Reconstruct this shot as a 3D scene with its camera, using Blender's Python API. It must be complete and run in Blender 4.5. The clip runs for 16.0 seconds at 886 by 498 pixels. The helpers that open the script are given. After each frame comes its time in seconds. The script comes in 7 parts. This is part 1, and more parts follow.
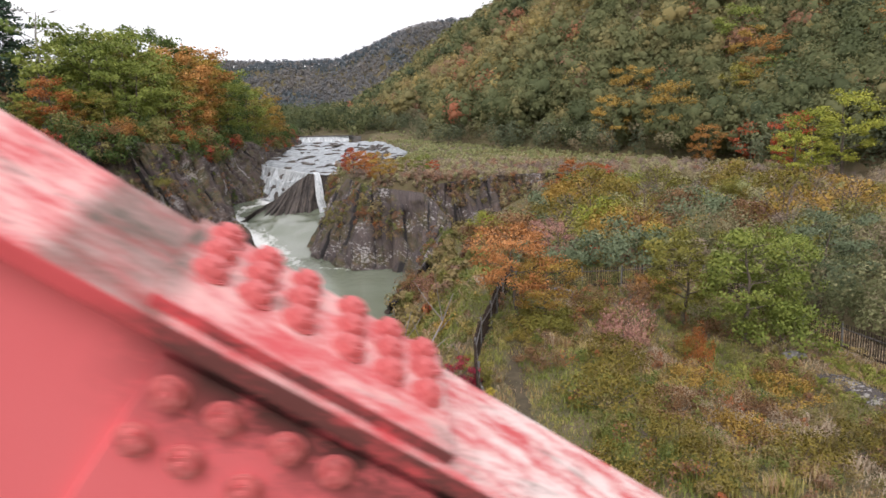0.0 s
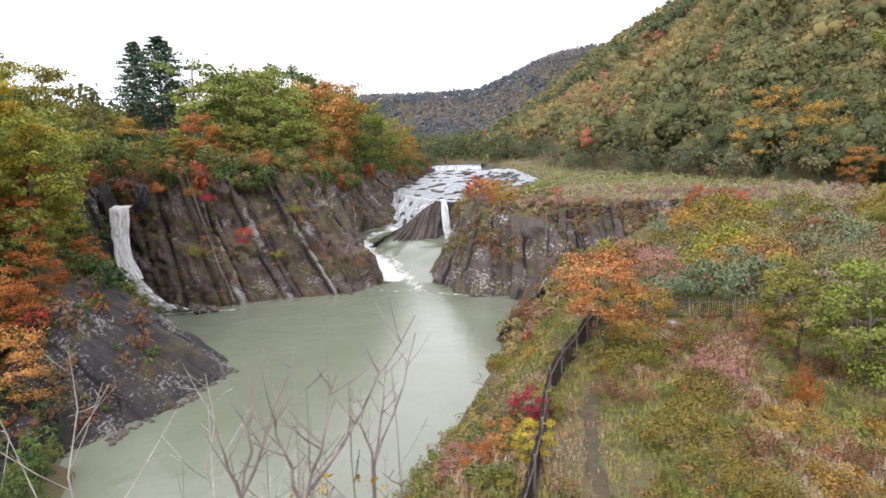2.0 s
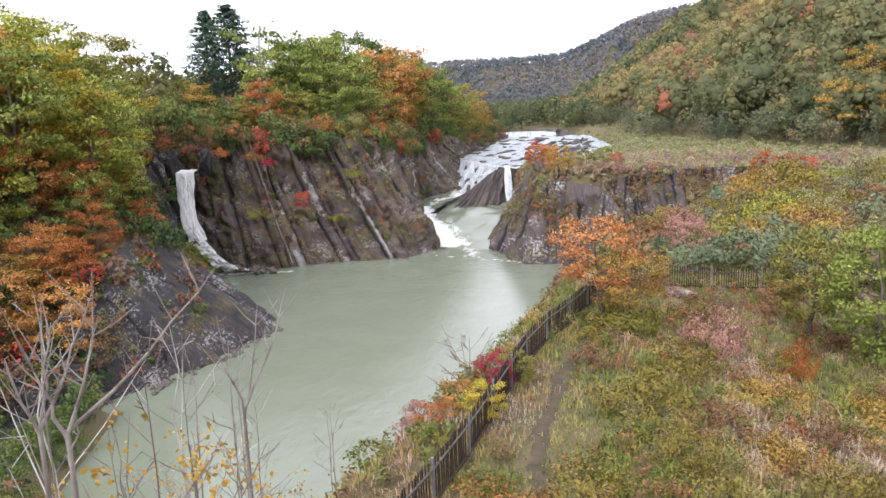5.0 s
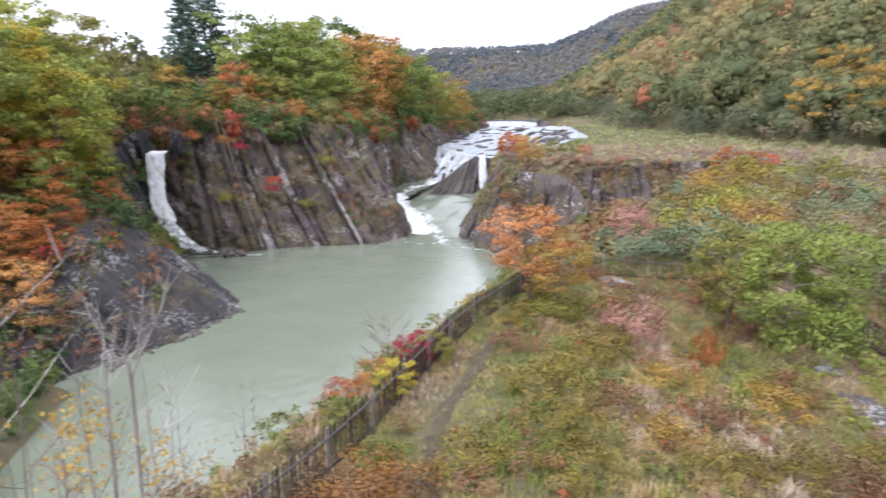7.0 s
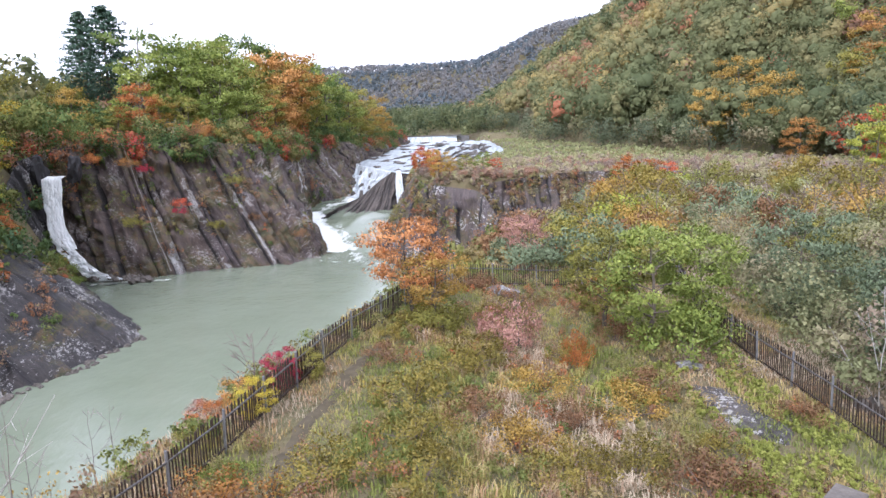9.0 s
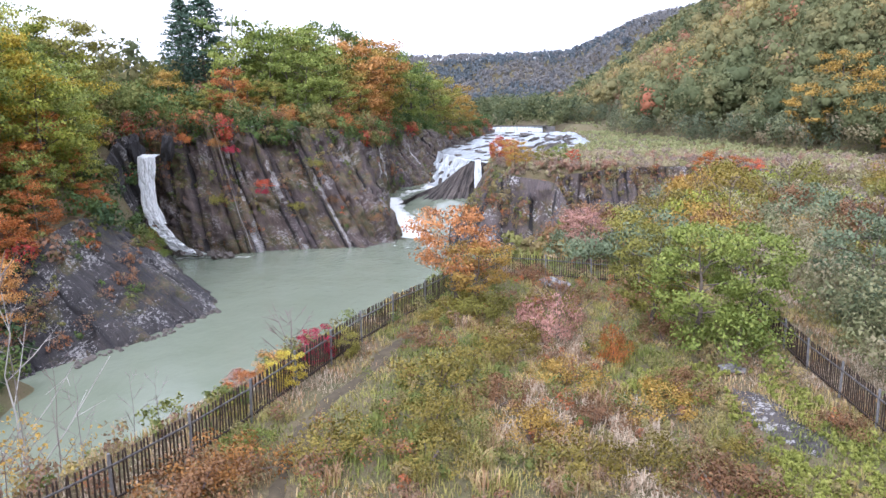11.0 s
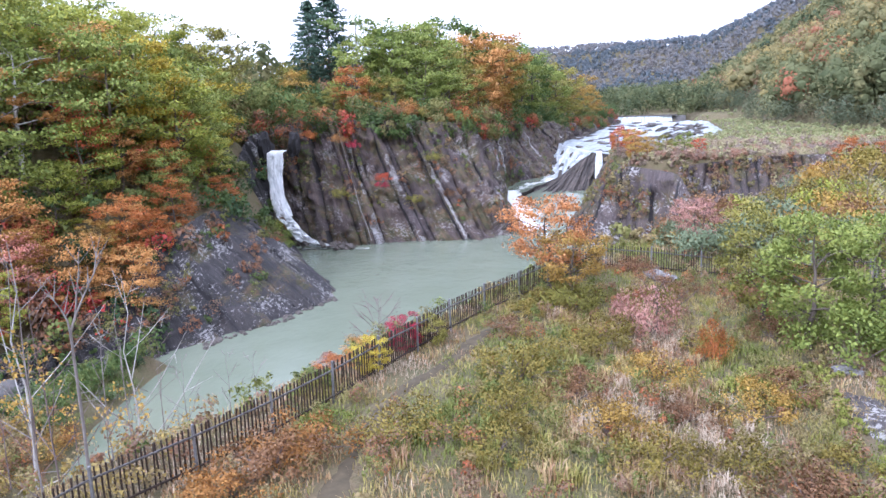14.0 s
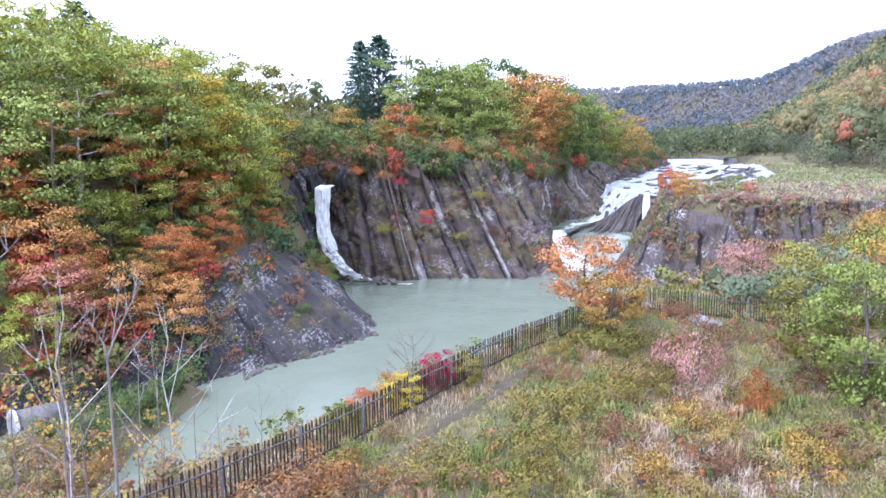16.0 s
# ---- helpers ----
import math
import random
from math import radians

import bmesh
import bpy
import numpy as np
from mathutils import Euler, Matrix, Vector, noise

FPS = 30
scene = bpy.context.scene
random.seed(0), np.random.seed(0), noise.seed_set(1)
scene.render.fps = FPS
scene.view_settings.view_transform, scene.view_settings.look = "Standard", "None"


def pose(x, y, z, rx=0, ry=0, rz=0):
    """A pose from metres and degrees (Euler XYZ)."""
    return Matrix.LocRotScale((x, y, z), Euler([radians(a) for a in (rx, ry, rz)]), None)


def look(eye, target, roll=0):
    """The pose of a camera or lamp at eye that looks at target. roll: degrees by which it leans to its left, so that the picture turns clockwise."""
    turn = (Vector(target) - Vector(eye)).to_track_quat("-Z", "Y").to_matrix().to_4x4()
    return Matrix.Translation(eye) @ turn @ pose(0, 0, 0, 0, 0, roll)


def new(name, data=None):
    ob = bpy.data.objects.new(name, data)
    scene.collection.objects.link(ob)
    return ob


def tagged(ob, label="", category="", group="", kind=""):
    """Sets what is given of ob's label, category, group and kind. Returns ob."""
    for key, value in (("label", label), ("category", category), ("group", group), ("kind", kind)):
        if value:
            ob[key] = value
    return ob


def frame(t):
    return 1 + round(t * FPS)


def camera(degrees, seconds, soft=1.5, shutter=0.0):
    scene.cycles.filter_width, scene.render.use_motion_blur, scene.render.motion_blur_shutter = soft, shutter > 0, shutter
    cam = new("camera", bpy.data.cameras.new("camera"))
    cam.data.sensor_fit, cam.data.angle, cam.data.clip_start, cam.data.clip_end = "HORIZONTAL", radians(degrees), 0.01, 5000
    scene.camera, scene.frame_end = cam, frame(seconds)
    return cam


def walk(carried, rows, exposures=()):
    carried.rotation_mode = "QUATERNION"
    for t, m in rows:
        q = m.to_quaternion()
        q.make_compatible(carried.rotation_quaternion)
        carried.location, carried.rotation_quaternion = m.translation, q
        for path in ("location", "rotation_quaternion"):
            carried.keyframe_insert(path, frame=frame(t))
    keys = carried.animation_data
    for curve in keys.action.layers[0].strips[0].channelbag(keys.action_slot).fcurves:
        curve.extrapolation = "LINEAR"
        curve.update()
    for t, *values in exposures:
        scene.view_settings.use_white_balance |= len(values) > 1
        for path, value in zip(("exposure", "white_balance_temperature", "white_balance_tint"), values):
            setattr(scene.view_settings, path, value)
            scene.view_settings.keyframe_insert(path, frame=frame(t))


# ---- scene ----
cam = camera(63.8, 16.0, 1.5, 0.4)
PATH = [
    (0, (0.081, 0.083, 14.217), (0.281, 2.043, 13.876), -1.3),
    (0.4, (0.438, 0.164, 14.164), (0.528, 2.134, 13.829), -1.8),
    (0.5, (0.531, 0.098, 14.174), (0.574, 2.07, 13.843), -1.8),
    (1, (0.967, 0.092, 14.122), (0.814, 2.062, 13.81), -2.1),
    (1.5, (1.449, 0.278, 14.048), (1.247, 2.249, 13.777), -2.1),
    (2, (1.947, 0.211, 14.068), (1.765, 2.187, 13.814), -2.1),
    (2.5, (2.491, 0.257, 14.02), (2.38, 2.236, 13.749), -2.4),
    (3, (2.94, 0.341, 13.99), (2.882, 2.323, 13.726), -2.8),
    (3.5, (3.492, 0.411, 13.929), (3.336, 2.385, 13.646), -3.0),
    (4, (4.008, 0.524, 13.86), (3.824, 2.49, 13.543), -1.8),
    (4.5, (4.474, 0.596, 13.807), (4.109, 2.536, 13.485), -3.3),
    (6.8, (6.715, 0.168, 13.831), (6.257, 2.079, 13.46), -1.3),
    (7, (6.847, 0.096, 13.839), (6.474, 2.026, 13.469), -0.7),
    (7.5, (7.378, 0.227, 13.796), (7.111, 2.178, 13.444), -0.5),
    (8, (7.886, 0.246, 13.743), (7.723, 2.21, 13.401), -1.2),
    (8.5, (8.328, 0.233, 13.723), (8.162, 2.199, 13.395), -1.7),
    (10.8, (10.058, 0.197, 13.67), (9.663, 2.126, 13.317), -0.9),
    (11, (10.158, 0.224, 13.644), (9.736, 2.147, 13.291), -0.6),
    (11.5, (10.394, 0.41, 13.577), (9.983, 2.333, 13.209), -0.5),
    (12, (10.62, 0.385, 13.57), (10.175, 2.298, 13.19), -1.0),
    (12.5, (10.854, 0.428, 13.577), (10.423, 2.344, 13.201), -0.5),
    (13, (11.013, 0.567, 13.493), (10.685, 2.506, 13.127), -0.4),
    (13.5, (11.124, 0.614, 13.522), (10.734, 2.545, 13.179), -0.9),
    (14, (11.232, 0.597, 13.463), (10.474, 2.412, 13.101), -2.0),
    (14.5, (11.275, 0.643, 13.497), (10.505, 2.455, 13.148), -1.5),
    (15, (11.306, 0.697, 13.478), (10.464, 2.478, 13.131), -2.6),
    (15.5, (11.433, 0.708, 13.466), (10.538, 2.468, 13.148), -2.0),
    (16, (11.425, 0.748, 13.479), (10.547, 2.527, 13.223), -0.9),
]
walk(cam, [(t, look(eye, target, roll)) for t, eye, target, roll in PATH],
     [(0, 0.42, 6500, 16), (1.5, 0.63, 6450, 18), (2.0, 0.86, 6400, 18), (3.5, 0.97, 6300, 18), (8, 1.18, 5750, 18), (12.5, 1.25, 5450, 21), (14, 1.40, 5250, 22), (16, 1.58, 5100, 23)])

# ---- world and light: a bright, fully clouded sky ----
world = bpy.data.worlds.new("overcast_sky")
scene.world = world
world.use_nodes = True
wn = world.node_tree.nodes
wl = world.node_tree.links
wn.clear()
w_out = wn.new("ShaderNodeOutputWorld")
w_bg = wn.new("ShaderNodeBackground")
w_sky = wn.new("ShaderNodeTexSky")
w_sky.sky_type = "NISHITA"
w_sky.sun_disc = False
w_sky.sun_elevation = radians(43)
w_sky.sun_rotation = radians(200)
w_dim = wn.new("ShaderNodeMix")
w_dim.data_type = "RGBA"
w_dim.blend_type = "MULTIPLY"
w_dim.inputs[0].default_value = 1.0
w_dim.inputs[7].default_value = (0.1, 0.1, 0.1, 1)
w_co = wn.new("ShaderNodeTexCoord")
w_sep = wn.new("ShaderNodeSeparateXYZ")
w_ramp = wn.new("ShaderNodeValToRGB")
w_ramp.color_ramp.elements[0].position = 0.0
w_ramp.color_ramp.elements[0].color = (0.70, 0.74, 0.80, 1)
w_ramp.color_ramp.elements[1].position = 0.16
w_ramp.color_ramp.elements[1].color = (1.0, 1.0, 1.0, 1)
w_noise = wn.new("ShaderNodeTexNoise")
w_noise.inputs["Scale"].default_value = 2.2
w_noise.inputs["Detail"].default_value = 4
w_map = wn.new("ShaderNodeMapping")
w_map.inputs["Scale"].default_value = (1, 1, 7)
w_add = wn.new("ShaderNodeMath")
w_add.operation = "MULTIPLY_ADD"
w_add.inputs[1].default_value = 0.16
w_mix = wn.new("ShaderNodeMix")
w_mix.data_type = "RGBA"
w_mix.inputs[0].default_value = 0.9
wl.new(w_co.outputs["Generated"], w_sep.inputs[0])
wl.new(w_co.outputs["Generated"], w_map.inputs[0])
wl.new(w_map.outputs[0], w_noise.inputs["Vector"])
wl.new(w_noise.outputs["Fac"], w_add.inputs[0])
wl.new(w_sep.outputs["Z"], w_add.inputs[2])
w_sub = wn.new("ShaderNodeMath")
w_sub.operation = "SUBTRACT"
w_sub.inputs[1].default_value = 0.08
wl.new(w_add.outputs[0], w_sub.inputs[0])
wl.new(w_sub.outputs[0], w_ramp.inputs[0])
wl.new(w_sky.outputs[0], w_dim.inputs[6])
wl.new(w_dim.outputs[2], w_mix.inputs[6])
wl.new(w_ramp.outputs[0], w_mix.inputs[7])
wl.new(w_mix.outputs[2], w_bg.inputs[0])
w_bg.inputs[1].default_value = 1.05
wl.new(w_bg.outputs[0], w_out.inputs[0])

sun = new("sun", bpy.data.lights.new("sun", "SUN"))
sun.data.energy = 1.3
sun.data.angle = radians(25)
sun.data.color = (1.0, 0.97, 0.92)
sun.matrix_world = look((0, 0, 60), (20, 62, 0))


# ---- numbers ----
def lattice(ix, iy, iz, seed):
    n = np.sin(ix * 127.1 + iy * 311.7 + iz * 74.7 + seed * 53.3) * 43758.5453
    return n - np.floor(n)


def vnoise(x, y, z=0.0, seed=0):
    """Smooth value noise, 0 to 1."""
    x, y, z = np.broadcast_arrays(np.asarray(x, float), np.asarray(y, float), np.asarray(z, float))
    ix, iy, iz = np.floor(x), np.floor(y), np.floor(z)
    fx, fy, fz = x - ix, y - iy, z - iz
    fx, fy, fz = (f * f * (3 - 2 * f) for f in (fx, fy, fz))
    out = 0
    for a in (0, 1):
        for b in (0, 1):
            for c in (0, 1):
                wgt = (fx if a else 1 - fx) * (fy if b else 1 - fy) * (fz if c else 1 - fz)
                out = out + wgt * lattice(ix + a, iy + b, iz + c, seed)
    return out


def fbm(x, y, z=0.0, seed=0, octaves=4):
    total, amp, norm = 0, 1.0, 0.0
    for k in range(octaves):
        total = total + amp * vnoise(np.asarray(x) * 2**k, np.asarray(y) * 2**k, np.asarray(z) * 2**k, seed + k)
        norm += amp
        amp *= 0.5
    return total / norm


def smooth(a, b, v):
    t = np.clip((np.asarray(v, float) - a) / (b - a), 0, 1)
    return t * t * (3 - 2 * t)


def to_line(x, y, pts):
    """Distance to a polyline."""
    best = np.full(np.shape(x), 1e9)
    for (ax, ay), (bx, by) in zip(pts, pts[1:]):
        dx, dy = bx - ax, by - ay
        t = np.clip(((x - ax) * dx + (y - ay) * dy) / (dx * dx + dy * dy), 0, 1)
        best = np.minimum(best, np.hypot(x - ax - t * dx, y - ay - t * dy))
    return best


# ---- the lie of the land ----
LEFT_BANK = [(-40, -60), (-28, 5), (-24.5, 14), (-22.6, 21), (-20.6, 28), (-18.6, 34), (-17.4, 40), (-16.8, 46.4), (-19.2, 50),
             (-24, 55.4), (-30.6, 63.5), (-31.8, 66.6), (-27.4, 67.2), (-24.2, 69.9), (-16, 73.6), (-11.7, 77), (-13.5, 86),
             (-19, 96), (-20.4, 101), (-19, 106), (-16.6, 110), (-17.6, 118), (-18.4, 125), (-19.2, 129), (-20.2, 136), (-20.6, 145), (-21, 162), (-20.5, 186), (-24, 226), (-60, 290), (-300, 430)]
RIGHT_BANK = [(-16, -60), (-10, 5), (-7, 12), (-5, 20), (-3.4, 28), (-2.2, 34), (-0.4, 45), (0.6, 55), (1.5, 59.6), (3.6, 63), (4.2, 66),
              (2.2, 70.4), (-2.6, 71.6), (-4.0, 75.5), (-4.5, 77.6), (-6.5, 80.5), (-8, 83), (-7, 88), (-5.6, 93), (-5.4, 99), (-6.0, 103),
              (-4, 104), (-1, 105), (1.5, 110), (4, 122), (6.5, 135), (8, 146), (5, 166), (0, 186), (-3.6, 190), (-4, 205), (-9, 226), (-44, 276), (-280, 405)]
LB = np.array(LEFT_BANK)
RB = np.array(RIGHT_BANK)
FOOT_Y = [-300, 0, 40, 80, 110, 140, 180, 230, 330, 520, 800, 1100, 2500]
FOOT_X = [110, 70, 62, 50, 42, 30, 17, 7, -10, -40, -84, -130, -340]
SCARP_X = [-10, -3.6, 2, 10, 20, 30, 45, 80]
SCARP_Y = [84, 74.5, 72.5, 76, 76, 68, 60, 40]


def inside_river(x, y):
    """True between the two banks."""
    loop = np.array(LEFT_BANK + RIGHT_BANK[::-1])
    hit = np.zeros(np.shape(x), bool)
    for (ax, ay), (bx, by) in zip(loop, np.roll(loop, -1, 0)):
        if ay == by:
            continue
        cross = ((ay > y) != (by > y)) & (x < (bx - ax) * (y - ay) / (by - ay) + ax)
        hit ^= cross
    return hit


def bed(y):
    """Height of the river bed along the valley: pool, chute, shelf, reservoir."""
    return np.interp(y, [100, 108, 118, 124, 130, 150, 185, 190, 191, 1500], [-1.6, -1.2, -1.0, -0.8, 7.2, 8.2, 9.8, 10.2, 11.4, 11.4])


def land(x, y):
    """Ground height, for arrays."""
    x, y = np.asarray(x, float), np.asarray(y, float)
    dl, dr = to_line(x, y, LEFT_BANK), to_line(x, y, RIGHT_BANK)
    wet = inside_river(x, y)
    left = ~wet & (dl < dr)
    rough = fbm(x * 0.22, y * 0.22, 0, 3) - 0.5
    # left: a wooded slope near the camera, a sheer wall farther up
    run = np.interp(y, [0, 40, 47, 54, 64, 70, 200, 400], [21, 19, 16, 12, 5, 4.0, 5.0, 12])
    back = np.interp(y, [46, 66, 70, 76, 80, 90, 98, 105, 150], [0.4, 1.8, 3.0, 4.0, 6.0, 5.4, 4.0, 3.2, 3.0])
    t = np.clip((dl - back) / run, 0, 1)
    top = 13.2 + 0.04 * np.clip(dl - run, 0, 60) + 1.2 * rough
    hl = -1.2 + (top + 1.2) * (0.25 * smooth(0, 1, t) + 0.75 * t)
    gully = np.exp(-(((x + 37) / 5.5) ** 2 + ((y - 66.5) / 3.0) ** 2))
    hl = hl - 5.5 * gully
    # right: fenced meadow, gully, rock scarp and the upper flats
    south = 6.0 + 0.02 * (y - 15) + 0.5 * rough - np.interp(y, [36, 60], [0, 3.4]) * smooth(20, 10, x)
    south = south - 1.6 * np.exp(-(((x - 22) / 3.0) ** 2)) * smooth(45, 30, y) + 0.05 * np.clip(x - 26, 0, 40)
    south = south + 0.8 * smooth(12, 5, x) * smooth(3, 9, y) * smooth(40, 33, y)
    north = 8.3 + 0.02 * np.clip(y - 78, 0, 130) + 0.9 * rough
    north = np.maximum(north, np.where(y > 118, bed(y) + 0.3, 0))
    north = np.maximum(north, 12.5 * smooth(180, 192, y))
    k = smooth(0.3, 2.2, y - np.interp(x, SCARP_X, SCARP_Y))
    hr = south * (1 - k) + north * k
    slope = np.interp(y, [30, 55, 60, 70, 84, 91, 102, 106, 112, 118], [1.15, 0.8, 1.6, 2.8, 2.8, 4.5, 4.5, 0.75, 0.75, 0.8])
    shore = np.interp(y, [104, 112, 118, 124, 130], [-0.9, -0.6, 0, 3, 8])
    shore = np.where((y > 103) & (x > -9.5) | (y > 95) & (x > -4.4), 7.0, shore)
    hr = np.minimum(hr, shore + np.clip(dr - np.interp(y, [50, 58, 70, 84, 91, 102, 106], [0, 1.3, 1.4, 2.6, 0.5, 0.3, 0.2]), 0, 99) * slope)
    s = (x - np.interp(y, FOOT_Y, FOOT_X)) * 0.9
    rise = 0.74 * np.clip(s, 0, None) * (0.86 + 0.3 * fbm(x * 0.012, y * 0.012, 0, 9))
    hr = hr + 330 * (1 - np.exp(-rise / 330)) * np.interp(s, [0, 60], [0.8, 1.0])
    ridge = 88 * np.exp(-(((y - 1050) / 210) ** 2)) * (0.8 + 0.4 * fbm(x * 0.004, y * 0.004, 0, 15)) * (1 + 0.5 * smooth(-70, 80, x))
    h = np.where(left, hl, hr)
    h = np.where(y > 500, np.maximum(h, 11 + ridge), h)
    h = np.where(wet, np.minimum(bed(y), np.maximum(bed(y) - 0.4, bed(y) - 0.5 * np.minimum(dl, dr))), h)
    # a grassy bar in the near river
    bar = to_line(x, y, [(-19.4, 29.5), (-18, 22), (-15.5, 17), (-13, 8)]) - np.interp(y, [12, 20, 29], [4.2, 2.2, 0.6])
    h = np.where(wet, np.maximum(h, 0.55 + 0.3 * rough - 0.9 * np.clip(bar, -0.3, 3)), h)
    return h


def land_at(x, y):
    return float(land(np.array([x]), np.array([y]))[0])


# ---- mesh helpers ----
def mesh_np(name, verts, faces, mats=(), smooth_faces=False, tone=None, uv=None, normals=None):
    """A mesh from arrays: verts (n, 3), faces (m, 3 or 4)."""
    verts, faces = np.asarray(verts, np.float32), np.asarray(faces, np.int32)
    me = bpy.data.meshes.new(name)
    me.vertices.add(len(verts))
    me.vertices.foreach_set("co", verts.ravel())
    k = faces.shape[1]
    me.loops.add(faces.size)
    me.loops.foreach_set("vertex_index", faces.ravel())
    me.polygons.add(len(faces))
    me.polygons.foreach_set("loop_start", np.arange(0, faces.size, k, dtype=np.int32))
    if smooth_faces:
        me.polygons.foreach_set("use_smooth", np.ones(len(faces), bool))
    if tone is not None:
        me.attributes.new("tone", "FLOAT", "POINT").data.foreach_set("value", np.asarray(tone, np.float32))
    if uv is not None:
        layer = me.uv_layers.new(name="UVMap")
        layer.data.foreach_set("uv", np.asarray(uv, np.float32)[faces.ravel()].ravel())
    me.update(calc_edges=True)
    if normals is not None:
        me.attributes.new("custom_normal", "FLOAT_VECTOR", "POINT").data.foreach_set("vector", np.asarray(normals, np.float32).ravel())
    for m in mats:
        me.materials.append(m)
    return me


def unit(v):
    return v / (np.linalg.norm(v, axis=-1, keepdims=True) + 1e-9)


def grid_faces(nu, nv):
    i = np.arange(nu - 1)[:, None] * nv + np.arange(nv - 1)[None, :]
    return np.stack([i, i + nv, i + nv + 1, i + 1], -1).reshape(-1, 4)


def part(name, bm, mat, parent, label="", smooth_faces=False):
    """Links a bmesh as one mesh object under a thing or a part."""
    me = bpy.data.meshes.new(name)
    bm.to_mesh(me)
    bm.free()
    me.materials.append(mat)
    if smooth_faces:
        me.polygons.foreach_set("use_smooth", np.ones(len(me.polygons), bool))
    ob = new(name, me)
    ob.parent = parent
    return tagged(ob, label)


def piece(name, me, parent, m=None, label=""):
    ob = new(name, me)
    ob.parent = parent
    if m is not None:
        ob.matrix_local = m
    return tagged(ob, label)


def empty(name, m, label, category, group=""):
    ob = new(name)
    ob.empty_display_size = 0.2
    ob.matrix_world = m
    return tagged(ob, label, category, group)


def box_bm(sx, sy, sz, bevel=0.0, at=(0, 0, 0)):
    bm = bmesh.new()
    bmesh.ops.create_cube(bm, size=1, matrix=Matrix.Translation(at) @ Matrix.Diagonal((sx, sy, sz, 1)))
    if bevel:
        bmesh.ops.bevel(bm, geom=bm.edges[:], offset=bevel, segments=2, affect="EDGES", profile=0.7)
    return bm


def tube(path, radii, sides=6):
    """Verts and quads of a tapered tube along a list of points."""
    path = [Vector(p) for p in path]
    verts, faces = [], []
    for i, p in enumerate(path):
        d = (path[min(i + 1, len(path) - 1)] - path[max(i - 1, 0)]).normalized()
        a = d.orthogonal().normalized()
        b = d.cross(a)
        for k in range(sides):
            t = 2 * math.pi * k / sides
            verts.append(p + (a * math.cos(t) + b * math.sin(t)) * radii[i])
    for i in range(len(path) - 1):
        for k in range(sides):
            j = (k + 1) % sides
            faces.append((i * sides + k, i * sides + j, (i + 1) * sides + j, (i + 1) * sides + k))
    return [tuple(v) for v in verts], faces


def join(pieces):
    verts, faces = [], []
    for v, f in pieces:
        n = len(verts)
        verts += v
        faces += [tuple(i + n for i in q) for q in f]
    return verts, faces


# ---- materials ----
def material(name):
    m = bpy.data.materials.new(name)
    m.use_nodes = True
    nt = m.node_tree
    return m, nt, nt.nodes["Principled BSDF"]


def ramp_node(nt, stops):
    r = nt.nodes.new("ShaderNodeValToRGB")
    e = r.color_ramp.elements
    while len(e) < len(stops):
        e.new(0.5)
    for el, (p, c) in zip(e, stops):
        el.position = p
        el.color = (*c, 1)
    return r


def noise_node(nt, scale, detail=4, vector=None, rough=0.55):
    n = nt.nodes.new("ShaderNodeTexNoise")
    n.inputs["Scale"].default_value = scale
    n.inputs["Detail"].default_value = detail
    n.inputs["Roughness"].default_value = rough
    if vector is not None:
        nt.links.new(vector, n.inputs["Vector"])
    return n


def coords(nt, kind="Object"):
    return nt.nodes.new("ShaderNodeTexCoord").outputs[kind]


def mapped(nt, vector, scale=(1, 1, 1), rot=(0, 0, 0)):
    m = nt.nodes.new("ShaderNodeMapping")
    m.inputs["Scale"].default_value = scale
    m.inputs["Rotation"].default_value = rot
    nt.links.new(vector, m.inputs[0])
    return m.outputs[0]


def mix_node(nt, fac, a, b, blend="MIX"):
    m = nt.nodes.new("ShaderNodeMix")
    m.data_type = "RGBA"
    m.blend_type = blend
    for sock, v in ((m.inputs[0], fac), (m.inputs[6], a), (m.inputs[7], b)):
        if isinstance(v, (int, float)):
            sock.default_value = v
        elif isinstance(v, tuple):
            sock.default_value = (*v, 1)
        else:
            nt.links.new(v, sock)
    return m.outputs[2]


def math_node(nt, op, a, b=0.0, clamp=False):
    m = nt.nodes.new("ShaderNodeMath")
    m.operation = op
    m.use_clamp = clamp
    for sock, v in zip(m.inputs, (a, b)):
        if isinstance(v, (int, float)):
            sock.default_value = v
        else:
            nt.links.new(v, sock)
    return m.outputs[0]


def bump_to(nt, bsdf, height, strength=0.5, distance=0.1):
    b = nt.nodes.new("ShaderNodeBump")
    b.inputs["Strength"].default_value = strength
    b.inputs["Distance"].default_value = distance
    nt.links.new(height, b.inputs["Height"])
    nt.links.new(b.outputs[0], bsdf.inputs["Normal"])


def muted(c, k):
    """A colour with part of its saturation taken out."""
    g = 0.3 * c[0] + 0.55 * c[1] + 0.15 * c[2]
    return tuple(v + (g - v) * k for v in c)


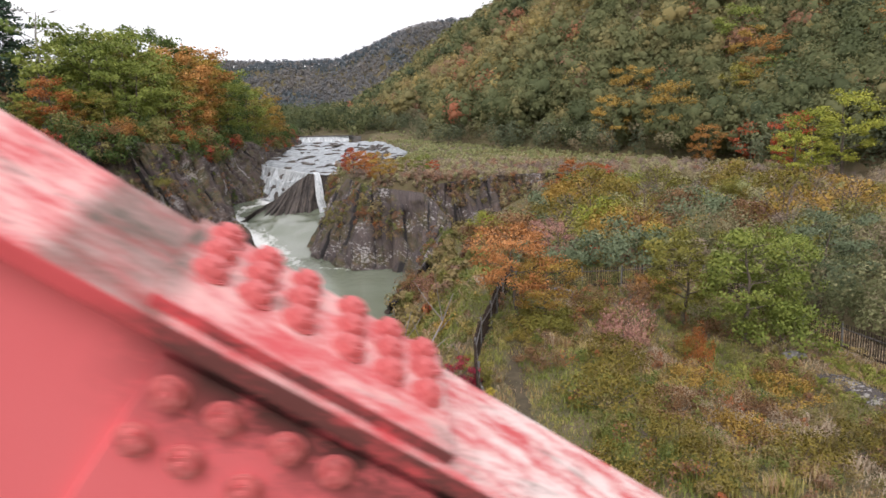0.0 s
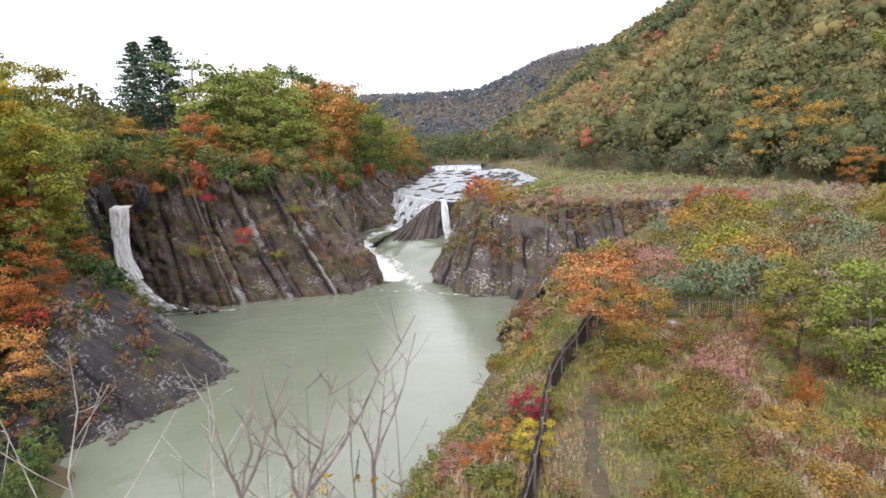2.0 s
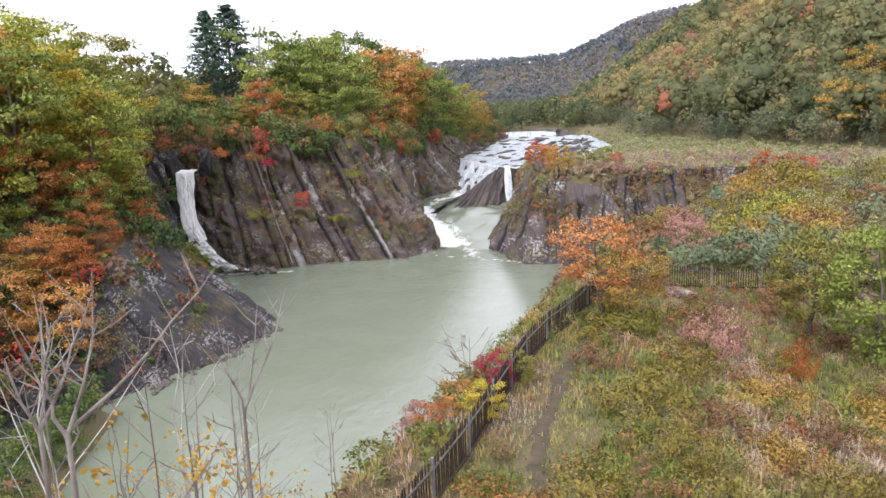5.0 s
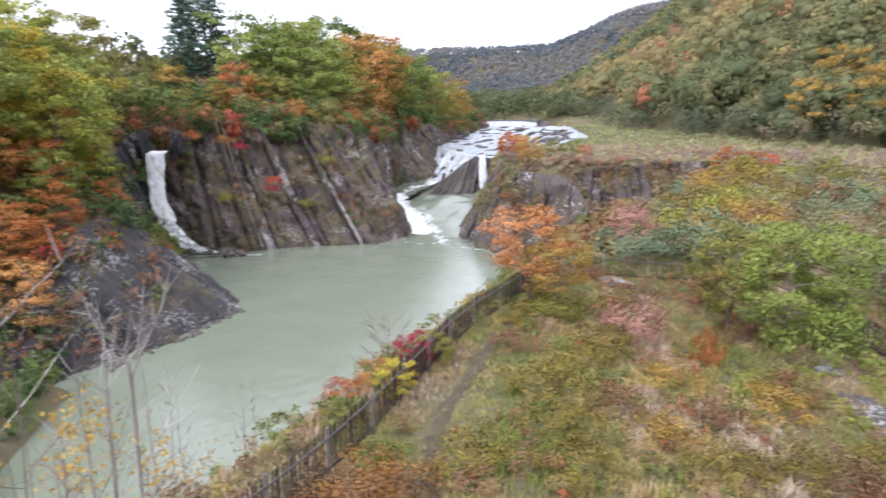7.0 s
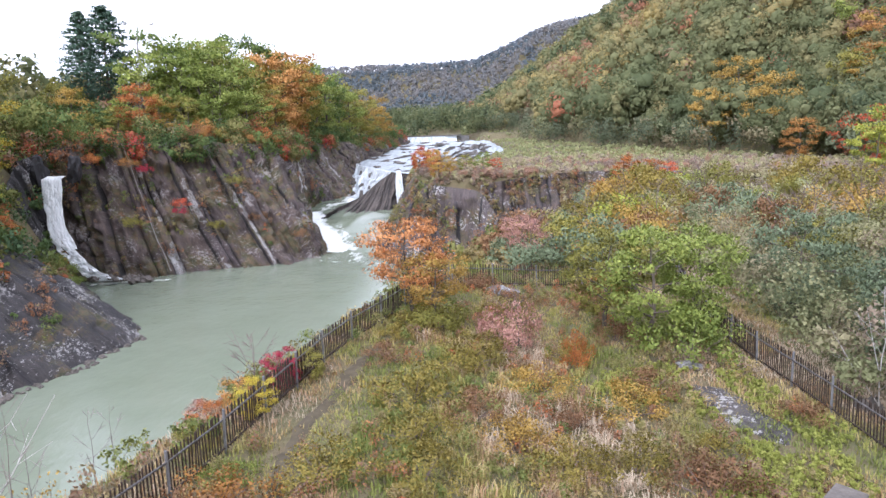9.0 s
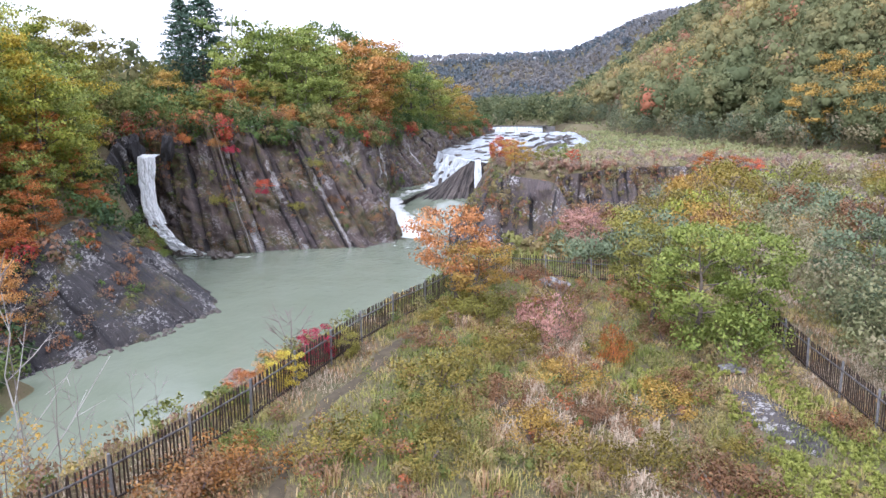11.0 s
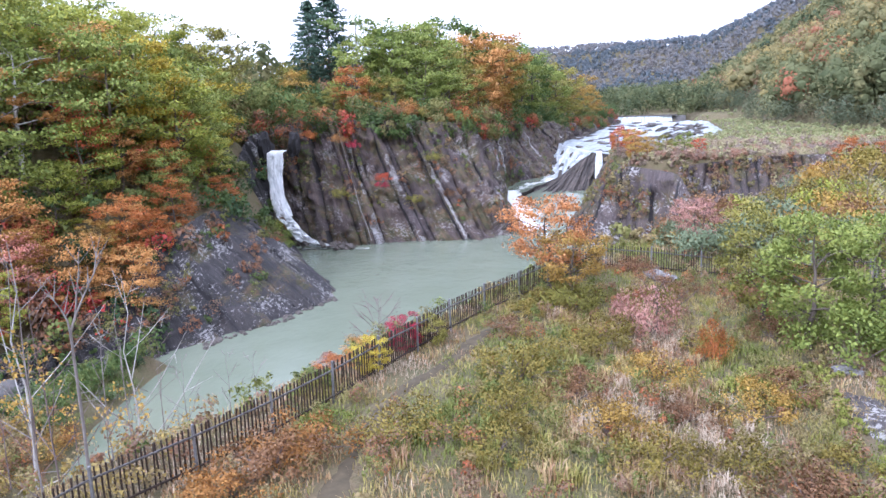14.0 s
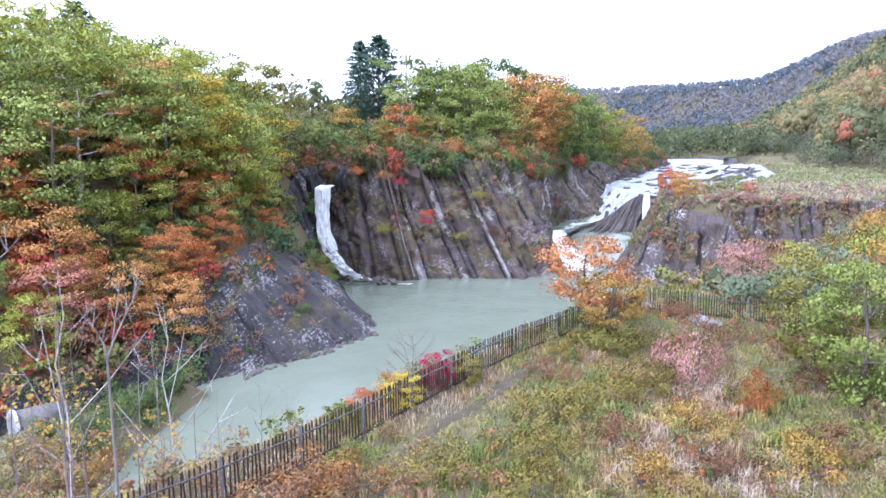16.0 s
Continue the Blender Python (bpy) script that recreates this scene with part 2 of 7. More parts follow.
def leaf_material(name, dark, mid, light, gloss=0.55):
    """Foliage: hue by leaf and by tree, light passing through the leaf."""
    dark, mid, light = (muted(tuple(min(1.55 * v, 0.78) for v in c), 0.0) for c in (dark, mid, light))
    m, nt, bsdf = material(name)
    geo = nt.nodes.new("ShaderNodeNewGeometry")
    info = nt.nodes.new("ShaderNodeObjectInfo")
    r = ramp_node(nt, [(0.0, dark), (0.5, mid), (1.0, light)])
    n = noise_node(nt, 0.5, 2, coords(nt))
    v = math_node(nt, "MULTIPLY_ADD", geo.outputs["Random Per Island"], 0.55)
    nt.nodes[-1].inputs[2].default_value = 0.0
    v = math_node(nt, "ADD", v, math_node(nt, "MULTIPLY", n.outputs["Fac"], 0.5))
    v = math_node(nt, "ADD", v, math_node(nt, "MULTIPLY", math_node(nt, "SUBTRACT", info.outputs["Random"], 0.5), 0.35))
    nt.links.new(v, r.inputs[0])
    nt.links.new(r.outputs[0], bsdf.inputs["Base Color"])
    bsdf.inputs["Roughness"].default_value = gloss
    bsdf.inputs["Specular IOR Level"].default_value = 0.25
    tr = nt.nodes.new("ShaderNodeBsdfTranslucent")
    nt.links.new(r.outputs[0], tr.inputs[0])
    mx = nt.nodes.new("ShaderNodeMixShader")
    mx.inputs[0].default_value = 0.3
    nt.links.new(bsdf.outputs[0], mx.inputs[1])
    nt.links.new(tr.outputs[0], mx.inputs[2])
    nt.links.new(mx.outputs[0], nt.nodes["Material Output"].inputs[0])
    return m


LEAF = {
    "green": leaf_material("leaf_green", (0.06, 0.09, 0.02), (0.16, 0.195, 0.042), (0.28, 0.30, 0.075)),
    "lime": leaf_material("leaf_lime", (0.085, 0.105, 0.018), (0.23, 0.25, 0.04), (0.40, 0.38, 0.075)),
    "salmon": leaf_material("leaf_salmon", (0.20, 0.07, 0.055), (0.40, 0.165, 0.12), (0.50, 0.28, 0.20)),
    "coral": leaf_material("leaf_coral", (0.20, 0.085, 0.03), (0.42, 0.19, 0.07), (0.50, 0.30, 0.14)),
    "amber": leaf_material("leaf_amber", (0.16, 0.10, 0.03), (0.40, 0.20, 0.06), (0.55, 0.30, 0.12)),
    "deep": leaf_material("leaf_deep_green", (0.04, 0.07, 0.018), (0.095, 0.135, 0.035), (0.18, 0.22, 0.06)),
    "olive": leaf_material("leaf_olive", (0.075, 0.075, 0.018), (0.175, 0.165, 0.035), (0.30, 0.26, 0.065)),
    "yellow": leaf_material("leaf_yellow", (0.17, 0.13, 0.02), (0.36, 0.27, 0.03), (0.55, 0.45, 0.08)),
    "gold": leaf_material("leaf_gold", (0.12, 0.08, 0.02), (0.28, 0.18, 0.04), (0.42, 0.28, 0.075)),
    "orange": leaf_material("leaf_orange", (0.15, 0.055, 0.02), (0.33, 0.12, 0.035), (0.50, 0.22, 0.065)),
    "rust": leaf_material("leaf_rust", (0.12, 0.06, 0.02), (0.26, 0.125, 0.035), (0.40, 0.22, 0.065)),
    "red": leaf_material("leaf_red", (0.16, 0.03, 0.02), (0.36, 0.07, 0.035), (0.50, 0.15, 0.06)),
    "crimson": leaf_material("leaf_crimson", (0.13, 0.012, 0.025), (0.34, 0.03, 0.06), (0.48, 0.08, 0.10)),
    "pink": leaf_material("leaf_dusty_pink", (0.16, 0.085, 0.07), (0.30, 0.155, 0.125), (0.42, 0.25, 0.20)),
    "grey": leaf_material("leaf_grey_green", (0.06, 0.08, 0.045), (0.12, 0.15, 0.085), (0.20, 0.24, 0.14)),
    "brown": leaf_material("leaf_brown", (0.08, 0.045, 0.025), (0.17, 0.09, 0.045), (0.28, 0.17, 0.08)),
    "heath": leaf_material("leaf_heath", (0.07, 0.062, 0.014), (0.175, 0.14, 0.03), (0.29, 0.22, 0.055)),
    "needle": leaf_material("needle_dark", (0.018, 0.04, 0.028), (0.042, 0.075, 0.05), (0.085, 0.125, 0.08)),
}


def bark_material(name, a, b, scale=6):
    m, nt, bsdf = material(name)
    n = noise_node(nt, scale, 5, mapped(nt, coords(nt), (1, 1, 0.25)))
    r = ramp_node(nt, [(0.3, a), (0.7, b)])
    nt.links.new(n.outputs["Fac"], r.inputs[0])
    nt.links.new(r.outputs[0], bsdf.inputs["Base Color"])
    bsdf.inputs["Roughness"].default_value = 0.9
    bump_to(nt, bsdf, n.outputs["Fac"], 0.6, 0.03)
    return m


BARK = bark_material("bark_brown", (0.06, 0.045, 0.035), (0.17, 0.14, 0.11))
PALE_BARK = bark_material("bark_pale", (0.24, 0.22, 0.20), (0.50, 0.48, 0.45), 4)
GREY_BARK = bark_material("bark_grey", (0.13, 0.11, 0.10), (0.30, 0.27, 0.25), 8)
TWIG = bark_material("bark_twig", (0.10, 0.07, 0.065), (0.22, 0.17, 0.16), 10)


def rock_material(name, dark, mid_a, mid_b, pale, growth=0.5, specks=0.0):
    """Bedded rock: tone by slab, streaks along the beds, pale weathered slabs, lichen specks, brown and olive growth."""
    m, nt, bsdf = material(name)
    uv = coords(nt, "UV")
    along = mapped(nt, uv, (1, 0.16, 1))
    rib = nt.nodes.new("ShaderNodeAttribute")
    rib.attribute_name = "tone"
    tone = rib.outputs["Fac"]
    beds = noise_node(nt, 1.4, 6, along, 0.7)
    fine = noise_node(nt, 5.5, 6, along, 0.7)
    blot = noise_node(nt, 0.33, 6, uv, 0.65)
    grit = noise_node(nt, 6.0, 5, uv, 0.75)
    base = mix_node(nt, math_node(nt, "MULTIPLY", math_node(nt, "SUBTRACT", tone, 0.2), 2.0, True), mid_a, mid_b)
    shade = ramp_node(nt, [(0.36, (0.38, 0.38, 0.38)), (0.50, (0.95, 0.95, 0.95)), (0.64, (1.6, 1.55, 1.5))])
    nt.links.new(math_node(nt, "ADD", math_node(nt, "MULTIPLY", beds.outputs["Fac"], 0.45), math_node(nt, "MULTIPLY", fine.outputs["Fac"], 0.55)), shade.inputs[0])
    col = mix_node(nt, 1.0, base, shade.outputs[0], "MULTIPLY")
    # growth in patches with ragged edges
    gm = math_node(nt, "ADD", math_node(nt, "MULTIPLY", blot.outputs["Fac"], 0.7), math_node(nt, "MULTIPLY", grit.outputs["Fac"], 0.3))
    grow = ramp_node(nt, [(growth, (0, 0, 0)), (growth + 0.05, (1, 1, 1))])
    nt.links.new(gm, grow.inputs[0])
    hue = noise_node(nt, 1.1, 4, uv, 0.7)
    gcol = ramp_node(nt, [(0.35, (0.035, 0.045, 0.015)), (0.5, (0.10, 0.085, 0.03)), (0.62, (0.16, 0.095, 0.045)), (0.75, (0.20, 0.17, 0.07))])
    nt.links.new(hue.outputs["Fac"], gcol.inputs[0])
    col = mix_node(nt, math_node(nt, "MULTIPLY", grow.outputs[0], 0.75), col, gcol.outputs[0])
    # pale slabs, flaked along the bed
    flake = ramp_node(nt, [(0.455, (0, 0, 0)), (0.53, (1, 1, 1))])
    nt.links.new(math_node(nt, "ADD", math_node(nt, "MULTIPLY", beds.outputs["Fac"], 0.4), math_node(nt, "MULTIPLY", grit.outputs["Fac"], 0.6)), flake.inputs[0])
    is_pale = math_node(nt, "MULTIPLY", math_node(nt, "SUBTRACT", tone, 0.78), 8.0, True)
    col = mix_node(nt, math_node(nt, "MULTIPLY", is_pale, math_node(nt, "ADD", math_node(nt, "MULTIPLY", flake.outputs[0], 0.8), 0.08)), col, pale)
    if specks:
        dots = noise_node(nt, 3.2, 4, uv, 0.8)
        zone = noise_node(nt, 0.25, 3, uv, 0.6)
        dm = math_node(nt, "ADD", dots.outputs["Fac"], math_node(nt, "MULTIPLY", math_node(nt, "SUBTRACT", zone.outputs["Fac"], 0.5), 0.7))
        dr = ramp_node(nt, [(0.585, (0, 0, 0)), (0.63, (1, 1, 1))])
        nt.links.new(dm, dr.inputs[0])
        col = mix_node(nt, math_node(nt, "MULTIPLY", dr.outputs[0], specks), col, (0.50, 0.48, 0.47))
    col = mix_node(nt, math_node(nt, "MULTIPLY", math_node(nt, "SUBTRACT", 0.16, tone), 8.0, True), col, dark)
    nt.links.new(col, bsdf.inputs["Base Color"])
    bsdf.inputs["Roughness"].default_value = 0.7
    bump_to(nt, bsdf, math_node(nt, "ADD", fine.outputs["Fac"], math_node(nt, "MULTIPLY", grit.outputs["Fac"], 0.8)), 1.0, 0.2)
    return m


ROCK = rock_material("rock_cliff", (0.016, 0.013, 0.013), (0.075, 0.057, 0.058), (0.108, 0.077, 0.065), (0.46, 0.45, 0.45), 0.49, 0.4)
ROCK_SLAB = rock_material("rock_slab", (0.018, 0.016, 0.018), (0.032, 0.029, 0.033), (0.052, 0.045, 0.045), (0.36, 0.34, 0.34), 0.53, 0.6)
ROCK_HEAD = rock_material("rock_headland", (0.02, 0.017, 0.018), (0.085, 0.068, 0.07), (0.125, 0.095, 0.085), (0.42, 0.41, 0.41), 0.50, 0.75)
ROCK_SHELF = rock_material("rock_shelf", (0.03, 0.026, 0.024), (0.10, 0.083, 0.074), (0.135, 0.112, 0.096), (0.30, 0.28, 0.27), 0.62)


def ground_material():
    m, nt, bsdf = material("ground_meadow")
    co = coords(nt)
    big = noise_node(nt, 0.16, 4, co)
    med = noise_node(nt, 0.9, 5, co, 0.65)
    fine = noise_node(nt, 7, 4, co, 0.7)
    r1 = ramp_node(nt, [(0.30, (0.10, 0.12, 0.04)), (0.45, (0.19, 0.17, 0.065)), (0.58, (0.23, 0.17, 0.085)), (0.75, (0.16, 0.10, 0.06))])
    for el in r1.color_ramp.elements:
        el.color = (*muted(el.color[:3], 0.1), 1)
    nt.links.new(math_node(nt, "ADD", math_node(nt, "MULTIPLY", big.outputs["Fac"], 0.5), math_node(nt, "MULTIPLY", med.outputs["Fac"], 0.5)), r1.inputs[0])
    col = mix_node(nt, math_node(nt, "MULTIPLY", fine.outputs["Fac"], 0.75), r1.outputs[0], (0.05, 0.042, 0.022))
    nt.links.new(col, bsdf.inputs["Base Color"])
    bsdf.inputs["Roughness"].default_value = 0.95
    bump_to(nt, bsdf, math_node(nt, "ADD", med.outputs["Fac"], fine.outputs["Fac"]), 1.0, 0.18)
    return m


GROUND = ground_material()


def water_material():
    """Milky green river with foam where the falls come in."""
    m, nt, bsdf = material("water_river")
    co = coords(nt)
    at = nt.nodes.new("ShaderNodeAttribute")
    at.attribute_name = "tone"
    swirl = noise_node(nt, 0.25, 5, co, 0.6)
    foam_n = noise_node(nt, 1.3, 6, mapped(nt, co, (1.0, 0.45, 1)), 0.7)
    base = mix_node(nt, swirl.outputs["Fac"], (0.145, 0.175, 0.12), (0.215, 0.24, 0.185))
    fm = math_node(nt, "ADD", at.outputs["Fac"], math_node(nt, "SUBTRACT", foam_n.outputs["Fac"], 0.5))
    fr = ramp_node(nt, [(0.42, (0, 0, 0)), (0.72, (1, 1, 1))])
    nt.links.new(fm, fr.inputs[0])
    col = mix_node(nt, fr.outputs[0], base, (0.86, 0.88, 0.87))
    nt.links.new(col, bsdf.inputs["Base Color"])
    ro = math_node(nt, "MULTIPLY_ADD", fr.outputs[0], 0.45)
    nt.nodes[-1].inputs[2].default_value = 0.16
    nt.links.new(ro, bsdf.inputs["Roughness"])
    bsdf.inputs["Specular IOR Level"].default_value = 0.4
    rip = noise_node(nt, 1.6, 4, mapped(nt, co, (1, 0.6, 1)), 0.6)
    bump_to(nt, bsdf, rip.outputs["Fac"], 0.35, 0.12)
    return m


WATER = water_material()


def foam_material(name, streak_scale, lo, hi, crest):
    """Broken white water, streaked along the fall (UV y)."""
    m, nt, bsdf = material(name)
    n = noise_node(nt, 1.0, 6, mapped(nt, coords(nt, "UV"), streak_scale), 0.65)
    r = ramp_node(nt, [(0.30, lo), (0.47, hi), (0.66, crest)])
    nt.links.new(n.outputs["Fac"], r.inputs[0])
    nt.links.new(r.outputs[0], bsdf.inputs["Base Color"])
    bsdf.inputs["Roughness"].default_value = 0.5
    bump_to(nt, bsdf, n.outputs["Fac"], 0.9, 0.5)
    return m


FOAM = foam_material("white_water", (1.3, 0.3, 1), (0.10, 0.115, 0.125), (0.26, 0.295, 0.32), (0.46, 0.50, 0.525))
VEIL = foam_material("veil_water", (1.6, 0.35, 1), (0.66, 0.69, 0.71), (0.86, 0.875, 0.885), (0.93, 0.935, 0.94))
FALL = foam_material("falling_water", (2.6, 0.5, 1), (0.16, 0.185, 0.20), (0.52, 0.565, 0.59), (0.84, 0.865, 0.88))


def plain(name, a, b, scale, rough, metal=0.0, bump=0.3, dist=0.01):
    m, nt, bsdf = material(name)
    n = noise_node(nt, scale, 5, coords(nt), 0.65)
    r = ramp_node(nt, [(0.3, a), (0.7, b)])
    nt.links.new(n.outputs["Fac"], r.inputs[0])
    nt.links.new(r.outputs[0], bsdf.inputs["Base Color"])
    bsdf.inputs["Roughness"].default_value = rough
    bsdf.inputs["Metallic"].default_value = metal
    bump_to(nt, bsdf, n.outputs["Fac"], bump, dist)
    return m


CONCRETE = plain("concrete_old", (0.09, 0.085, 0.08), (0.20, 0.19, 0.18), 2.5, 0.9, 0, 0.4, 0.02)
STEEL = plain("post_galvanised", (0.11, 0.108, 0.11), (0.27, 0.27, 0.28), 5, 0.5, 0.3)
RAIL = plain("rail_grey", (0.04, 0.034, 0.032), (0.17, 0.16, 0.16), 8, 0.45, 0.2)
PALE_COAT = plain("coat_pale", (0.36, 0.36, 0.37), (0.62, 0.62, 0.64), 3, 0.6, 0.0, 0.2)
SLAT = plain("slat_brown", (0.018, 0.011, 0.008), (0.055, 0.034, 0.024), 9, 0.7)
PALE_ROCK = plain("stone_pale", (0.06, 0.056, 0.055), (0.34, 0.33, 0.32), 6, 0.9, 0, 0.6, 0.05)
DARK_ROCK = plain("stone_dark", (0.04, 0.034, 0.03), (0.17, 0.145, 0.125), 1.6, 0.6, 0, 0.8, 0.15)
SPECKLED = rock_material("stone_speckled", (0.025, 0.022, 0.022), (0.06, 0.053, 0.053), (0.095, 0.082, 0.08), (0.4, 0.39, 0.38), 0.6, 0.9)
DIRT = plain("path_dirt", (0.045, 0.034, 0.018), (0.10, 0.078, 0.044), 3, 0.95, 0, 0.6, 0.04)
GLASS = plain("pane_dark", (0.05, 0.06, 0.07), (0.09, 0.10, 0.11), 0.6, 0.08, 0.0, 0.0)
ROOF = plain("roof_grey", (0.42, 0.43, 0.45), (0.55, 0.56, 0.58), 1, 0.6)


def red_paint():
    """Old red bridge paint: chalked and bleached on top, grime and rust streaks."""
    m, nt, bsdf = material("paint_bridge_red")
    co = coords(nt)
    geo = nt.nodes.new("ShaderNodeNewGeometry")
    sep = nt.nodes.new("ShaderNodeSeparateXYZ")
    nt.links.new(geo.outputs["Normal"], sep.inputs[0])
    chalk = noise_node(nt, 22, 8, mapped(nt, co, (0.35, 1, 1)), 0.75)
    grime = noise_node(nt, 11, 8, mapped(nt, co, (0.4, 1, 1)), 0.75)
    patch = noise_node(nt, 3.0, 3, co)
    red = mix_node(nt, patch.outputs["Fac"], (0.58, 0.07, 0.083), (0.70, 0.11, 0.12))
    up = math_node(nt, "MULTIPLY", math_node(nt, "SUBTRACT", sep.outputs["Z"], 0.35), 2.2, True)
    cr = ramp_node(nt, [(0.40, (0, 0, 0)), (0.56, (1, 1, 1))])
    nt.links.new(chalk.outputs["Fac"], cr.inputs[0])
    sx = nt.nodes.new("ShaderNodeSeparateXYZ")
    nt.links.new(co, sx.inputs[0])
    past = math_node(nt, "MULTIPLY", math_node(nt, "SUBTRACT", sx.outputs["X"], 0.0), 9.0, True)
    bleach = mix_node(nt, past, (0.80, 0.46, 0.445), (0.88, 0.72, 0.70))
    pale = mix_node(nt, math_node(nt, "MULTIPLY", cr.outputs[0], up), red, bleach)
    gr = ramp_node(nt, [(0.54, (0, 0, 0)), (0.64, (1, 1, 1))])
    nt.links.new(grime.outputs["Fac"], gr.inputs[0])
    col = mix_node(nt, math_node(nt, "MULTIPLY", gr.outputs[0], math_node(nt, "MULTIPLY", up, 0.75)), pale, (0.16, 0.09, 0.075))
    # an old algae stain beside the splice plate
    band = math_node(nt, "SUBTRACT", 1.0, math_node(nt, "MULTIPLY", math_node(nt, "ABSOLUTE", math_node(nt, "ADD", sx.outputs["X"], 0.345)), 14.0), True)
    band = math_node(nt, "MULTIPLY", math_node(nt, "MULTIPLY", band, 3.0, True), math_node(nt, "MULTIPLY_ADD", grime.outputs["Fac"], 2.4, True))
    nt.nodes[-2].inputs[2].default_value = -0.45
    col = mix_node(nt, math_node(nt, "MULTIPLY", band, up), col, (0.10, 0.085, 0.065))
    # black grime clinging to the plate edges past the splice
    edge = math_node(nt, "MULTIPLY", math_node(nt, "SUBTRACT", 1.0, up), math_node(nt, "MULTIPLY", math_node(nt, "ADD", sx.outputs["X"], 0.36), 12.0, True))
    er = ramp_node(nt, [(0.40, (0, 0, 0)), (0.52, (1, 1, 1))])
    nt.links.new(grime.outputs["Fac"], er.inputs[0])
    col = mix_node(nt, math_node(nt, "MULTIPLY", edge, math_node(nt, "MULTIPLY", er.outputs[0], 0.85)), col, (0.07, 0.04, 0.036))
    nt.links.new(col, bsdf.inputs["Base Color"])
    bsdf.inputs["Roughness"].default_value = 0.6
    bump_to(nt, bsdf, chalk.outputs["Fac"], 0.35, 0.004)
    return m


BOLT_RED = plain("paint_bolt_red", (0.52, 0.085, 0.09), (0.74, 0.24, 0.235), 70, 0.55, 0.0, 0.3, 0.002)
RED = red_paint()


def web_paint():
    """Glossier red paint, with dirt washed down from the flange joint."""
    m, nt, bsdf = material("paint_web_red")
    co = coords(nt)
    sep = nt.nodes.new("ShaderNodeSeparateXYZ")
    nt.links.new(co, sep.inputs[0])
    n = noise_node(nt, 16, 6, mapped(nt, co, (0.6, 1, 1)), 0.7)
    tone = noise_node(nt, 3, 3, co)
    red = mix_node(nt, tone.outputs["Fac"], (0.84, 0.155, 0.175), (0.88, 0.20, 0.22))
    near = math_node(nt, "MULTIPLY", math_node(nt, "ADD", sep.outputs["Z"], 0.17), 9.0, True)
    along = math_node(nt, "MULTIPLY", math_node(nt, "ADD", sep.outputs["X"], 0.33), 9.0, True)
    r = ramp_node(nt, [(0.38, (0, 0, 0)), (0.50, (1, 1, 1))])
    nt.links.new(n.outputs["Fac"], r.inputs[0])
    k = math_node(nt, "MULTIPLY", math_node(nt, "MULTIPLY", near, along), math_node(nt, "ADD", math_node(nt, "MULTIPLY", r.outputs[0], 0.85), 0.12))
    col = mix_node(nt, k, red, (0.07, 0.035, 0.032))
    nt.links.new(col, bsdf.inputs["Base Color"])
    bsdf.inputs["Roughness"].default_value = 0.5
    return m


WEB = web_paint()


def forest_material(name, stops):
    """Far woods: hue by tree, varied by leaf clump."""
    m, nt, bsdf = material(name)
    at = nt.nodes.new("ShaderNodeAttribute")
    at.attribute_name = "tone"
    geo = nt.nodes.new("ShaderNodeNewGeometry")
    # saturation is cut a little, putting some haze into the foliage colours
    r = ramp_node(nt, [(p, muted(tuple(1.75 * v for v in c), 0.14)) for p, c in stops])
    v = math_node(nt, "ADD", at.outputs["Fac"], math_node(nt, "MULTIPLY", math_node(nt, "SUBTRACT", geo.outputs["Random Per Island"], 0.5), 0.05))
    nt.links.new(v, r.inputs[0])
    hv = nt.nodes.new("ShaderNodeHueSaturation")
    nt.links.new(math_node(nt, "ADD", math_node(nt, "MULTIPLY", geo.outputs["Random Per Island"], 0.24), 0.88), hv.inputs["Value"])
    nt.links.new(r.outputs[0], hv.inputs["Color"])
    nt.links.new(hv.outputs[0], bsdf.inputs["Base Color"])
    bsdf.inputs["Roughness"].default_value = 0.8
    bsdf.inputs["Specular IOR Level"].default_value = 0.15
    tr = nt.nodes.new("ShaderNodeBsdfTranslucent")
    nt.links.new(hv.outputs[0], tr.inputs[0])
    mx = nt.nodes.new("ShaderNodeMixShader")
    mx.inputs[0].default_value = 0.35
    nt.links.new(bsdf.outputs[0], mx.inputs[1])
    nt.links.new(tr.outputs[0], mx.inputs[2])
    nt.links.new(mx.outputs[0], nt.nodes["Material Output"].inputs[0])
    return m


WILLOW = forest_material("willow_foliage", [(0.0, (0.065, 0.08, 0.045)), (0.4, (0.105, 0.12, 0.062)), (0.7, (0.15, 0.16, 0.064)), (1.0, (0.175, 0.14, 0.08))])
MOSS = forest_material("moss_leaf", [(0.0, (0.12, 0.14, 0.02)), (0.5, (0.20, 0.215, 0.03)), (1.0, (0.26, 0.26, 0.05))])
# blue-grey base colours: distance haze is painted into these far woods
HAZED_RIDGE = forest_material("hazed_ridge_leaf", [(0.0, (0.085, 0.105, 0.12)), (0.3, (0.115, 0.125, 0.135)), (0.6, (0.14, 0.138, 0.138)), (1.0, (0.175, 0.15, 0.12))])
FAR_LEAF = forest_material("far_foliage", [(0.0, (0.035, 0.052, 0.028)), (0.22, (0.075, 0.09, 0.035)), (0.45, (0.112, 0.118, 0.046)), (0.60, (0.16, 0.138, 0.052)),
                                           (0.74, (0.24, 0.185, 0.055)), (0.84, (0.17, 0.10, 0.06)), (0.93, (0.26, 0.10, 0.045)), (1.0, (0.30, 0.07, 0.045))])


